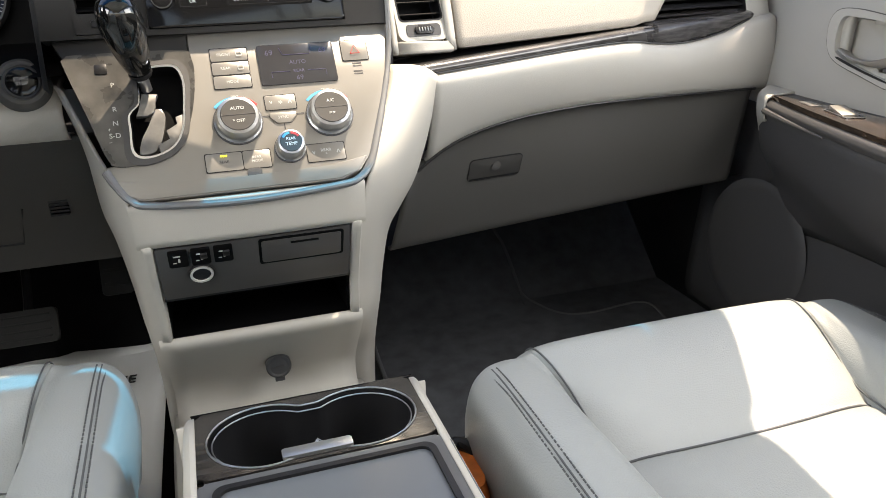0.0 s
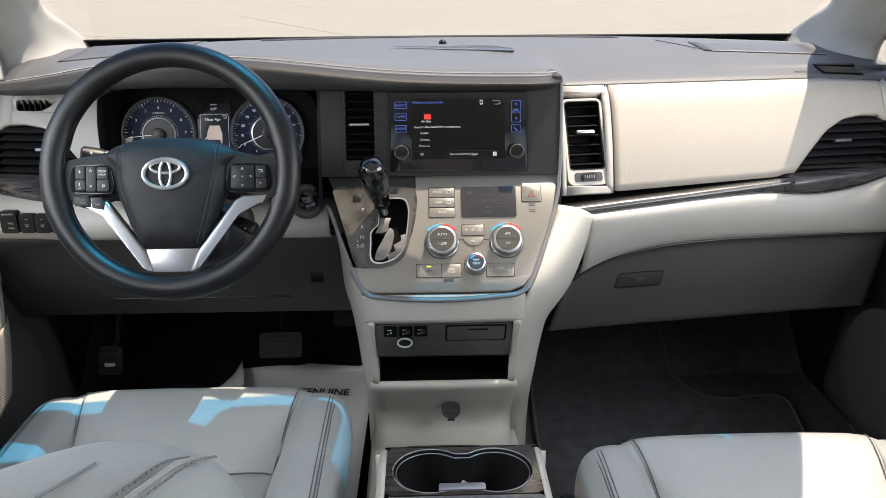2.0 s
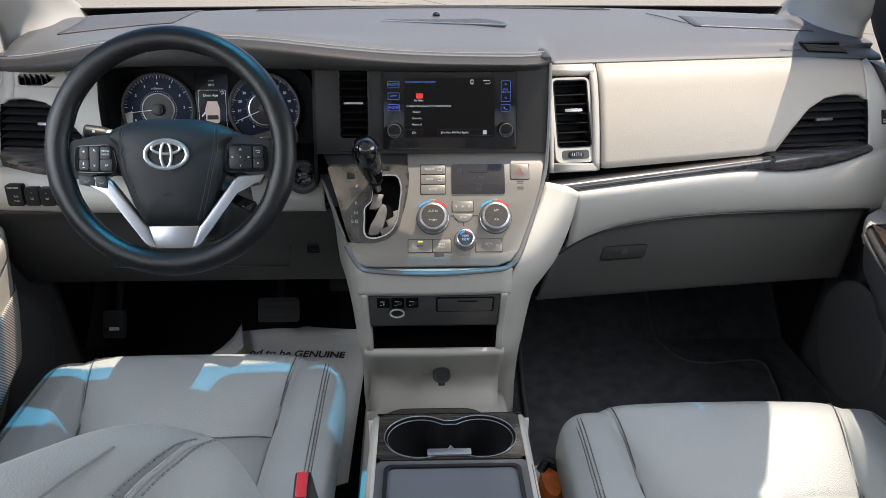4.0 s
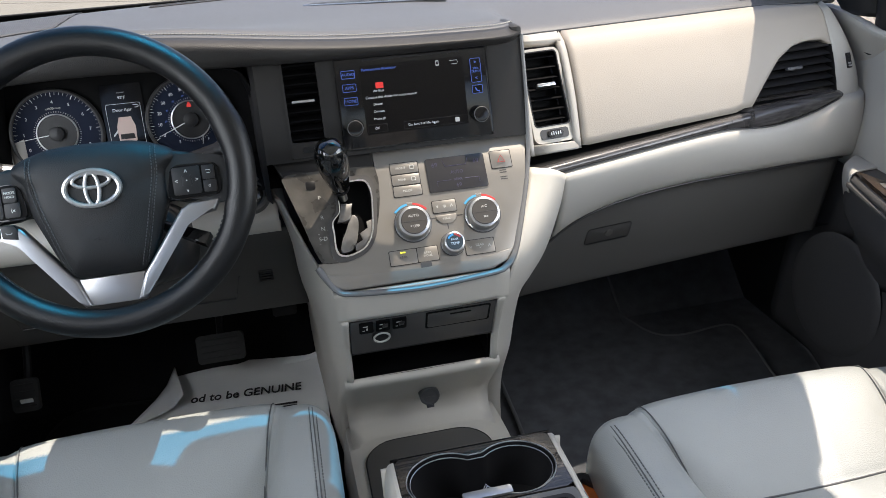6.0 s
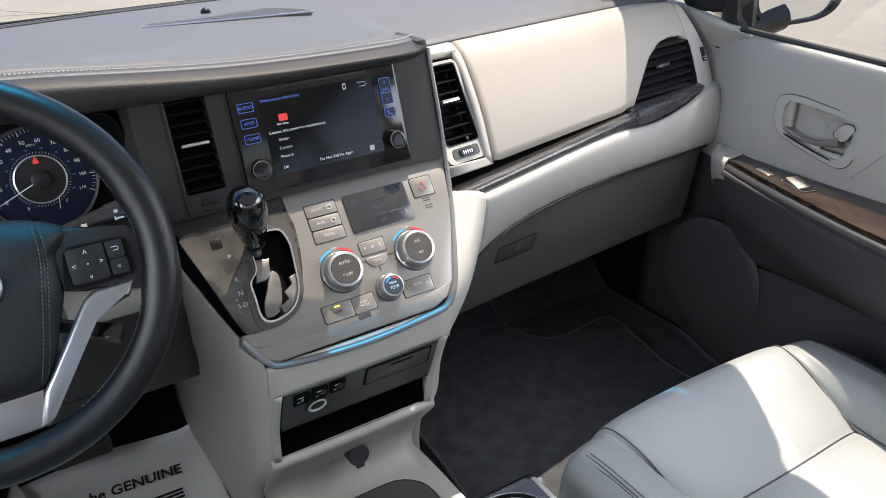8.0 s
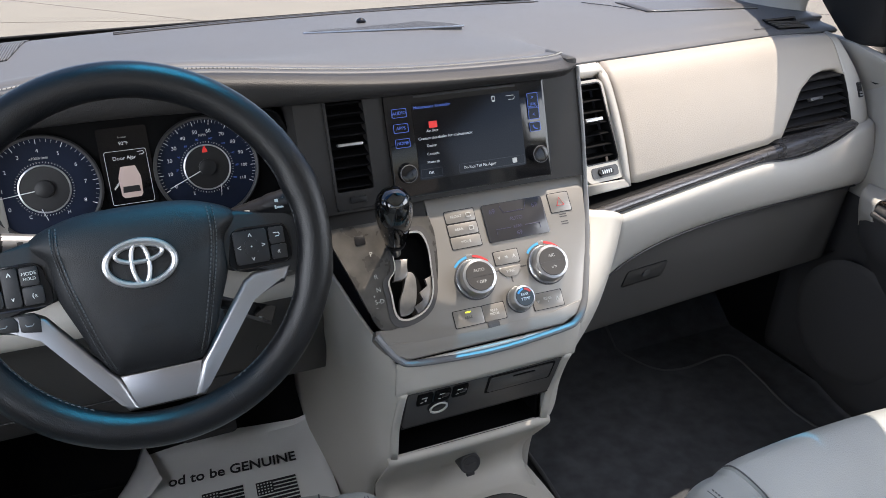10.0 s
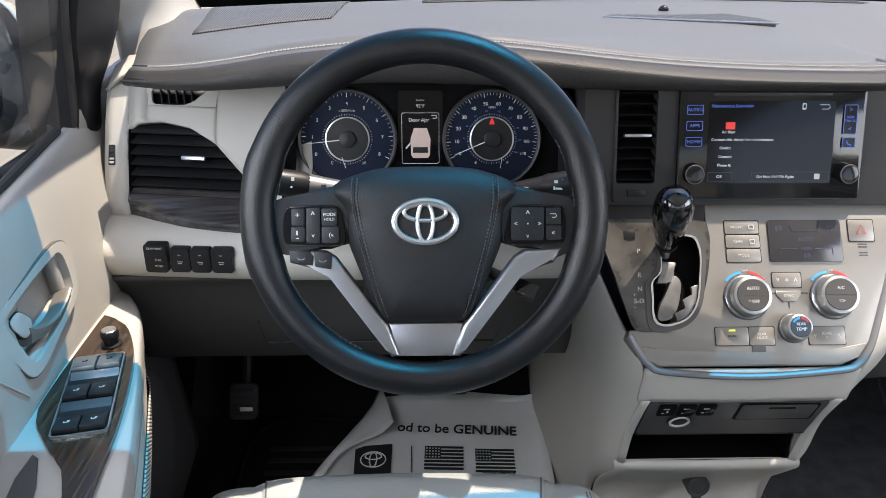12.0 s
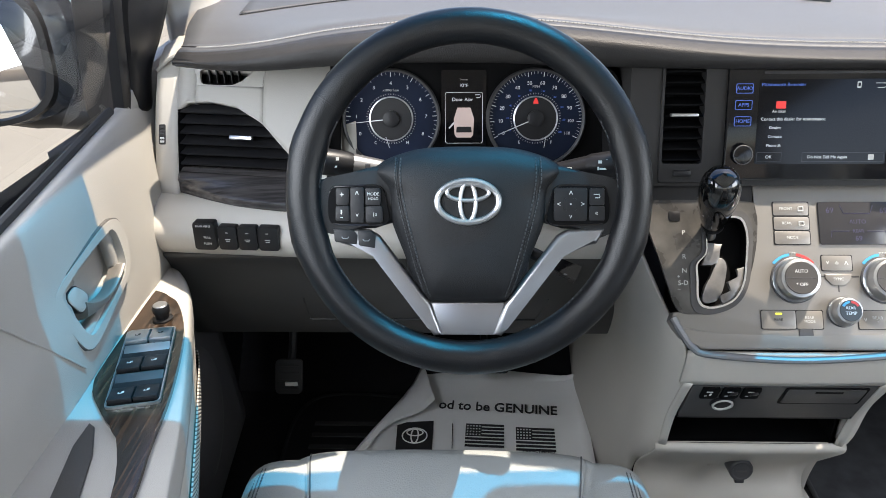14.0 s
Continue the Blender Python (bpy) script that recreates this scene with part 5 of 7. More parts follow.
part("boot_collar", tube([base + axis * 0.012, base + axis * 0.032], [0.0115, 0.010], 14), BLACK, shifter)
prof = [(0.0, -0.006), (0.0118, -0.005), (0.0148, 0.001), (0.0176, 0.013), (0.0206, 0.028), (0.0232, 0.044), (0.0243, 0.057), (0.0240, 0.069), (0.0218, 0.080), (0.0174, 0.0885), (0.010, 0.0930), (0.0, 0.0945)]
qn = axis.to_track_quat("Z", "Y").to_matrix().to_4x4()
part("knob", lathe(prof, Matrix.Translation(base + axis * 0.022) @ qn, 32), KNOBGLOSS, shifter, "glossy black knob")
part("knob_band", lathe([(0.0125, 0.0), (0.0138, 0.003), (0.0135, 0.006), (0.0115, 0.0055)], Matrix.Translation(base + axis * 0.012) @ qn, 28), BLACK, shifter)
for s, x, y in (("P", -0.1375, 0.141), ("R", -0.138, 0.110), ("N", -0.1385, 0.092), ("S-D", -0.1405, 0.0765)):
    words(s, 0.0085, on(CLI, x, y, 0.0021), MARK, shifter)
words("+", 0.006, on(CLI, -0.146, 0.0845, 0.0021), MARK, shifter), words("_", 0.006, on(CLI, -0.146, 0.071, 0.0021), MARK, shifter)

# ---- switch panel below the stack ----
SWP = frame_at((0.0025, 0.8905, 0.4205), (1, 0, 0), (0, -0.43, 0.903))
swp = thing("console_switches", "charcoal switch panel over an open storage slot", "switch panel", (0, 0.93, 0.27))
part("panel", plate(rounded(-0.1185, 0.1185, -0.0905, 0.0, 0.003), SWP, -0.012, 0.002, 0.001), GREYDARK, swp)
part("slot_roof", box(SWP, -0.119, 0.119, -0.094, -0.0905, -0.15, 0.002), BLACK, swp)
# near-black lining puts the slot's inner shade into its colour
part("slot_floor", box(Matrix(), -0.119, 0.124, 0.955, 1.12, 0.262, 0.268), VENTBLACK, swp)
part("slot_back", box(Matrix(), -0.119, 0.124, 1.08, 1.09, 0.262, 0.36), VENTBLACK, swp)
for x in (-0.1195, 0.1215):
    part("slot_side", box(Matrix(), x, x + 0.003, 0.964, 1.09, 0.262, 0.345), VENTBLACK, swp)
part("slot_lip", tube([(-0.118, 0.9570, 0.2660), (0.116, 0.9570, 0.2660)], 0.0025, 10), BEIGE, swp, "pale lip of the storage slot")
for k in range(3):
    x = -0.1045 + 0.0265 * k
    b = part("switch", plate(rounded(x, x + 0.0225, -0.031, -0.004, 0.002), SWP, 0.001, 0.0050, 0.0012), VENTBLACK, swp)
    part("mark", joined(box(SWP, x + 0.006, x + 0.014, -0.013, -0.011, 0.0049, 0.0054), box(SWP, x + 0.011, x + 0.0135, -0.022, -0.0165, 0.0049, 0.0054), box(SWP, x + 0.005, x + 0.009, -0.0235, -0.022, 0.0049, 0.0054)), MARK, b)
    if k:
        part("rocker", box(SWP @ pose(x + 0.0145, -0.014, 0.0052, 18, 0, 0), -0.004, 0.004, -0.006, 0.006, 0, 0.003, 0.0008), BLACK, b)
m = on(SWP, -0.069, -0.048)
rg = part("socket", lathe([(0.0165, 0.001), (0.0165, 0.005), (0.0155, 0.006), (0.0150, 0.0055)], m, 32), BLACK, swp)
part("socket_ring", lathe([(0.0140, 0.002), (0.0140, 0.0066), (0.0112, 0.0066), (0.0112, 0.002)], m, 32), MARK, rg, "white ring of the socket")
part("socket_cap", lathe([(0.0112, 0.002), (0.0112, 0.0045), (0.0, 0.005)], m, 28), BLACK, rg)
part("tray_door", plate(rounded(0.006, 0.106, -0.044, -0.007, 0.003), SWP, 0.001, 0.004, 0.001), GREYDARK, swp, "small tray door")
part("tray_gap", ring(rounded(0.0025, 0.1095, -0.0475, -0.0035, 0.004), rounded(0.006, 0.106, -0.044, -0.007, 0.003), SWP, 0.0005, 0.0030), VENTBLACK, swp)
part("tray_pull", box(SWP, 0.042, 0.077, -0.0150, -0.0122, 0.003, 0.005), VENTBLACK, swp)

# outlet on the foot of the stack
OUT = frame_at((0.018, 1.0185, 0.1785), (1, 0, 0), (0, -0.52, 0.854))
outlet = thing("power_outlet", "dark round power outlet cap", "power outlet", (0.016, 1.05, 0.15))
part("plate", plate(rounded(-0.040, 0.040, -0.026, 0.026, 0.004), OUT, -0.004, 0.003, 0.001), BEIGE, outlet)
CAP = frame_at((0.018, 0.9985, 0.1785), (1, 0, 0), (0, 0.12, 0.993))
part("cap", lathe([(0.0185, -0.020), (0.0185, 0.004), (0.0165, 0.0065), (0.0140, 0.0065), (0.0125, 0.0055), (0.0, 0.0058)], CAP, 32), DARK, outlet, "charcoal cap")
part("cap_bar", box(CAP, -0.008, 0.008, -0.001, 0.001, 0.005, 0.0072, 0.0008), GREYDARK, outlet)
part("cap_tab", box(CAP, -0.007, 0.007, -0.024, -0.015, -0.004, 0.004, 0.001), DARK, outlet)

# start button
SB = frame_at((-0.236, 1.003, 0.610), (1, 0.15, 0), (0, 0.4, 0.92))
start = thing("start_button", "round black engine start button", "button", (-0.236, 1.0, 0.6))
part("rim", lathe([(0.021, -0.01), (0.021, 0.003), (0.0195, 0.0045), (0.0175, 0.003)], SB, 32), DARK, start)
part("cap", lathe([(0.0175, 0.0), (0.0175, 0.0035), (0.016, 0.0045), (0.0, 0.005)], SB, 32), GLOSS, start)
words("START\nSTOP", 0.0056, on(SB, 0, 0.0, 0.0052), MARK, start)
part("pod", lathe([(0.032, -0.03), (0.031, -0.008), (0.026, -0.001), (0.021, 0.0)], SB, 32), LOWER, start)

# ---- instrument cluster ----
CLU = frame_at((-0.4145, 1.100, 0.712), (1, 0, 0), (0, 0.25, 0.968))
cluster = thing("instrument_cluster", "instrument cluster with two blue dials and a small display", "instrument cluster", (-0.4145, 1.11, 0.63))
part("backing", plate(rounded(-0.182, 0.196, -0.075, 0.092, 0.03), CLU, -0.012, -0.008), VENTBLACK, cluster)


def gauge(x, r, numbers, a0, a1, needle, label):
    m = on(CLU, x, 0.0)
    g = part("gauge", lathe([(r, -0.010), (r, -0.002), (r * 0.985, -0.001), (r * 0.985, -0.004), (0.0, -0.004)], m, 56), GAUGE, cluster, label)
    part("bezel", lathe([(r * 1.05, -0.01), (r * 1.05, 0.001), (r * 1.02, 0.004), (r * 0.975, 0.002), (r * 0.975, -0.003)], m, 56), DARK, g)
    part("inner_ring", lathe([(r * 0.47, -0.004), (r * 0.47, -0.0015), (r * 0.44, -0.0010), (r * 0.44, -0.004)], m, 48), SATIN, g, "bright inner ring")
    part("inner_disc", lathe([(r * 0.44, -0.0035), (r * 0.44, -0.0028), (0.0, -0.0028)], m, 40), BLACK, g)
    part("hub", lathe([(r * 0.17, -0.003), (r * 0.17, 0.003), (r * 0.13, 0.004), (0.0, 0.004)], m, 24), BLACK, g)
    ticks = (len(numbers) - 1) * 5
    bms = []
    for k in range(ticks + 1):
        a = a0 + (a1 - a0) * k / ticks
        long = k % 5 == 0
        bms.append(box(m @ pose(0, 0, 0, 0, 0, a), r * (0.87 if long else 0.91), r * 0.965, -0.0004 if long else -0.0002, 0.0004 if long else 0.0002, -0.0042, -0.0032))
    part("ticks", joined(*bms), WHITE, g)
    bms = [box(m @ pose(0, 0, 0, 0, 0, 360 * k / 60), r * 0.50, r * 0.53, -0.0003, 0.0003, -0.0042, -0.0034) for k in range(60)]
    part("fine_ticks", joined(*bms), MARK, g)
    for k, s in enumerate(numbers):
        a = radians(a0 + (a1 - a0) * k / (len(numbers) - 1))
        words(str(s), r * (0.105 if len(str(s)) < 3 else 0.09), on(m, r * 0.74 * math.cos(a), r * 0.74 * math.sin(a), -0.0038), WHITE, g, "numeral")
    part("needle", plate([(0.004, -0.0007), (r * 0.86, -0.0003), (r * 0.86, 0.0003), (0.004, 0.0007)], m @ pose(0, 0, 0, 0, 0, needle), 0.0, 0.0012), WHITE, g, "white needle")
    part("small_needle", plate([(0.0, -0.0005), (r * 0.24, -0.0003), (r * 0.24, 0.0003), (0.0, 0.0005)], on(m, -r * 0.12 if x < 0 else r * 0.22, -r * 0.38) @ pose(0, 0, 0, 0, 0, -72 if x < 0 else -98), -0.002, -0.001), WHITE, g)
    for s, dx in (("C" if x < 0 else "E", -0.34), ("H" if x < 0 else "F", 0.34)):
        words(s, r * 0.09, on(m, r * dx, -r * 0.50, -0.0036), WHITE, g, "numeral")
    return g


g = gauge(-0.100, 0.0655, list(range(9)), 205, -25, 186, "rev counter")
words("x1000r/min", 0.0048, on(CLU, -0.100, 0.039, -0.0036), MARK, g, "numeral")
g = gauge(0.100, 0.0655, list(range(0, 120, 10)), 205, -25, 203, "speedometer")
words("MPH", 0.005, on(CLU, 0.100, 0.043, -0.0036), MARK, g, "numeral")
for k, kmh in enumerate(range(0, 190, 20)):
    a = radians(205 - 230 * kmh / 1.609 / 110)
    words(str(kmh), 0.0036, on(CLU, 0.100 + 0.0385 * math.cos(a), 0.0385 * math.sin(a), -0.0036), BLUE, g, "numeral")
part("warning_mark", plate([(0.0, 0.003), (0.0035, 0.003), (0.003, 0.007), (0.0015, 0.009), (0.0015, 0.011), (-0.0015, 0.011), (-0.0015, 0.009), (-0.003, 0.007), (-0.0035, 0.003)], on(CLU, 0.100, 0.017), -0.0027, -0.0018), RED, g, "red belt warning lamp")
info = part("info_display", plate(rounded(-0.030, 0.032, -0.040, 0.066, 0.003), CLU, -0.009, -0.006), SCREEN, cluster, "small dark display")
part("display_outline", ring(rounded(-0.025, 0.027, -0.034, 0.036, 0.003), rounded(-0.0245, 0.0265, -0.0335, 0.0355, 0.0027), CLU, -0.0065, -0.0055), WHITE, info)
words("92°F", 0.0062, on(CLU, 0.001, 0.045, -0.0055), WHITE, info), words("Exterior", 0.0034, on(CLU, 0.001, 0.053, -0.0055), MARK, info), words("Door Ajar", 0.0068, on(CLU, -0.001, 0.026, -0.0055), WHITE, info)
part("car_picture", plate([(-0.012, -0.022), (-0.013, 0.0), (-0.008, 0.015), (0.010, 0.015), (0.015, 0.0), (0.014, -0.022), (0.011, -0.026), (-0.009, -0.026)], CLU, -0.006, -0.0052), glow("display_pink_grey", (0.42, 0.33, 0.30), 0.10), info)
part("car_picture_door", plate([(-0.013, -0.004), (-0.020, -0.012), (-0.019, -0.014), (-0.013, -0.008)], CLU, -0.006, -0.0051), MARK, info)
part("car_picture_glass", plate([(-0.009, -0.011), (0.011, -0.011), (0.012, -0.019), (-0.010, -0.019)], CLU, -0.0055, -0.0050), BLACK, info)
part("return_arrow", tube([on(CLU, x, y, -0.0055).translation for x, y in ((0.016, 0.0325), (0.023, 0.0325), (0.024, 0.030), (0.0225, 0.0285), (0.018, 0.0285))], 0.0005, 5), WHITE, info)

# ---- steering wheel ----
WC = Vector((-0.408, 0.828, 0.7115))
SW = frame_at(WC, (1, 0, 0), (0, 0.362, 0.932))
wheel = thing("steering_wheel", "black leather steering wheel with silver spokes and a chrome emblem", "steering wheel", tuple(WC))
R, rr = 0.1760, 0.0184
rows = []
for i in range(96):
    a = 2 * math.pi * i / 96
    fat = 1.0 + 0.10 * math.exp(-((math.cos(a) ** 2 - 0.92) / 0.05) ** 2)
    rows.append([SW @ Vector(((R + rr * fat * math.cos(t)) * math.cos(a), (R + rr * fat * math.cos(t)) * math.sin(a), rr * 1.0 * math.sin(t))) for t in (2 * math.pi * j / 20 for j in range(20))])
rows.append(rows[0])
bm = grid(rows, True)
bmesh.ops.remove_doubles(bm, verts=bm.verts, dist=1e-6)
rim = part("rim", bm, RIMLEATHER, wheel, "black leather rim")
for a in (33.5, 146.5, 248, 292):
    m = SW @ pose(0, 0, 0, 0, 0, a) @ pose(R, 0, 0, 90, 0, 0)
    part("rim_joint", lathe([(rr * 1.01, -0.0008), (rr * 1.022, 0.0), (rr * 1.01, 0.0008)], m, 24), BLACK, rim)
for a0, a1 in ((150, 178), (2, 30), (196, 246), (294, 344)):
    pts = [SW @ Vector(((R - rr * 1.0) * math.cos(radians(a0 + (a1 - a0) * i / 12)), (R - rr * 1.0) * math.sin(radians(a0 + (a1 - a0) * i / 12)), rr * 0.25)) for i in range(13)]
    seam("rim_stitching", pts, rim, THREAD, 0.0007, 0.0055, 160)

half = [(0.0, 0.0510), (0.03, 0.0505), (0.056, 0.0478), (0.083, 0.0395), (0.0965, 0.0315), (0.1005, 0.0240), (0.0950, 0.0145), (0.0860, 0.0060), (0.0838, -0.006), (0.0820, -0.028), (0.070, -0.060), (0.058, -0.090), (0.046, -0.110), (0.036, -0.1155), (0.0, -0.1165)]
pad_out = half + [(-x, y) for x, y in half[-2:0:-1]]
pad_out = [tuple(p)[:2] for p in smooth([(x, y, 0) for x, y in pad_out], 84, True)]
rows = []
for f in (1.0, 1.0, 0.992, 0.975, 0.95, 0.92, 0.88, 0.83, 0.77, 0.70, 0.62, 0.53, 0.43, 0.32, 0.21, 0.10, 0.02):
    ring_ = [Vector((x * f, (y + 0.03) * f - 0.03, -0.006)) for x, y in pad_out]
    for v in ring_ if f < 1.0 else ():
        near = min(math.hypot(v.x - x, v.y - y) for x, y in pad_out)
        v.z = -0.006 + 0.0225 * (1 - math.exp(-near / 0.0105)) + 0.0085 * max(0.0, 1 - (v.x / 0.10) ** 2 - ((v.y + 0.02) / 0.12) ** 2)
    rows.append(ring_)
for v in rows[0]:
    v.z = -0.018
bm = grid(rows, True, 'end')
for _ in range(12):
    bmesh.ops.smooth_vert(bm, verts=[v for v in bm.verts if v.co.z > 0.008], factor=0.5, use_axis_x=False, use_axis_y=False, use_axis_z=True)
hub_at = [v.co.copy() for v in bm.verts]
bm.transform(SW)
hub = part("hub_cover", bm, WHEEL, wheel, "black leather-grained airbag cover")


def hub_z(x, y):
    """Height of the airbag cover over the wheel's plane."""
    near = sorted(((c.x - x) ** 2 + (c.y - y) ** 2 + 1e-9, c.z) for c in hub_at if c.z > -0.004)[:4]
    return sum(z / d2 for d2, z in near) / sum(1 / d2 for d2, z in near)


for s in (-1, 1):
    for dx in (0.0, 0.0055):
        line = smooth([(s * (x + dx), y, 0) for x, y in ((0.0705, 0.040), (0.0700, 0.01), (0.0620, -0.03), (0.0490, -0.080), (0.0400, -0.108))], 40)
        seam("hub_stitching", [SW @ Vector((p.x, p.y, hub_z(p.x, p.y) + 0.0008)) for p in line], hub, THREAD, 0.0007, 0.0040, 260)
    line = smooth([(s * (x + 0.00275), y, 0) for x, y in ((0.0705, 0.040), (0.0700, 0.01), (0.0620, -0.03), (0.0490, -0.080), (0.0400, -0.108))], 40)
    part("hub_crease", tube([SW @ Vector((p.x, p.y, hub_z(p.x, p.y) + 0.0002)) for p in line], 0.0006, 6), BLACK, hub)
# emblem: crossed chrome ellipses
def ellipse(cx, cy, a, b, r, z=0.0262, n=48):
    return tube([SW @ Vector((cx + a * math.cos(2 * math.pi * i / n), cy + b * math.sin(2 * math.pi * i / n), z)) for i in range(n)], r, 8, True, up=SW.to_3x3() @ Vector((0, 0, 1)))


emb = part("emblem", ellipse(0.0, -0.0065, 0.0318, 0.0213, 0.0034), SATIN, wheel, "satin chrome oval emblem")
part("emblem_oval", ellipse(0.0, -0.0070, 0.0080, 0.0200, 0.0024), SATIN, emb)
part("emblem_oval", ellipse(0.0, 0.003, 0.0215, 0.0085, 0.0024), SATIN, emb)
# silver spokes: two slanted arms and the plate between their feet
arm_l = [(-0.1460, -0.0355), (-0.1060, -0.0375), (-0.0950, -0.0440), (-0.0400, -0.1175), (-0.0275, -0.1505), (-0.0365, -0.1520), (-0.0425, -0.1440), (-0.0985, -0.0620), (-0.1050, -0.0585), (-0.1365, -0.0520)]
for s in (-1, 1):
    pts = [(-s * x, y) for x, y in arm_l]
    sp = part("spoke", plate(pts if s > 0 else pts[::-1], SW, -0.010, 0.0035, 0.0045, 4), SPOKE, wheel, "satin silver spoke")
    if s < 0:
        for xa, xb, ya, yb in ((-0.1432, -0.1187, -0.0370, -0.0503), (-0.1174, -0.0992, -0.0380, -0.0543)):
            b = part("button", plate([(xa, ya), (xa + 0.001, yb + 0.001), (xa + 0.003, yb), (xb, yb - 0.0025), (xb + 0.001, ya - 0.006), (xb - 0.003, ya - 0.0005)], SW, 0.002, 0.0052, 0.001), BLACK, sp, "small black phone button")
            xm, ym = (xa + xb) / 2, (ya + yb) / 2
            part("mark", tube([SW @ Vector((xm - 0.0035, ym - 0.001, 0.0053)), SW @ Vector((xm - 0.002, ym - 0.0028, 0.0053)), SW @ Vector((xm + 0.0025, ym - 0.0028, 0.0053)), SW @ Vector((xm + 0.004, ym - 0.001, 0.0053))], 0.0005, 5), STITCH, b)
part("spoke_plate", plate([(-0.0255, -0.1500), (-0.0375, -0.1165), (0.0375, -0.1165), (0.0255, -0.1500)][::-1], SW @ pose(0, 0, -0.002, 5, 0, 0), -0.012, -0.0095, 0.001), SPOKE, wheel, "satin silver plate between the spokes")
part("spoke_plate", plate([(-0.0295, -0.1515), (-0.0400, -0.1160), (0.0400, -0.1160), (0.0295, -0.1515)][::-1], SW, -0.008, -0.0005, 0.002), SPOKE, wheel)
for s in (-1, 1):
    arm = [(-0.168, 0.012), (-0.150, 0.0185), (-0.125, 0.0235), (-0.100, 0.030), (-0.07, 0.03), (-0.08, -0.03), (-0.100, -0.036), (-0.146, -0.037), (-0.168, -0.046)]
    arm = [(-s * x, y) for x, y in arm]
    part("arm", plate(arm if s > 0 else arm[::-1], SW, -0.016, 0.0015, 0.005, 3), WHEEL, wheel)
    pod = [(-0.1475, 0.002), (-0.1440, 0.0085), (-0.1360, 0.0100), (-0.1150, 0.0108), (-0.0980, 0.0108), (-0.0895, 0.0060), (-0.0868, -0.004), (-0.0832, -0.0240), (-0.0870, -0.0315), (-0.0950, -0.0330), (-0.1200, -0.0325), (-0.1410, -0.0315), (-0.1480, -0.0265), (-0.1490, -0.012)]
    pod = [(-s * p.x, p.y) for p in smooth([(x, y, 0) for x, y in pod], 56, True)]
    pd = part("button_pod", plate(pod if s > 0 else pod[::-1], SW, -0.006, 0.0042, 0.0015, 3), GLOSS, wheel, "black button pod")
    part("pod_floor", plate([(x * 0.985 + s * 0.0018, y * 0.93 - 0.0008) for x, y in (pod if s > 0 else pod[::-1])], SW, 0.003, 0.0046, 0.0), VENTBLACK, pd)
    if s < 0:
        for x0, x1, y0, y1 in ((-0.1400, -0.1262, -0.0108, 0.0072), (-0.1405, -0.1258, -0.0275, -0.0118), (-0.1245, -0.1102, -0.0292, 0.0080), (-0.1085, -0.0925, -0.0108, 0.0072), (-0.1085, -0.0905, -0.0292, -0.0118)):
            part("button", plate(rounded(x0, x1, y0, y1, 0.002), SW, 0.003, 0.0062, 0.0009), BLACK, pd)
        for t, x, y, size in (("+", -0.1335, 0.0000, 0.0085), ("^", -0.1175, 0.0005, 0.0095), ("v", -0.1175, -0.0210, 0.0072), ("(«", -0.0985, -0.0205, 0.0062), ("MODE", -0.1003, 0.0008, 0.0046), ("HOLD", -0.1003, -0.0042, 0.0040)):
            words(t, size, on(SW, x, y, 0.0064), MARK, pd, "button_mark")
        part("mark", box(SW, -0.1355, -0.1325, -0.0245, -0.0235, 0.006, 0.0066), MARK, pd)
        part("mark", box(SW, -0.1350, -0.1335, -0.0205, -0.0160, 0.006, 0.0066), MARK, pd)
    else:
        part("button", plate(rounded(0.0905, 0.1252, -0.0275, 0.0075, 0.003), SW, 0.003, 0.0058, 0.001), BLACK, pd)
        part("centre_button", plate(rounded(0.1015, 0.1145, -0.0165, -0.0035, 0.002), SW, 0.005, 0.0066, 0.0008), BLACK, pd)
        part("button", plate(rounded(0.1275, 0.1432, -0.0108, 0.0068, 0.002), SW, 0.003, 0.0062, 0.0009), BLACK, pd)
        part("button", plate(rounded(0.1275, 0.1438, -0.0270, -0.0118, 0.002), SW, 0.003, 0.0062, 0.0009), BLACK, pd)
        for t, x, y, size in (("^", 0.1080, 0.0005, 0.0095), ("v", 0.1080, -0.0225, 0.0072), ("<", 0.0955, -0.0100, 0.0075), (">", 0.1205, -0.0100, 0.0075), ("•", 0.1080, -0.0100, 0.007), ("«", 0.1350, -0.0190, 0.007)):
            words(t, size, on(SW, x, y, 0.0068), MARK, pd, "button_mark")
        part("return_mark", tube([SW @ Vector((x, y, 0.0065)) for x, y in ((0.1318, 0.0005), (0.1375, 0.0005), (0.1385, -0.0015), (0.1375, -0.0032), (0.1335, -0.0032))], 0.0004, 5), MARK, pd)
words("SRS\nAIRBAG", 0.0055, on(SW, 0.0, -0.066, hub_z(0.0, -0.066) + 0.0002), WHEEL, hub, "moulded_letters")
# boss behind the hub and the column
part("boss", lathe([(0.044, -0.012), (0.042, -0.035), (0.04, -0.07), (0.04, -0.09)], SW, 32), BLACK, wheel)
column = thing("steering_column", "black steering column shroud", "steering column", (-0.408, 1.0, 0.6))
part("shroud", loft([[on(SW, x * k, y * k - 0.085, z).translation for x, y in ((-0.07, 0.02), (-0.05, 0.048), (0, 0.055), (0.05, 0.048), (0.07, 0.02), (0.06, -0.045), (0, -0.06), (-0.06, -0.045))] for k, z in ((0.8, -0.06), (1.0, -0.075), (1.05, -0.14), (1.1, -0.26))], 12, 32, close=True, caps=True), BLACK, column)


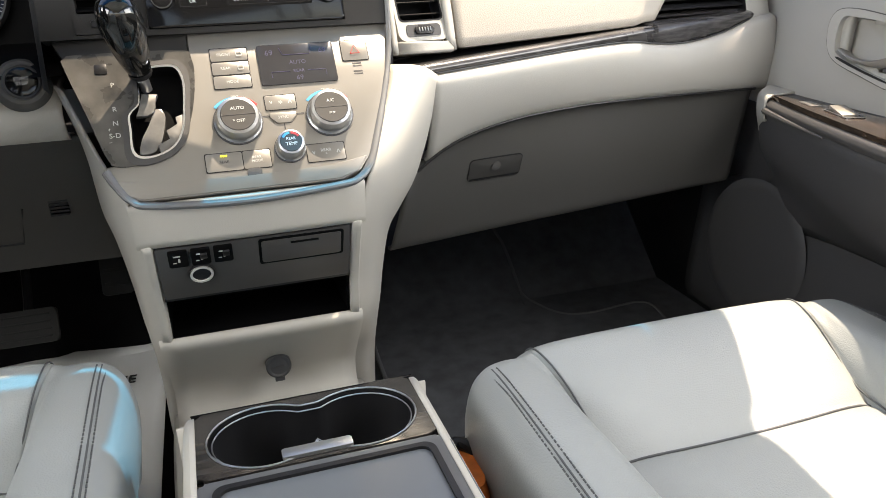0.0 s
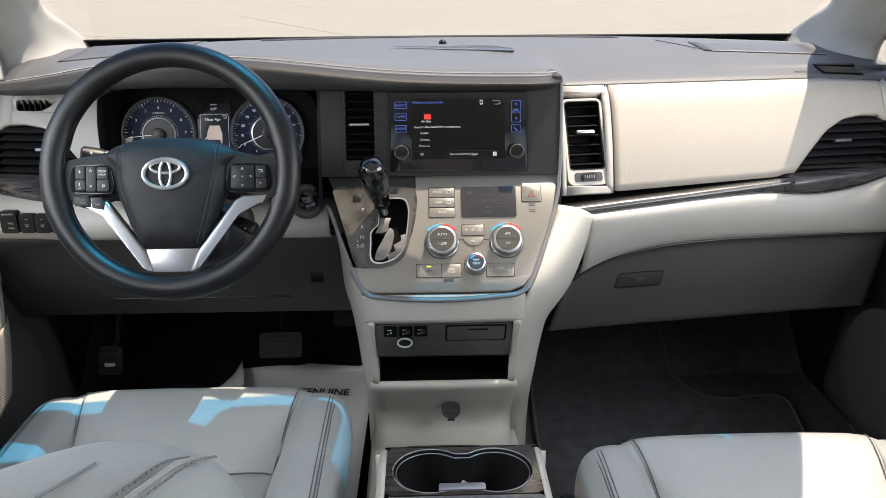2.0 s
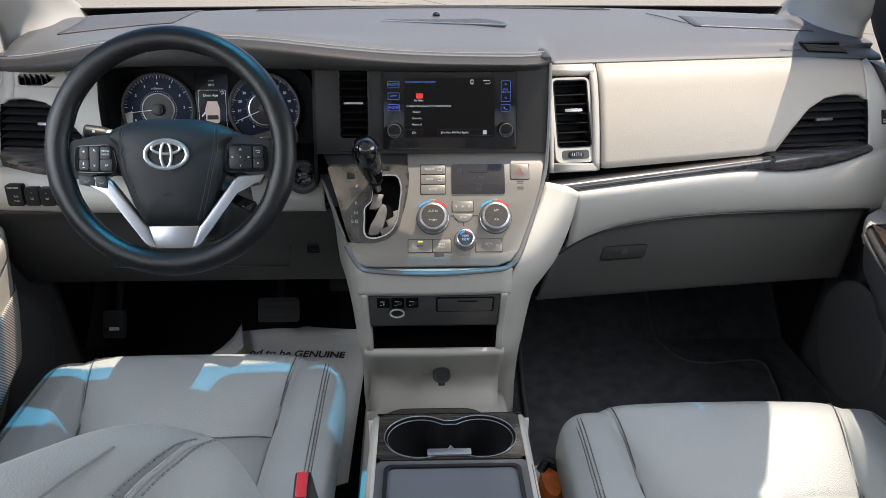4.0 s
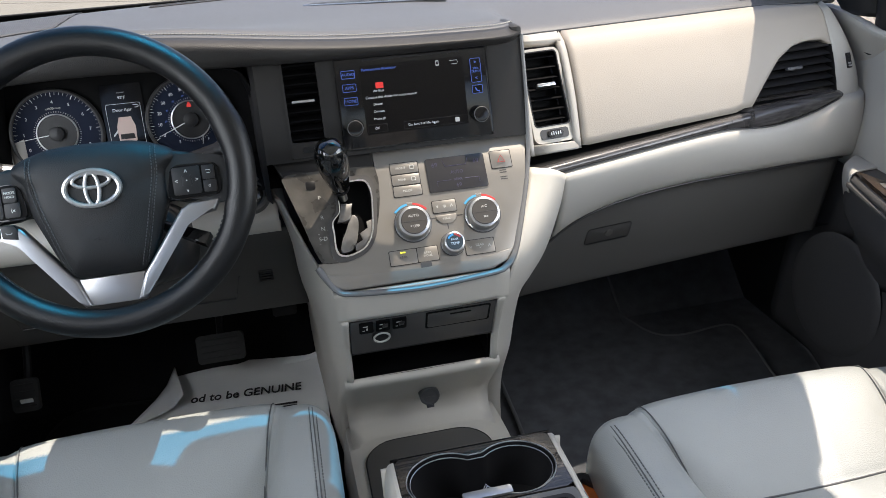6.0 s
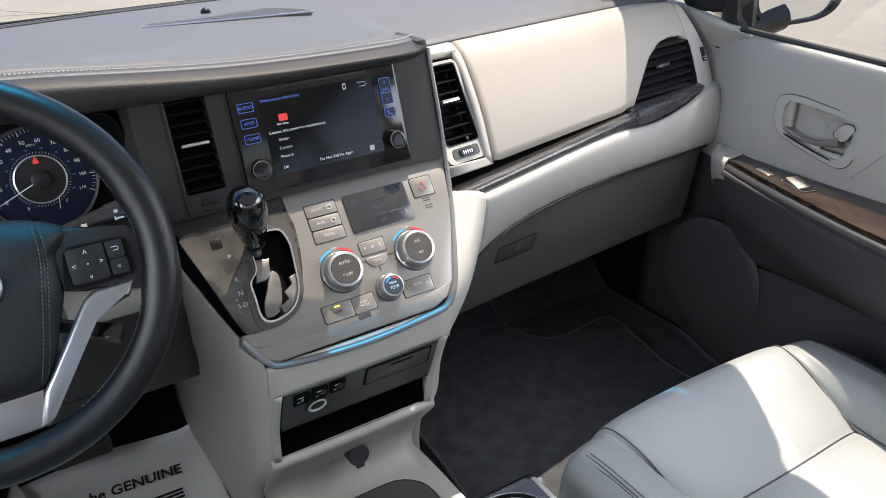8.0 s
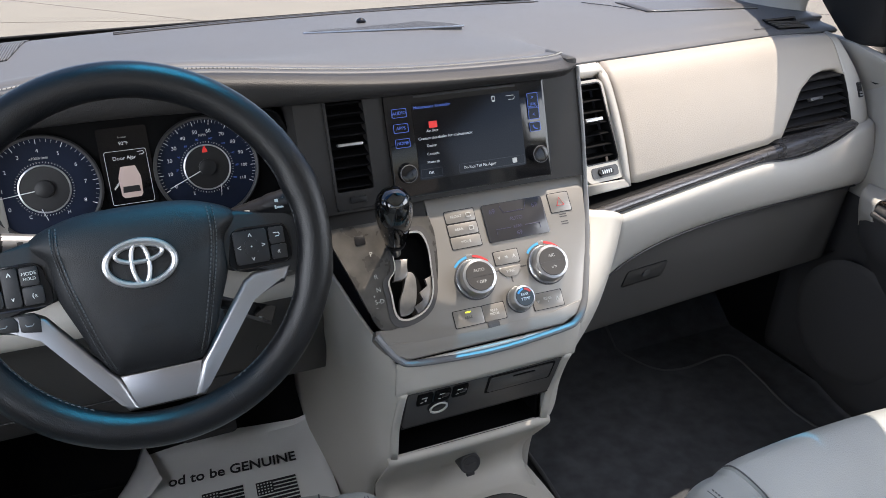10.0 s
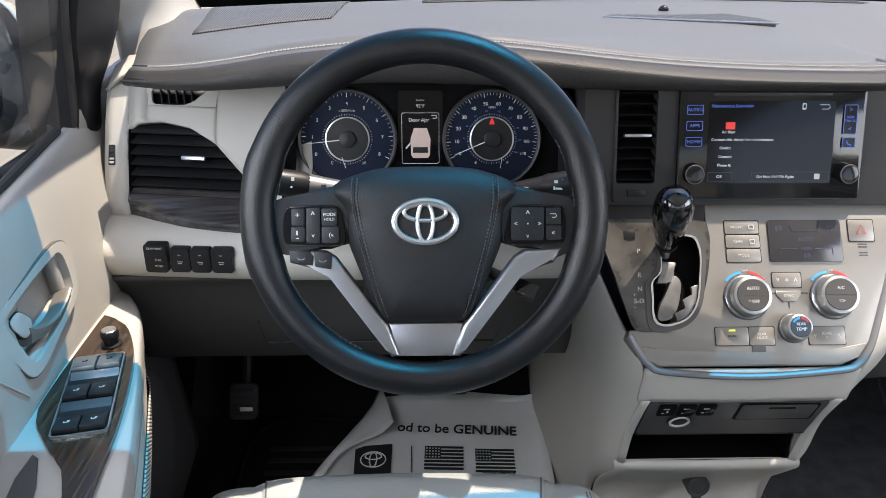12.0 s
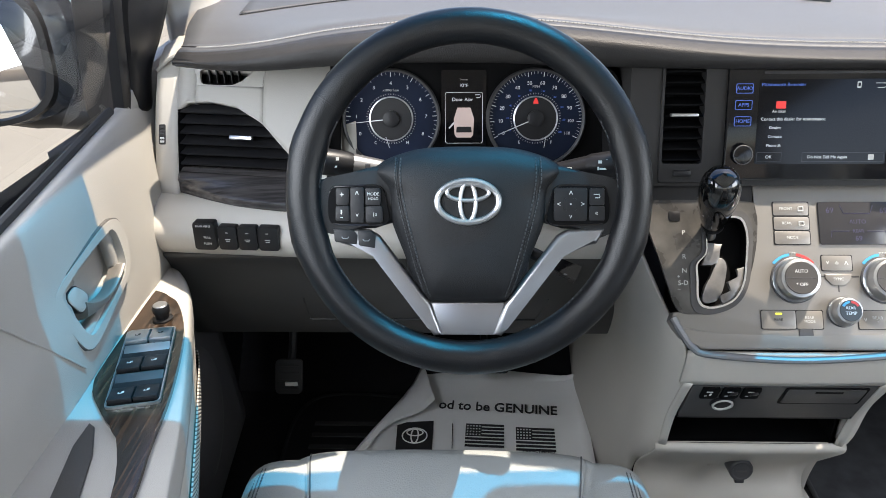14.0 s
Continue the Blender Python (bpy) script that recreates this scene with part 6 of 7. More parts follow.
def stalk(a, b, label, pale):
    st = thing("column_stalk", label, "stalk", a, "column stalks")
    a, b = Vector(a), Vector(b)
    d = (b - a).normalized()
    # the pale arm's silver puts its sunlit look into the colour
    part("arm", tube([a, a.lerp(b, 0.35), a.lerp(b, 0.72)], [0.0085, 0.0115, 0.0145], 16), SPOKE if pale else BLACK, st)
    e = part("end", tube([a.lerp(b, 0.68), a.lerp(b, 0.74), b - d * 0.003, b], [0.0140, 0.0160, 0.0160, 0.0135], 18), BLACK, st, "black turning end")
    m = frame_at(a.lerp(b, 0.84), d, Vector((0, 0.36, 0.93)))
    m = frame_at(a.lerp(b, 0.84), Vector((1, 0, 0)), Vector((0, 0.36, 0.93)))
    for dx, dy, w, h in ((-0.006, 0.004, 0.004, 0.0035), (0.003, 0.005, 0.0035, 0.004), (-0.002, -0.004, 0.009, 0.0022), (-0.008, -0.0035, 0.002, 0.004)):
        part("mark", box(m, dx - w / 2, dx + w / 2, dy - h / 2, dy + h / 2, 0.0145, 0.0158), MARK, e)
    m = frame_at(a.lerp(b, 0.56), Vector((1, 0, 0)), Vector((0, 0.36, 0.93)))
    for dx in (-0.008, 0.006):
        part("mark", box(m, dx - 0.003, dx + 0.003, -0.002, 0.003, 0.0122, 0.0133), INK if pale else MARK, st)


stalk((-0.47, 0.945, 0.690), (-0.580, 0.920, 0.716), "light stalk, sunlit arm coloured pale grey, with a black turning end", True)
stalk((-0.345, 0.945, 0.685), (-0.231, 0.925, 0.711), "black wiper stalk with white markings", False)
cr = thing("cruise_stalk", "small black cruise control stalk", "stalk", tuple(on(SW, 0.07, -0.07, -0.03).translation), "column stalks")
part("arm", tube([on(SW, 0.05, -0.056, -0.04).translation, on(SW, 0.09, -0.074, -0.03).translation], 0.007, 12), BLACK, cr)
part("end", tube([on(SW, 0.084, -0.072, -0.0305).translation, on(SW, 0.121, -0.089, -0.022).translation], [0.0095, 0.0120], 4), GLOSS, cr, "boxy stalk end")
part("mark", box(frame_at(on(SW, 0.110, -0.0885, -0.0265).translation, SW.to_3x3() @ Vector((1, -0.45, 0)), SW.to_3x3() @ Vector((0.45, 1, 0))), -0.006, 0.006, -0.0008, 0.0008, 0.0105, 0.0118), STITCH, cr)

# ---- driver's switch bank ----
bank = thing("switch_bank", "row of small black switches in a pale band", "switches", (-0.73, 1.02, 0.55))
SBK = frame_at((-0.7285, 1.0135, 0.5735), (1, -0.06, 0), (0, 0.02, 1))
for k, w in enumerate((0.030, 0.026, 0.026, 0.028)):
    x = -0.054 + (0, 0.0335, 0.0615, 0.0895)[k]
    b = part("switch", plate(rounded(x, x + w, -0.018, 0.016 if k else 0.022, 0.003), SBK, -0.006, 0.007 if k else 0.009, 0.0012), BLACK, bank)
    if k:
        part("mark", joined(box(SBK, x + 0.009, x + 0.0165, -0.003, -0.002, 0.0065, 0.0072), box(SBK, x + 0.010, x + 0.0155, -0.0055, -0.0045, 0.0065, 0.0072), box(SBK, x + 0.011, x + 0.0145, 0.007, 0.0078, 0.0065, 0.0072)), MARK, b)
    else:
        words("REAR VENT", 0.0042, on(SBK, x + w / 2, 0.017, 0.0092), MARK, b), words("PULL\n\nPUSH", 0.0045, on(SBK, x + w * 0.62, -0.004, 0.0092), MARK, b)

# ---- centre console ----
console = thing("center_console", "centre console with two cup holders and a dark lid", "centre console", (0.021, 0.5, 0.0))
x0, x1 = -0.098, 0.142
prof = [(x0 - 0.012, 0.0), (x0 - 0.010, 0.15), (x0 - 0.004, 0.27), (x0 + 0.002, 0.303), (x0 + 0.008, 0.306)]
left = [(y, prof) for y in (0.684, 0.5, 0.1)]
rows = [[(x, 0.690 if z < 0.25 else 0.682, z) for x, z in prof], [(x, 0.5, z) for x, z in prof], [(x, 0.06, z) for x, z in prof]]
solid("side", loft(rows, 8, 14), BEIGE, console, 0.004, "pale console side")
solid("side", loft([[(2 * 0.022 - x, y, z) for x, y, z in r] for r in rows], 8, 14), BEIGE, console, 0.004)
solid("front", grid([[(x, 0.680 + 0.004 * math.cos((x - 0.022) / 0.12 * 1.5), z) for x in [x0 - 0.01 + (x1 - x0 + 0.02) * i / 12 for i in range(13)]] for z in (0.0, 0.1, 0.2, 0.27, 0.302)]), BEIGE, console, 0.004)
CON = pose(0.0225, 0.0, 0.309)
cup = [(0.057, 0.6335), (-0.054, 0.6335)]
ro = 0.044


def eight(grow):
    """Outline of the joined pair of cup wells, as points round their middle."""
    pts = []
    for i in range(64):
        a = 2 * math.pi * i / 64
        c, s = math.cos(a), math.sin(a)
        best = 0.0
        for cx in (-0.047, 0.047):
            d = cx * c
            disc = (ro + grow + 0.0105) ** 2 - (cx * s) ** 2
            if disc > 0:
                best = max(best, d + math.sqrt(disc))
        if abs(c) < 0.5:
            best = max(best, ((0.041 if s > 0 else 0.0) + grow) / max(abs(s), 0.30))
        pts.append((best * c, 0.631 + best * s * 0.92))
    return pts


def outer_rect(n=64):
    pts = []
    for i in range(n):
        a = 2 * math.pi * i / n
        c, s = math.cos(a), math.sin(a)
        k = min(0.114 / max(abs(c), 1e-6), (0.0562 if s > 0 else 0.054) / max(abs(s), 1e-6))
        pts.append((k * c, 0.631 + k * s))
    return pts


part("cup_panel", ring(outer_rect(), eight(0.002), CON, -0.008, 0.0), CUPWOOD, console, "dark wood-look panel round the cups")
part("cup_rim", tube([CON @ Vector((x, y, 0.0005)) for x, y in eight(0.001)], 0.0010, 8, True), SATIN, console, "thin chrome rim")
part("cup_well", grid([[CON @ Vector((x, y, z)) for x, y in eight(g)] for g, z in ((0.001, 0.0), (-0.002, -0.03), (-0.004, -0.075))], True, 'end'), BLACK, console)
part("front_lip", loft([[CON @ Vector((x, 0.6865, 0.0)), CON @ Vector((x, 0.6915, -0.001)), CON @ Vector((x, 0.6945, -0.005)), CON @ Vector((x, 0.6945, -0.016))] for x in (-0.116, -0.06, 0.0, 0.06, 0.116)], 12, 10), GLOSS, console, "rounded black front edge")
part("cup_rim", tube([CON @ Vector((x, y, -0.004)) for x, y in eight(-0.0035)], 0.0008, 8, True), SATIN, console)
part("catch", plate(rounded(-0.036, 0.030, 0.583, 0.597, 0.002), CON, -0.001, 0.0035, 0.001), SATIN, console, "bright release catch")
lid = part("lid", plate(rounded(-0.118, 0.119, 0.10, 0.574, 0.012), CON, -0.03, 0.0, 0.004, 3), LID, console, "dark lid with a recessed tray")
part("tray_rim", ring(rounded(-0.100, 0.101, 0.13, 0.561, 0.012), rounded(-0.094, 0.095, 0.136, 0.555, 0.010), CON, -0.004, 0.0045), BLACK, lid)
# the tray's pale blue-grey is the sky's sheen put into its colour
part("tray_floor", plate(rounded(-0.094, 0.095, 0.136, 0.555, 0.010), CON, -0.002, 0.0012), material("tray_sky_sheen", (0.125, 0.140, 0.155), 0.32, vary=0.12, bump=0.04, grain=900), lid)


# ---- seats ----
def seat(cx, yf, name_label, drop=0.0):
    """A front seat whose cushion's front edge is at yf."""
    st = thing("front_seat", name_label, "car seat", (cx, yf - 0.3, 0.0), "front seats")
    def row(d, zi, zb, w, squeeze=1.0, lip=0.0):
        """A section d behind the front: zi the insert's height, zb the bolsters', w the seam's distance from the middle."""
        half = [(0.250, max(0.09, zb - 0.20)), (0.270, max(0.09, zb - 0.13)), (0.277, max(0.09, zb - 0.07)), (0.269, zb - 0.024), (0.251, zb - 0.004), (0.228, zb), ((w + 0.222) / 2, zb - 0.002), (w + 0.010, zi * 0.45 + zb * 0.55 - 0.002), (w + 0.003, zi * 0.8 + zb * 0.2 - 0.001), (w, zi - 0.002), (w - 0.006, zi + 0.001), (w - 0.04, zi + 0.003), (0.07, zi + 0.001), (0.0, zi)]
        pts = [(x * squeeze, z) for x, z in half]
        both = [(-x, z) for x, z in pts[:-1]] + pts[::-1]
        return [Vector((cx + x, yf - d - lip * (x / 0.25) ** 2, z)) for x, z in both]
    rows = [row(0.64, 0.225, 0.285, 0.155), row(0.52, 0.228, 0.290, 0.158), row(0.37, 0.240, 0.296, 0.160), row(0.265, 0.247, 0.300, 0.163), row(0.228, 0.245, 0.302, 0.165), row(0.211, 0.241, 0.302, 0.166), row(0.194, 0.250, 0.303, 0.168), row(0.155, 0.269, 0.304, 0.173, 1.0, 0.004), row(0.10, 0.292, 0.304, 0.181, 1.0, 0.009), row(0.058, 0.301, 0.301, 0.188, 0.998, 0.015), row(0.034, 0.297, 0.293, 0.192, 0.99, 0.021), row(0.014, 0.281, 0.275, 0.194, 0.975, 0.026), row(0.004, 0.246, 0.240, 0.194, 0.955, 0.028), row(0.0, 0.19, 0.182, 0.193, 0.93, 0.030), row(0.014, 0.12, 0.115, 0.193, 0.90, 0.030)]
    fine = [[Vector(p) for p in smooth(r, 96)] for r in rows]
    cols = [smooth([r[j] for r in fine], 72) for j in range(96)]
    cushion = part("cushion", grid([[cols[j][i] for j in range(96)] for i in range(72)], False), LEATHER, st, "light grey leather cushion", 60)

    def top_z(x, y):
        """Height of the cushion at x from the middle and y back from its front."""
        best = min((abs(p.x - cx - x) + abs(p.y - y) * 1.0, p.z) for col in cols for p in col if p.z > 0.16)
        return best[1]

    def along(off, ds):
        """Points over the cushion at the distance off(d) from its middle."""
        return [(cx + off(d), yf - d - 0.022 * (off(d) / 0.25) ** 2 * max(0.0, 1 - d / 0.15), top_z(off(d), yf - d - 0.022 * (off(d) / 0.25) ** 2 * max(0.0, 1 - d / 0.15))) for d in ds]

    def seam_x(d):
        return 0.159 + 0.007 * max(0.0, 1 - abs(d - 0.21) / 0.2) + (0.032 * max(0.0, 1 - d / 0.19) if d < 0.19 else 0.0)
    for s in (-1, 1):
        part("piping", tube([Vector(p) + Vector((0, 0, 0.0006)) for p in along(lambda d: s * seam_x(d), (0.60, 0.5, 0.4, 0.3, 0.24, 0.19, 0.15, 0.12, 0.09, 0.065, 0.045, 0.03, 0.018, 0.009))], 0.0011, 8, n=70), STITCHD, cushion, "dark seam")
        part("seam_groove", tube([Vector(p) + Vector((0, 0, 0.0003)) for p in along(lambda d: s * 0.2465, (0.55, 0.45, 0.35, 0.25, 0.18, 0.13, 0.09, 0.06))], 0.0012, 6, n=50), STITCHD, cushion)
        for dx in (-0.005, 0.005):
            seam("stitching", [Vector(p) + Vector((0, 0, 0.0009)) for p in along(lambda d: s * (0.2465 + dx), (0.55, 0.45, 0.35, 0.25, 0.18, 0.13, 0.09, 0.06))], cushion, STITCHD, 0.0010, 0.0056, 300)
    part("piping", tube([(cx + x, yf - 0.211, top_z(x, yf - 0.211) + 0.0010) for x in [-0.166 + 0.0166 * i for i in range(21)]], 0.0014, 8), STITCHD, cushion)
    part("base", box(Matrix(), cx - 0.24, cx + 0.24, yf - 0.58, yf - 0.06, 0.03, 0.14, 0.02), GREYDARK, st, "dark plastic seat base")
    for s in (-1, 1):
        part("rail", box(Matrix(), cx + s * 0.18 - 0.02, cx + s * 0.18 + 0.02, yf - 0.6, yf - 0.02, 0.0, 0.035, 0.004), BLACK, st)
    # backrest, leaning back
    y0 = yf - 0.60
    def brow_(h, k):
        lean = y0 - 0.45 * h
        z = 0.27 - drop + h
        w = k
        return [(cx - w + 0.01, lean - 0.12, z), (cx - w - 0.005, lean - 0.03, z), (cx - w + 0.005, lean + 0.045, z), (cx - w + 0.045, lean + 0.062, z), (cx - w + 0.085, lean + 0.03, z), (cx - w + 0.11, lean + 0.008, z), (cx, lean, z), (cx + w - 0.11, lean + 0.008, z), (cx + w - 0.085, lean + 0.03, z), (cx + w - 0.045, lean + 0.062, z), (cx + w - 0.005, lean + 0.045, z), (cx + w + 0.005, lean - 0.03, z), (cx + w - 0.01, lean - 0.12, z), (cx, lean - 0.13, z)]
    rows = [brow_(h, k) for h, k in ((0.0, 0.25), (0.12, 0.268), (0.25, 0.272), (0.33, 0.268), (0.39, 0.255))]
    top_ = brow_(0.43, 0.22)
    rows.append([(x, y - 0.02 if y > y0 - 0.22 else y + 0.03, z) for x, y, z in top_])
    rows.append([(cx + (x - cx) * 0.7, y0 - 0.26 + (y - y0 + 0.22) * 0.4, z + 0.02) for x, y, z in top_])
    back_ = part("backrest", loft(rows, 36, 56, close=True, caps=True), LEATHER, st, "light grey leather backrest", 60)
    for s in (-1, 1):
        for dx in (0.0, 0.008):
            seam("stitching", [(cx + s * (k - 0.045 + dx), y0 - 0.45 * h + 0.0635, 0.27 - drop + h) for h, k in ((0.05, 0.257), (0.12, 0.268), (0.2, 0.272), (0.25, 0.272), (0.33, 0.268))], back_, STITCHD, 0.0013, 0.008, 200)
    if drop:
        over = [Vector(p) for p in ((-0.192, 0.182, 0.660), (-0.199, 0.160, 0.673), (-0.204, 0.145, 0.678), (-0.210, 0.125, 0.682), (-0.216, 0.107, 0.685), (-0.222, 0.085, 0.687))]
        part("fold", tube(over, 0.0022, 8, n=24), LEATHER, back_)
        for dx in (-0.010, 0.010):
            seam("stitching", [p + Vector((dx, 0, 0.0012)) for p in over], back_, STITCH, 0.0011, 0.0055, 200)
        part("fold", tube([(-0.250, 0.140, 0.688), (-0.258, 0.115, 0.693), (-0.265, 0.097, 0.696), (-0.275, 0.07, 0.699)], 0.0010, 6, n=16), STITCH, back_)
    buckle = part("buckle", box(pose(cx + (0.262 if cx < 0 else -0.285), y0 + (0.125 if cx < 0 else -0.02), 0.345, 25, 0, 0), -0.011, 0.011, -0.025, 0.025, -0.05, 0.035, 0.004), BLACK, st, "black belt buckle")
    part("release", box(pose(cx + (0.262 if cx < 0 else -0.285), y0 + (0.125 if cx < 0 else -0.02), 0.345, 25, 0, 0), -0.007, 0.007, -0.012, 0.022, 0.0345, 0.0385, 0.001), REDPLASTIC, buckle, "red release button")
    return st


seat(-0.438, 0.931, "light grey leather driver's seat on black rails", 0.022)
seat(0.478, 0.757, "light grey leather passenger's seat on black rails")

# ---- front doors ----
def door(s, label):
    """A front door: s is 1 on the passenger's side."""
    def X(x):
        return C0 + s * x
    d = thing("front_door", label, "car door", (X(0.9), 0.5, 0.0), "front doors")
    shape = [(0.905, 0.735), (0.893, 0.728), (0.884, 0.70), (0.872, 0.64), (0.862, 0.58), (0.857, 0.52), (0.862, 0.47), (0.872, 0.42), (0.875, 0.30), (0.86, 0.16), (0.85, 0.06), (0.86, 0.02)]
    rows = []
    for y in (-0.02, 0.2, 0.45, 0.7, 0.9, 1.02, 1.12, 1.2, 1.3):
        out = 0.02 * max(0.0, (y - 1.0) / 0.3) if s < 0 else 0.046 * min(1.2, max(0.0, (y - 0.97) / 0.15))
        back = max(0.0, min(1.08 - y, 0.5))
        up_ = [max(0.0, (z - 0.55) / 0.185) for x, z in shape]
        rows.append([(X(x + out - 0.10 * back * u - (0.01 if 0.3 < y < 0.8 and z < 0.6 else 0.0)), y, z - 0.045 * back * u) for (x, z), u in zip(shape, up_)])
    fine = [smooth(r, 100) for r in rows]
    cols = [smooth([r[j] for r in fine], 150) for j in range(100)]
    up = grid([[cols[j][i] for j in range(55)] for i in range(150)])
    low = grid([[cols[j][i] for j in range(54, 100)] for i in range(0, 150, 5)])
    # an opening for the handle's bowl
    cy = 0.838
    gone = [f for f in up.faces if abs((c := f.calc_center_median()).y - cy) < 0.060 and abs(c.z - 0.600 - 0.14 * (c.y - cy)) < 0.030]
    bmesh.ops.delete(up, geom=gone, context="FACES")
    solid("upper_panel", up, DOORUP, d, 0.012, "pale upper door panel")
    solid("lower_panel", low, DOORLOW, d, 0.012, "charcoal lower door panel")
    # armrest
    inner = [(0.862, 1.060), (0.842, 1.042), (0.813, 0.990), (0.784, 0.903), (0.754, 0.804), (0.722, 0.685), (0.704, 0.60), (0.682, 0.50), (0.685, 0.35), (0.70, 0.1), (0.71, -0.02)]
    zt = 0.503
    rows = []
    for x, y in inner:
        rows.append([(X(0.875), y, zt + 0.006), (X((x + 0.875) / 2), y, zt + 0.004), (X(x + 0.012), y, zt + 0.001), (X(x), y, zt - 0.007), (X(x + 0.001), y, zt - (0.016 if s > 0 else 0.040))])
    # passenger's armrest is coloured dark for the shaded band beside the wood
    solid("armrest", loft(rows, 36, 24), GREYDARK if s > 0 else BEIGESHADE, d, 0.005, "armrest with its shade put into a dark grey" if s > 0 else "pale armrest")
    if s > 0:
        rows = [[(X(x + 0.003), y, zt - 0.014), (X(x + 0.014), y, zt - 0.09), (X(x + 0.05), y, zt - 0.15), (X(0.875), y, zt - 0.22)] for x, y in inner]
        solid("armrest_side", loft(rows, 36, 12), DOORLOW, d, 0.004, "charcoal side below the armrest")
        tip = smooth([(x, y, 0) for x, y in inner[:3]], 10)
        rows = [[(X(0.878), p.y, zt + 0.010), (X((p.x + 0.878) / 2), p.y, zt + 0.0085), (X(p.x + 0.006), p.y, zt + 0.006), (X(p.x - 0.003), p.y, zt - 0.003), (X(p.x - 0.002), p.y, zt - 0.030), (X(p.x + 0.006), p.y, zt - 0.075 + 0.04 * k / 9)] for k, p in enumerate(tip)]
        solid("armrest_tip", loft(rows, 24, 14), BEIGESHADE, d, 0.003, "pale rounded front of the armrest")
        edge = smooth([(x, y, 0) for x, y in inner[2:5]], 24)
        part("armrest_rim", tube([(X(p.x - 0.001), p.y, zt - 0.017) for p in edge], [0.006 - 0.0045 * k / 23 for k in range(24)], 8), LOWER, d, "thin grey rim below the wood")
    else:
        rows = [[(X(x + 0.002), y, zt - 0.038), (X(x + 0.006), y, zt - 0.08), (X(x + 0.014), y, zt - 0.15), (X(x + 0.028), y, zt - 0.23), (X(x + 0.06), y, zt - 0.32), (X(0.875), y, zt - 0.40)] for x, y in inner]
        solid("armrest_side", loft(rows, 36, 20), BEIGE, d, 0.004, "pale side below the armrest")
        rows = [[(X(x + 0.004 + 0.024 * g ** 1.3), y, zt - 0.095 - 0.03 * f - 0.155 * g) for g in (0.0, 0.25, 0.5, 0.75, 1.0)] for (x, y), f in zip(inner[1:7], (1.0, 0.6, 0.2, 0.0, 0.1, 0.4))]
        solid("speaker_mesh", loft(rows, 30, 16), MESH, d, 0.002, "pale ribbed speaker mesh")
    if s < 0:
        ins = smooth([(x, y, 0) for x, y in ((0.853, 0.973), (0.816, 0.946), (0.786, 0.890), (0.768, 0.827), (0.751, 0.74), (0.742, 0.66), (0.731, 0.58), (0.722, 0.42))], 28)
        outs = smooth([(x, y, 0) for x, y in ((0.738, 0.42), (0.750, 0.58), (0.779, 0.667), (0.808, 0.703), (0.842, 0.752), (0.849, 0.80), (0.851, 0.88), (0.852, 0.960))], 28)
    else:
        ins = smooth([(x + 0.009, y, 0) for x, y in inner[2:-2]], 28)
        outs = smooth([(x, y, 0) for x, y in ((0.735, 0.40), (0.765, 0.58), (0.822, 0.72), (0.830, 0.80), (0.832, 0.88), (0.828, 0.958))], 28)
    poly = [(X(p.x), p.y) for p in ins] + [(X(p.x), p.y) for p in outs]
    wd = part("wood_panel", plate(poly if s < 0 else poly[::-1], pose(0, 0, zt), -0.004, 0.0085, 0.002), WOODY, d, "dark wood-look switch panel")
    # pull cup beside the panel, the crease over it and the ribbed inner edge
    # no hollow here: a dark plate paints the pocket's shade
    cup_ = [(X(x), y) for x, y in ((0.768, 0.50), (0.780, 0.58), (0.796, 0.65), (0.812, 0.690), (0.820, 0.696), (0.820, 0.66), (0.810, 0.60), (0.795, 0.50))]
    part("pull_cup", plate(cup_ if s < 0 else cup_[::-1], pose(0, 0, zt), 0.0, 0.0075, 0.0015), GREYDARK, d, "flat dark plate for the shade in the pull cup")

    def skin(y, z):
        """The point of the upper panel nearest to a place y and a height z."""
        return min((p for col in cols[:55] for p in col), key=lambda p: (p.y - y) ** 2 + (p.z - z) ** 2) + Vector((-s * 0.0008, 0, 0))
    part("crease", tube([skin(y, z) for y, z in ((0.50, 0.672), (0.57, 0.672), (0.636, 0.660), (0.692, 0.616), (0.728, 0.57), (0.756, 0.53))], 0.0013, 6, n=30), DOORUP, d)
    # pull handle in its bowl
    H = frame_at((X(0.853), cy, 0.600), (0, -1 if s > 0 else 1, 0), (0.13 * s, 0, 1))
    f = -1 if s > 0 else 1

    def outline(pts, n, grow=0.0):
        """A smooth closed outline from places along the door and heights."""
        ps = [(f * (p.x - cy), p.y - 0.600) for p in smooth([(y, z, 0) for y, z in pts], n, True)]
        if grow:
            ps = [(x + grow * x / math.hypot(x, y * 1.8), y + grow * 1.8 * y / math.hypot(x, y * 1.8)) for x, y in ps]
        return ps if s < 0 else ps[::-1]
    edge_ = ((0.880, 0.6475), (0.913, 0.645), (0.926, 0.630), (0.925, 0.605), (0.915, 0.584), (0.895, 0.5705), (0.845, 0.557), (0.795, 0.545), (0.772, 0.549), (0.759, 0.570), (0.748, 0.605), (0.753, 0.625), (0.775, 0.634), (0.825, 0.641))
    hole = ((0.880, 0.634), (0.898, 0.634), (0.905, 0.622), (0.903, 0.596), (0.893, 0.583), (0.85, 0.571), (0.800, 0.560), (0.784, 0.566), (0.776, 0.588), (0.767, 0.612), (0.772, 0.622), (0.82, 0.629))
    ro_, ri, ro2 = outline(edge_, 56), outline(hole, 56, 0.0035), outline(edge_, 56, 0.0016)
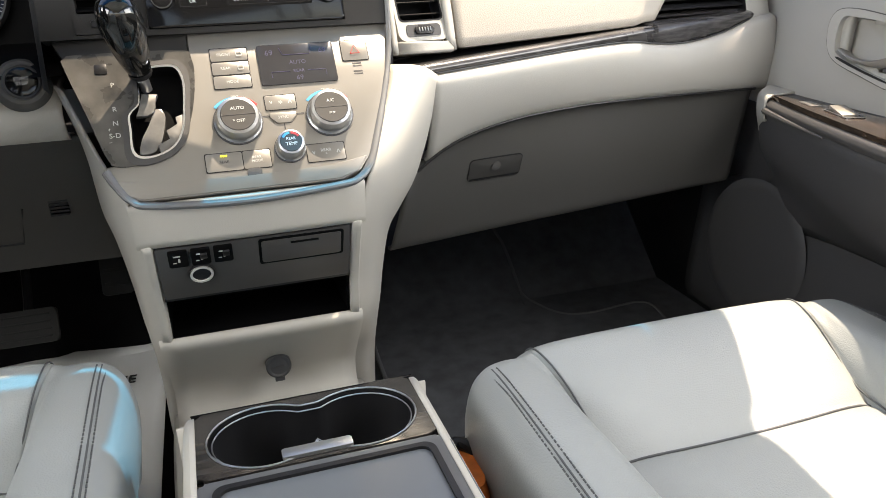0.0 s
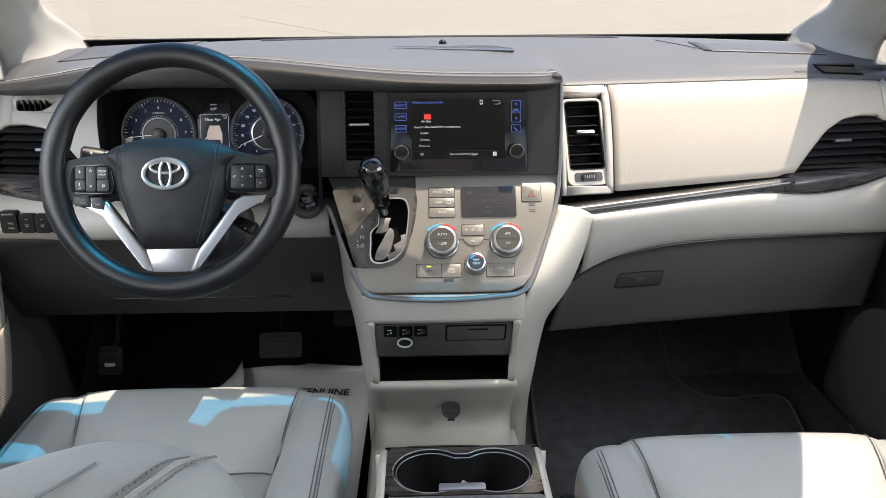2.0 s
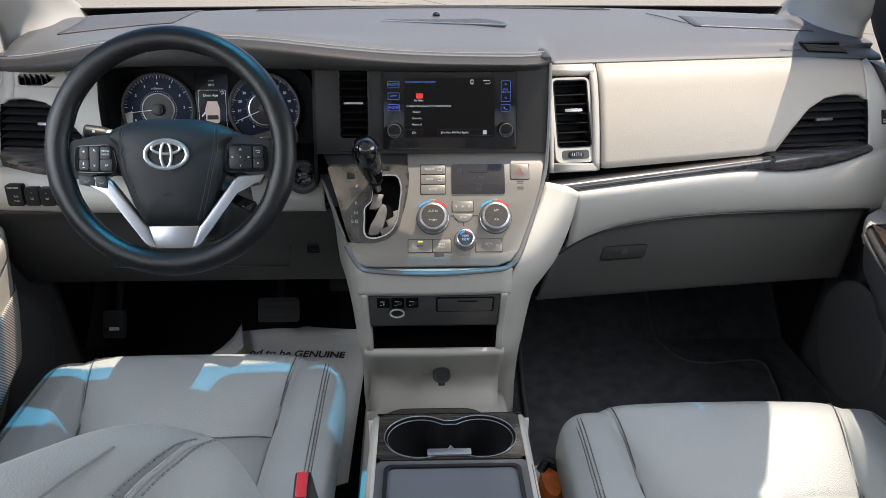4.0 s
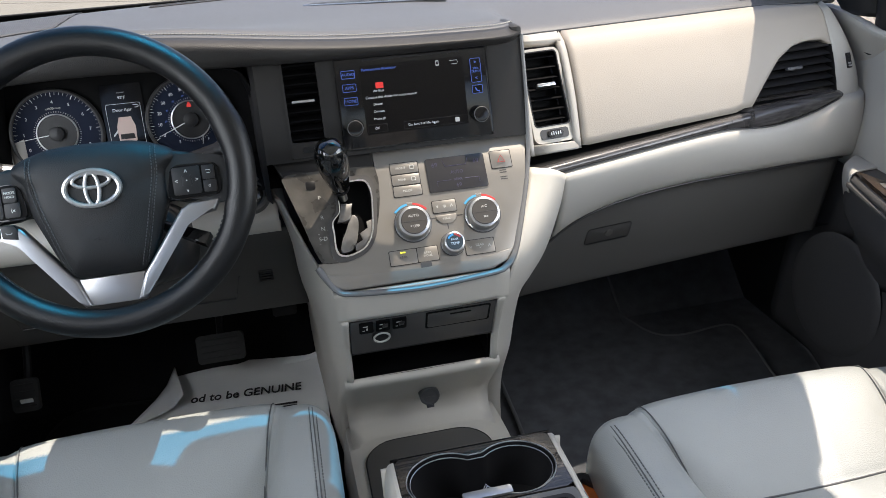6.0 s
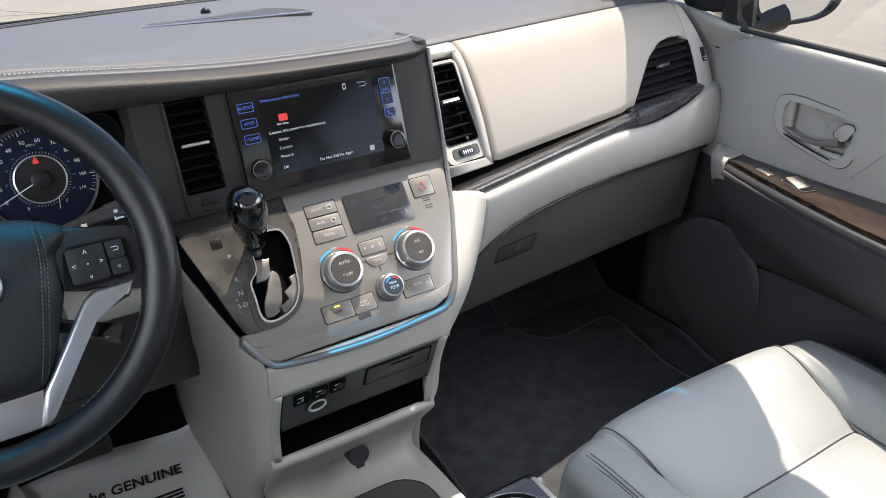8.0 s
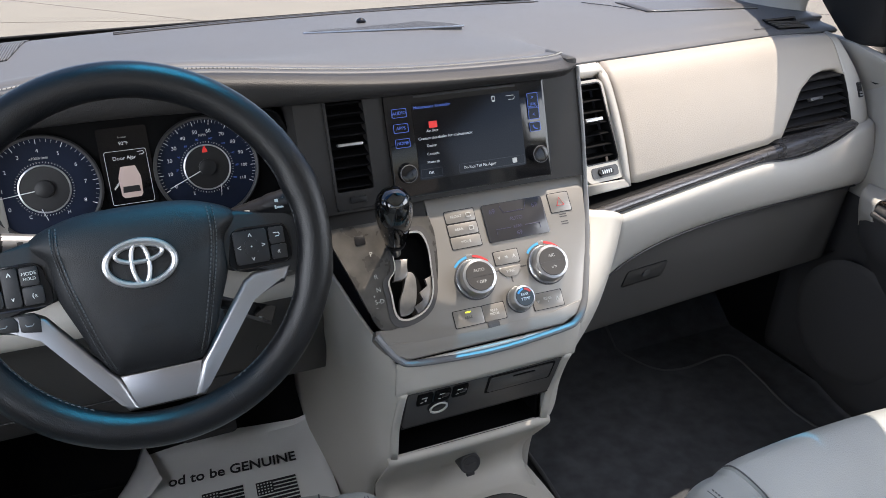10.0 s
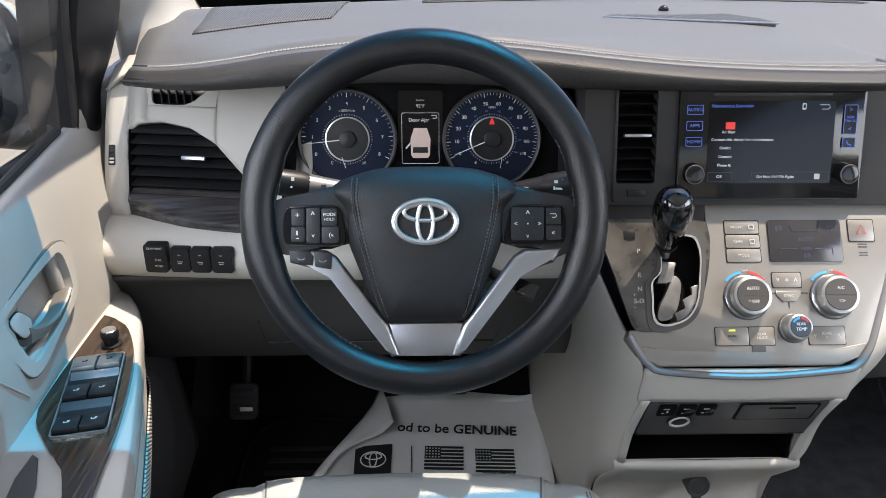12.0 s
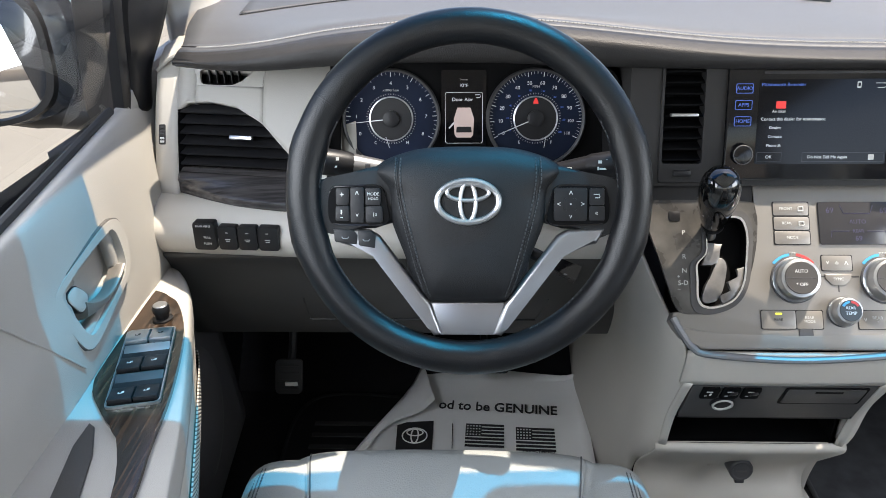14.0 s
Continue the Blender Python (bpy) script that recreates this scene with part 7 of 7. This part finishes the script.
    bz = part("handle_bezel", ring(ro_, ri, H, -0.012, 0.0015), DOORUP, d, "pale handle surround")
    part("bezel_gap", ring(ro2, ro_, H, -0.012, 0.0004), LOWER, bz)
    deep = [[H @ Vector((x * k, y * k, z)) for x, y in ri] for k, z in ((1.0, 0.001), (0.98, -0.012), (0.93, -0.026), (0.5, -0.030), (0.02, -0.031))]
    part("bowl", grid(deep, True), DOORUP, bz)
    # lever: a thin blade that sweeps from the front of the bowl into a broad foot behind
    blade = [(0.897, 0.591, 0.0015), (0.880, 0.584, 0.003), (0.858, 0.579, 0.0055), (0.832, 0.580, 0.008), (0.808, 0.588, 0.012), (0.795, 0.596, 0.017)]
    rows = []
    for y, z, h in blade:
        top_, low_ = Vector((f * (y - cy), z - 0.600, 0)), Vector((f * (y - cy - 0.004), z - 0.600 - h, 0))
        rows.append([H @ (top_ + Vector((0, -0.001, -0.014))), H @ (top_ + Vector((0, 0.001, -0.002))), H @ (top_ + Vector((0, 0, 0.003))), H @ (top_ + Vector((0, -0.002, 0.004))), H @ (low_ + Vector((0, 0, 0.001))), H @ (low_ + Vector((0, -0.001, -0.016)))])
    part("lever", loft(rows, 24, 18, close=True, caps=True), SILVER, bz, "satin pull lever")
    tab_ = outline(((0.784, 0.6195), (0.790, 0.6185), (0.7965, 0.6125), (0.8035, 0.6035), (0.804, 0.598), (0.800, 0.5935), (0.791, 0.5900), (0.785, 0.590), (0.780, 0.594), (0.7745, 0.603), (0.7705, 0.611), (0.773, 0.6175)), 40)
    part("lock_tab", plate(tab_, H, -0.004, 0.0025, 0.0006), DOORUP, bz)
    part("tab_gap", plate([(x * 1.0 + (x - f * (0.786 - cy)) * 0.10, y + (y - 0.005) * 0.10) for x, y in tab_], H, -0.006, 0.0012), BLACK, bz)
    slot_ = outline(((0.895, 0.579), (0.85, 0.567), (0.805, 0.5565), (0.803, 0.5535), (0.85, 0.5635), (0.893, 0.575)), 24)
    if s > 0:
        part("finger_slot", plate(slot_, H, 0.0, 0.0022), BLACK, bz)
    # front window: belt seal and glass
    part("belt_seal", tube([(X(0.908 - 0.10 * max(0, min(0.5, 1.08 - y))), y, 0.737 - 0.045 * max(0, min(0.5, 1.08 - y))) for y in (-0.02, 0.3, 0.58, 0.8, 1.0, 1.06)], 0.006, 8), RUBBER, d)
    g = part("window", grid([[(X(0.875), -0.02, 0.70), (X(0.92), 1.08, 0.72)], [(X(0.85), -0.02, 0.9), (X(0.875), 1.07, 0.9)], [(X(0.74), -0.05, 1.2), (X(0.80), 0.90, 1.15)]]), SIDEGLASS, d, "clear side glass")
    part("window_rail", tube([(X(0.735), -0.05, 1.2), (X(0.735), 0.45, 1.195), (X(0.752), 0.80, 1.175), (X(0.825), 1.0, 1.09), (X(0.865), 1.12, 0.94)], 0.014, 8, n=30), BLACK, d, "black window frame")
    # speaker grille and its rim
    SP = frame_at((X(0.848), 1.04, 0.22), (0, -1 if s > 0 else 1, 0), (0.05 * s, 0, 1))
    part("speaker_grille", lathe([(0.130, -0.018), (0.124, -0.0145), (0.112, -0.0135), (0.10, -0.0133), (0.0, -0.013)], SP, 48), DOORLOW, d, "dark speaker grille")
    # map pocket ledge
    part("map_pocket", loft([[(X(0.865), y, 0.16), (X(0.80), y, 0.17), (X(0.79), y, 0.15), (X(0.81), y, 0.04), (X(0.86), y, 0.03)] for y in (-0.02, 0.3, 0.6, 0.75, 0.82)], 12, 14), BLACK, d)
    return wd, zt


wood_r, zt = door(1, "pale grey passenger's door with a wood-look armrest panel")
wood_l, zt = door(-1, "pale grey driver's door with window switches")
# passenger's window switch
m = frame_at((0.822, 0.824, zt + 0.0085), (0.30, 0.95, 0), (-0.95, 0.30, 0))
sw = part("switch_frame", plate(rounded(-0.034, 0.030, -0.015, 0.015, 0.003), m, -0.002, 0.001), GLOSS, wood_r)
part("switch_edge", ring(rounded(-0.034, 0.030, -0.015, 0.015, 0.003), rounded(-0.0325, 0.0285, -0.0135, 0.0135, 0.002), m, 0.0, 0.0018), SATIN, sw)
part("window_switch", box(m @ pose(0.002, 0, 0.002, 0, -10, 0), -0.02, 0.02, -0.012, 0.012, -0.001, 0.004, 0.002), SILVER, sw, "silver rocker")
m2 = frame_at((0.834, 0.900, zt + 0.0085), (0.30, 0.95, 0), (-0.95, 0.30, 0))
part("lock_switch", plate(rounded(-0.020, 0.020, -0.009, 0.009, 0.003), m2, -0.001, 0.001, 0.0006), GATEGREY, wood_r, "grey lock switch")
# driver's switches
DS = frame_at((-0.7830, 0.795, zt + 0.0085), (0.975, 0.224, 0), (-0.224, 0.975, 0))
fr = part("switch_frame", plate(rounded(-0.0275, 0.0275, -0.0755, 0.0755, 0.005), DS, -0.002, 0.0015, 0.001), BLACK, wood_l)
part("frame_edge", ring(rounded(-0.0290, 0.0290, -0.0770, 0.0770, 0.006), rounded(-0.0272, 0.0272, -0.0752, 0.0752, 0.005), DS, -0.001, 0.0035), SATIN, fr)
for y0, y1, mt in ((0.043, 0.073, SATIN), (-0.016, 0.014, BLACK), (-0.073, -0.045, BLACK)):
    part("scoop", box(DS @ pose(0, y0 - 0.012, 0.000, 14, 0, 0), -0.0262, 0.0262, -0.012, 0.011, -0.002, 0.0022, 0.001), DARK if y0 < 0 else SATIN, fr) if y0 > -0.05 else None
    for xa, xb in ((-0.0262, -0.0006), (0.0006, 0.0262)):
        at = DS @ pose(0, (y0 + y1) / 2, 0.0035, -9, 0, 0)
        b = part("switch", box(at, xa, xb, -(y1 - y0) / 2, (y1 - y0) / 2, -0.003, 0.004, 0.0018), mt, fr)
        xm, ink = (xa + xb) / 2, MARK if mt is BLACK else INK
        part("mark", joined(box(at, xm - 0.0030, xm + 0.0020, -0.0022, -0.0008, 0.0039, 0.0043), box(at, xm + 0.0004, xm + 0.0030, -0.0010, 0.0026, 0.0039, 0.0043), box(at, xm - 0.0030, xm - 0.0022, -0.0010, 0.0012, 0.0039, 0.0043)), ink, b)
m = pose(-0.797, 0.897, zt + 0.0085)
kb = part("mirror_knob", lathe([(0.0125, 0.0), (0.0125, 0.002), (0.0085, 0.003), (0.0085, 0.008), (0.0105, 0.011), (0.0108, 0.018), (0.0095, 0.0205), (0.0, 0.0212)], m, 28), BLACK, wood_l, "black mirror knob")
part("knob_cap", lathe([(0.0088, 0.0200), (0.0090, 0.0212), (0.0080, 0.0220), (0.0, 0.0222)], m, 24), SATIN, kb)

# ---- outside mirrors ----
def squarish(n):
    """Points of a rounded outline between an ellipse and a box."""
    out = []
    for j in range(n):
        c, v = math.cos(2 * math.pi * j / n), math.sin(2 * math.pi * j / n)
        out.append((math.copysign(abs(c) ** 0.62, c), math.copysign(abs(v) ** 0.62, v)))
    return out


def mirror(s, shift, tilt, ahead=0.0):
    def X(x):
        return C0 + s * (x + shift)
    o = thing("door_mirror", "dark grey door mirror outside the front window", "wing mirror", (X(1.08), 1.06 + ahead, 0.68), "door mirrors")
    rows = [[(X(1.13 + (w + (k if c < 0 else 0.0)) * c), y + ahead, 0.81 + h * v) for c, v in squarish(36)] for y, w, h, k in ((1.085, 0.124, 0.092, 0.0), (1.095, 0.132, 0.104, 0.010), (1.12, 0.134, 0.108, 0.030), (1.16, 0.124, 0.098, 0.034), (1.20, 0.098, 0.072, 0.025), (1.235, 0.05, 0.03, 0.01))]
    part("housing", grid(rows, True, True), BODY, o)
    rows = [[(X(1.13 + w * c), y + ahead - tilt * w * c, 0.81 + w * 0.74 * v) for c, v in squarish(40)] for y, w in ((1.105, 0.130), (1.060, 0.134), (1.050, 0.131), (1.050, 0.122), (1.068, 0.117))]
    part("bezel", grid(rows, True), BLACK, o, "black rim round the mirror glass")
    rows = [[(X(1.13 + w * c), y + ahead - tilt * w * c + 0.05 * w * v, 0.81 + w * 0.74 * v) for c, v in squarish(40)] for y, w in ((1.068, 0.122), (1.064, 0.120))]
    part("mirror_glass", grid(rows, True, 'end'), MIRROR, o, "mirror glass")
    part("foot", tube([(X(0.93), 1.13, 0.715), (X(1.0), 1.13, 0.715), (X(1.10), 1.12, 0.73)], [0.028, 0.026, 0.03], 12, n=10), BLACK, o)


mirror(1, -0.005, 0.10, 0.045)
mirror(-1, -0.017, 0.25)

# rail fence along the lot behind the van
FENCEWOOD = material("weathered_fence_wood", (0.30, 0.25, 0.20), 0.85, vary=0.3, scale=3, bump=0.4, grain=60)
fence = thing("rail_fence", "weathered wooden rail fence along the parking lot", "fence", (-4.0, -9.0, -0.46))
for i in range(9):
    x = -14.0 + 2.4 * i
    part("post", box(Matrix(), x - 0.06, x + 0.06, -9.06, -8.94, -0.5, 1.0, 0.012), FENCEWOOD, fence)
    for z in (0.0, 0.4, 0.8):
        part("rail", box(Matrix(), x, x + 2.4, -8.94, -8.90, z - 0.07, z + 0.07, 0.008), FENCEWOOD, fence)

# ---- floor coverings ----
mat_out = [(0.25, 1.50), (0.30, 1.585), (0.56, 1.575), (0.60, 1.40), (0.635, 1.31), (0.70, 1.285), (0.83, 1.29), (0.825, 1.18), (0.80, 1.05), (0.78, 0.72), (0.24, 0.72), (0.215, 1.10)]
pmat = thing("floor_mat", "black carpet floor mat in the passenger's footwell", "floor mat", (0.5, 1.1, 0.0), "floor mats")
fine = [tuple(p)[:2] for p in smooth([(x, y, 0) for x, y in mat_out], 72, True)]


def lie(x, y, up=0.0):
    """Height of the floor with the toe board's slope."""
    return up + (0.0 if y < 1.42 else (y - 1.42) * 0.9)


def carpet(fine, name, parent, mat=CARPET, high=0.012):
    cx, cy = sum(p[0] for p in fine) / len(fine), sum(p[1] for p in fine) / len(fine)
    rows = [[Vector((cx + (x - cx) * f, cy + (y - cy) * f, lie(0, cy + (y - cy) * f, h))) for x, y in fine] for f, h in ((1.0, 0.001), (1.0, high * 0.75), (0.99, high), (0.8, high), (0.6, high), (0.4, high), (0.2, high), (0.01, high))]
    part(name, grid(rows, True), mat, parent)
    part("binding", tube([Vector((x, y, lie(x, y, high * 0.8))) for x, y in fine], 0.0045, 8, True), material("grey_binding", (0.075, 0.078, 0.082), 0.8) if mat is CARPET else mat, parent, "edge binding")


carpet(fine, "carpet", pmat)
dmat = thing("floor_mat", "black ribbed floor mat under the pedals", "floor mat", (-0.45, 1.1, 0.0), "floor mats")
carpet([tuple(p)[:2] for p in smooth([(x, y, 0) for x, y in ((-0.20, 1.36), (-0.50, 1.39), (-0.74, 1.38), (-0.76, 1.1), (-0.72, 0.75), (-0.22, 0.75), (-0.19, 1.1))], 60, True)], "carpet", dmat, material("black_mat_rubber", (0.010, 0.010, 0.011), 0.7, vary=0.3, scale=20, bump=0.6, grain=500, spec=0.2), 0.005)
for k in range(9):
    part("rib", box(Matrix(), -0.72, -0.25, 1.02 + 0.035 * k, 1.032 + 0.035 * k, 0.004, 0.0075, 0.001, 1), RUBBER, dmat)

# ---- paper mat ----
paper = thing("paper_mat", "white printed paper mat with a folded corner", "paper mat", (-0.38, 1.25, 0.015))


def pz(x, y):
    return 0.011 + 0.0025 * math.sin(x * 22 + 1) * math.sin(y * 17) + lie(x, y) * 0.6 + (0.018 * max(0, (x + 0.21) / 0.05) ** 2 if x > -0.21 else 0.0)


rows = []
for i in range(25):
    y = 0.86 + (1.462 - 0.86) * i / 24
    xl = -0.655 if y < 1.15 else -0.655 + (y - 1.15) / (1.462 - 1.15) * (0.655 - 0.505)
    xr = -0.164 - 0.012 * (1.445 - y)
    rows.append([Vector((xl + (xr - xl) * j / 24, y - (0.03 * max(0, (j - 10) / 14) if i == 24 else 0), pz(xl + (xr - xl) * j / 24, y))) for j in range(25)])
solid("sheet", grid(rows), PAPER, paper, 0.0006)
rows = []
for a in range(9):
    f = a / 8
    p, q = Vector((-0.507 - 0.143 * f, 1.466 - 0.308 * f, 0)), Vector((-0.474 - 0.134 * f - 0.02 * math.sin(math.pi * f), 1.330 - 0.145 * f + 0.026 * math.sin(math.pi * f), 0))
    rows.append([Vector((p.lerp(q, g / 6).x, p.lerp(q, g / 6).y, pz(p.x, p.y) + 0.012 * math.sin(math.pi * min(1, g / 6 + 0.15)) + 0.002 + 0.014 * (g / 6))) for g in range(7)])
solid("folded_corner", grid(rows), PAPER, paper, 0.0006, "paper corner folded over")
PM = lambda x, y, t=-1.5: pose(x, y, pz(x, y) + 0.0045, 2, 0, t)
words("od to be GENUINE", 0.0385, PM(-0.221, 1.341, -4.5) @ Matrix.Diagonal((0.80, 1.0, 1.0, 1.0)), INK, paper, "printed_text", "RIGHT", 0.0006, 0.0003)
lg = part("printed_logo", plate([(-0.547, 1.218), (-0.476, 1.220), (-0.476, 1.306), (-0.530, 1.301), (-0.549, 1.291)], pose(0, 0, 0.0145), 0.0, 0.001), INK, paper, "black printed square with a white oval")
for a, b, dy in ((0.0245, 0.0185, 0), (0.007, 0.018, 0), (0.016, 0.008, 0.009)):
    part("oval", tube([(-0.512 + a * math.cos(2 * math.pi * i / 32), 1.260 + dy + b * 1.2 * math.sin(2 * math.pi * i / 32), 0.0157) for i in range(32)], 0.0014, 6, True), PAPER, lg)
part("print_rule", box(Matrix(), -0.4380, -0.4364, 1.226, 1.299, 0.0135, 0.0147), INK, paper)
for x, y in ((-0.410, 1.299), (-0.310, 1.289)):
    fl = part("printed_flag", box(pose(x, y, 0.0140, 0, 0, -2.5), 0, 0.032, -0.0365, 0.0, 0.0, 0.0012), INK, paper, "printed black and white flag")
    for k in range(7):
        part("stripe", box(pose(x, y, 0.0140, 0, 0, -2.5), 0.032 if k < 4 else 0.0, 0.077, -0.0055 - 0.0103 * k, -0.0103 * k, 0.0, 0.0010), INK, fl)
    for i in range(5):
        for j in range(4):
            part("star", box(pose(x, y, 0.0140, 0, 0, -2.5), 0.0025 + 0.006 * i, 0.0055 + 0.006 * i, -0.0085 - 0.0085 * j, -0.0055 - 0.0085 * j, 0.001, 0.0018), PAPER, fl)
words("PARALYMPICS", 0.0100, PM(-0.270, 1.2145, -2), INK, paper, "printed_text", "CENTER", 0.0002)

# ---- pedals and footwell ----
def pedal(x, y, z, w, h, label):
    p = thing("pedal", label, "pedal", (x, y, z - h), "pedals")
    m = frame_at((x, y, z), (1, 0, 0), (0, 0.45, 0.9))
    part("pad", plate(rounded(-w / 2, w / 2, -h / 2, h / 2, 0.008), m, -0.006, 0.008, 0.003), RUBBER, p)
    for k in range(4):
        part("rib", box(m, -w * 0.4, w * 0.4, -h * 0.36 + h * 0.22 * k, -h * 0.30 + h * 0.22 * k, 0.007, 0.0105, 0.001, 1), RUBBER, p)
    part("arm", tube([m @ Vector((0, 0, -0.005)), m @ Vector((0, 0.06, -0.03)), m @ Vector((0, 0.2, -0.04))], 0.008, 8, n=8), BLACK, p)


pedal(-0.375, 1.33, 0.155, 0.10, 0.06, "black rubber brake pedal")
pedal(-0.235, 1.47, 0.20, 0.055, 0.12, "black rubber accelerator pedal")
pedal(-0.745, 1.25, 0.165, 0.05, 0.065, "black parking brake pedal")
tag_ = thing("paper_tag", "small pale tag hanging under the dash", "tag", (-0.735, 1.22, 0.17))
part("tag", box(Matrix(), -0.745, -0.722, 1.215, 1.218, 0.168, 0.176, 0.0008), MARK, tag_)
bag = thing("orange_pouch", "orange mesh pouch on the floor beside the seat", "pouch", (0.192, 0.68, 0.0))
part("pouch", loft([[(0.192 + w * math.cos(t), 0.66 + d_ * math.sin(t), z) for t in (2 * math.pi * j / 12 for j in range(12))] for z, w, d_ in ((0.0, 0.018, 0.05), (0.06, 0.024, 0.06), (0.15, 0.022, 0.055), (0.195, 0.015, 0.04))], 14, 24, close=True, caps=True), ORANGE, bag)
part("closure", tube([(0.176, 0.68, 0.196), (0.192, 0.695, 0.202), (0.210, 0.68, 0.196)], 0.008, 8, n=10), BLACK, bag, "black closure")


# ---- rear-view mirror ----
# unseen; its place is worked back from the shade on the driver's seat
rvm = thing("rear_view_mirror", "black rear-view mirror hanging from the windscreen", "rear-view mirror", (0.02, 0.96, 1.16))
MV = pose(0.018, 0.975, 1.112, 82, 0, -8)
part("shell", plate(rounded(-0.122, 0.122, -0.034, 0.034, 0.03), MV, -0.034, 0.004, 0.006, 3), BLACK, rvm)
part("glass", plate(rounded(-0.114, 0.114, -0.028, 0.028, 0.026), MV, 0.003, 0.0048), MIRROR, rvm, "mirror glass")
part("stem", tube([(0.018, 0.992, 1.125), (0.018, 0.985, 1.15), (0.018, 0.955, 1.18)], 0.012, 10, n=8), BLACK, rvm)
# unseen cover, added and sized to block sun from the driver's seat
part("mount_shade_cover", plate(rounded(-0.115, 0.10, 0.83, 0.985, 0.03), pose(0, 0, 1.382, -12, 0, 0), -0.015, 0.02, 0.008, 3), DARK, rvm, "unseen cover at the mirror's foot, added to shade the driver's seat")

# unseen visors, added and cut to shape the sun's edge on the seats
for x0, x1, y1 in ((-0.36, -0.075, 0.842), (0.125, 0.708, 0.862)):
    vs = thing("shade_visor", "unseen pale visor under the roof, added to shade the seat", "sun visor", ((x0 + x1) / 2, 0.75, 1.21), "sun visors")
    part("pad", plate(rounded(x0, x1, 0.68, y1, 0.03), pose(0, 0, 1.212, -2, 0, 0), -0.009, 0.009, 0.006, 3), HEADLINER, vs)
    part("hinge", tube([(x0 + 0.02, y1 - 0.02, 1.185), (x1 - 0.02, y1 - 0.02, 1.185)], 0.005, 8), PILLAR, vs)
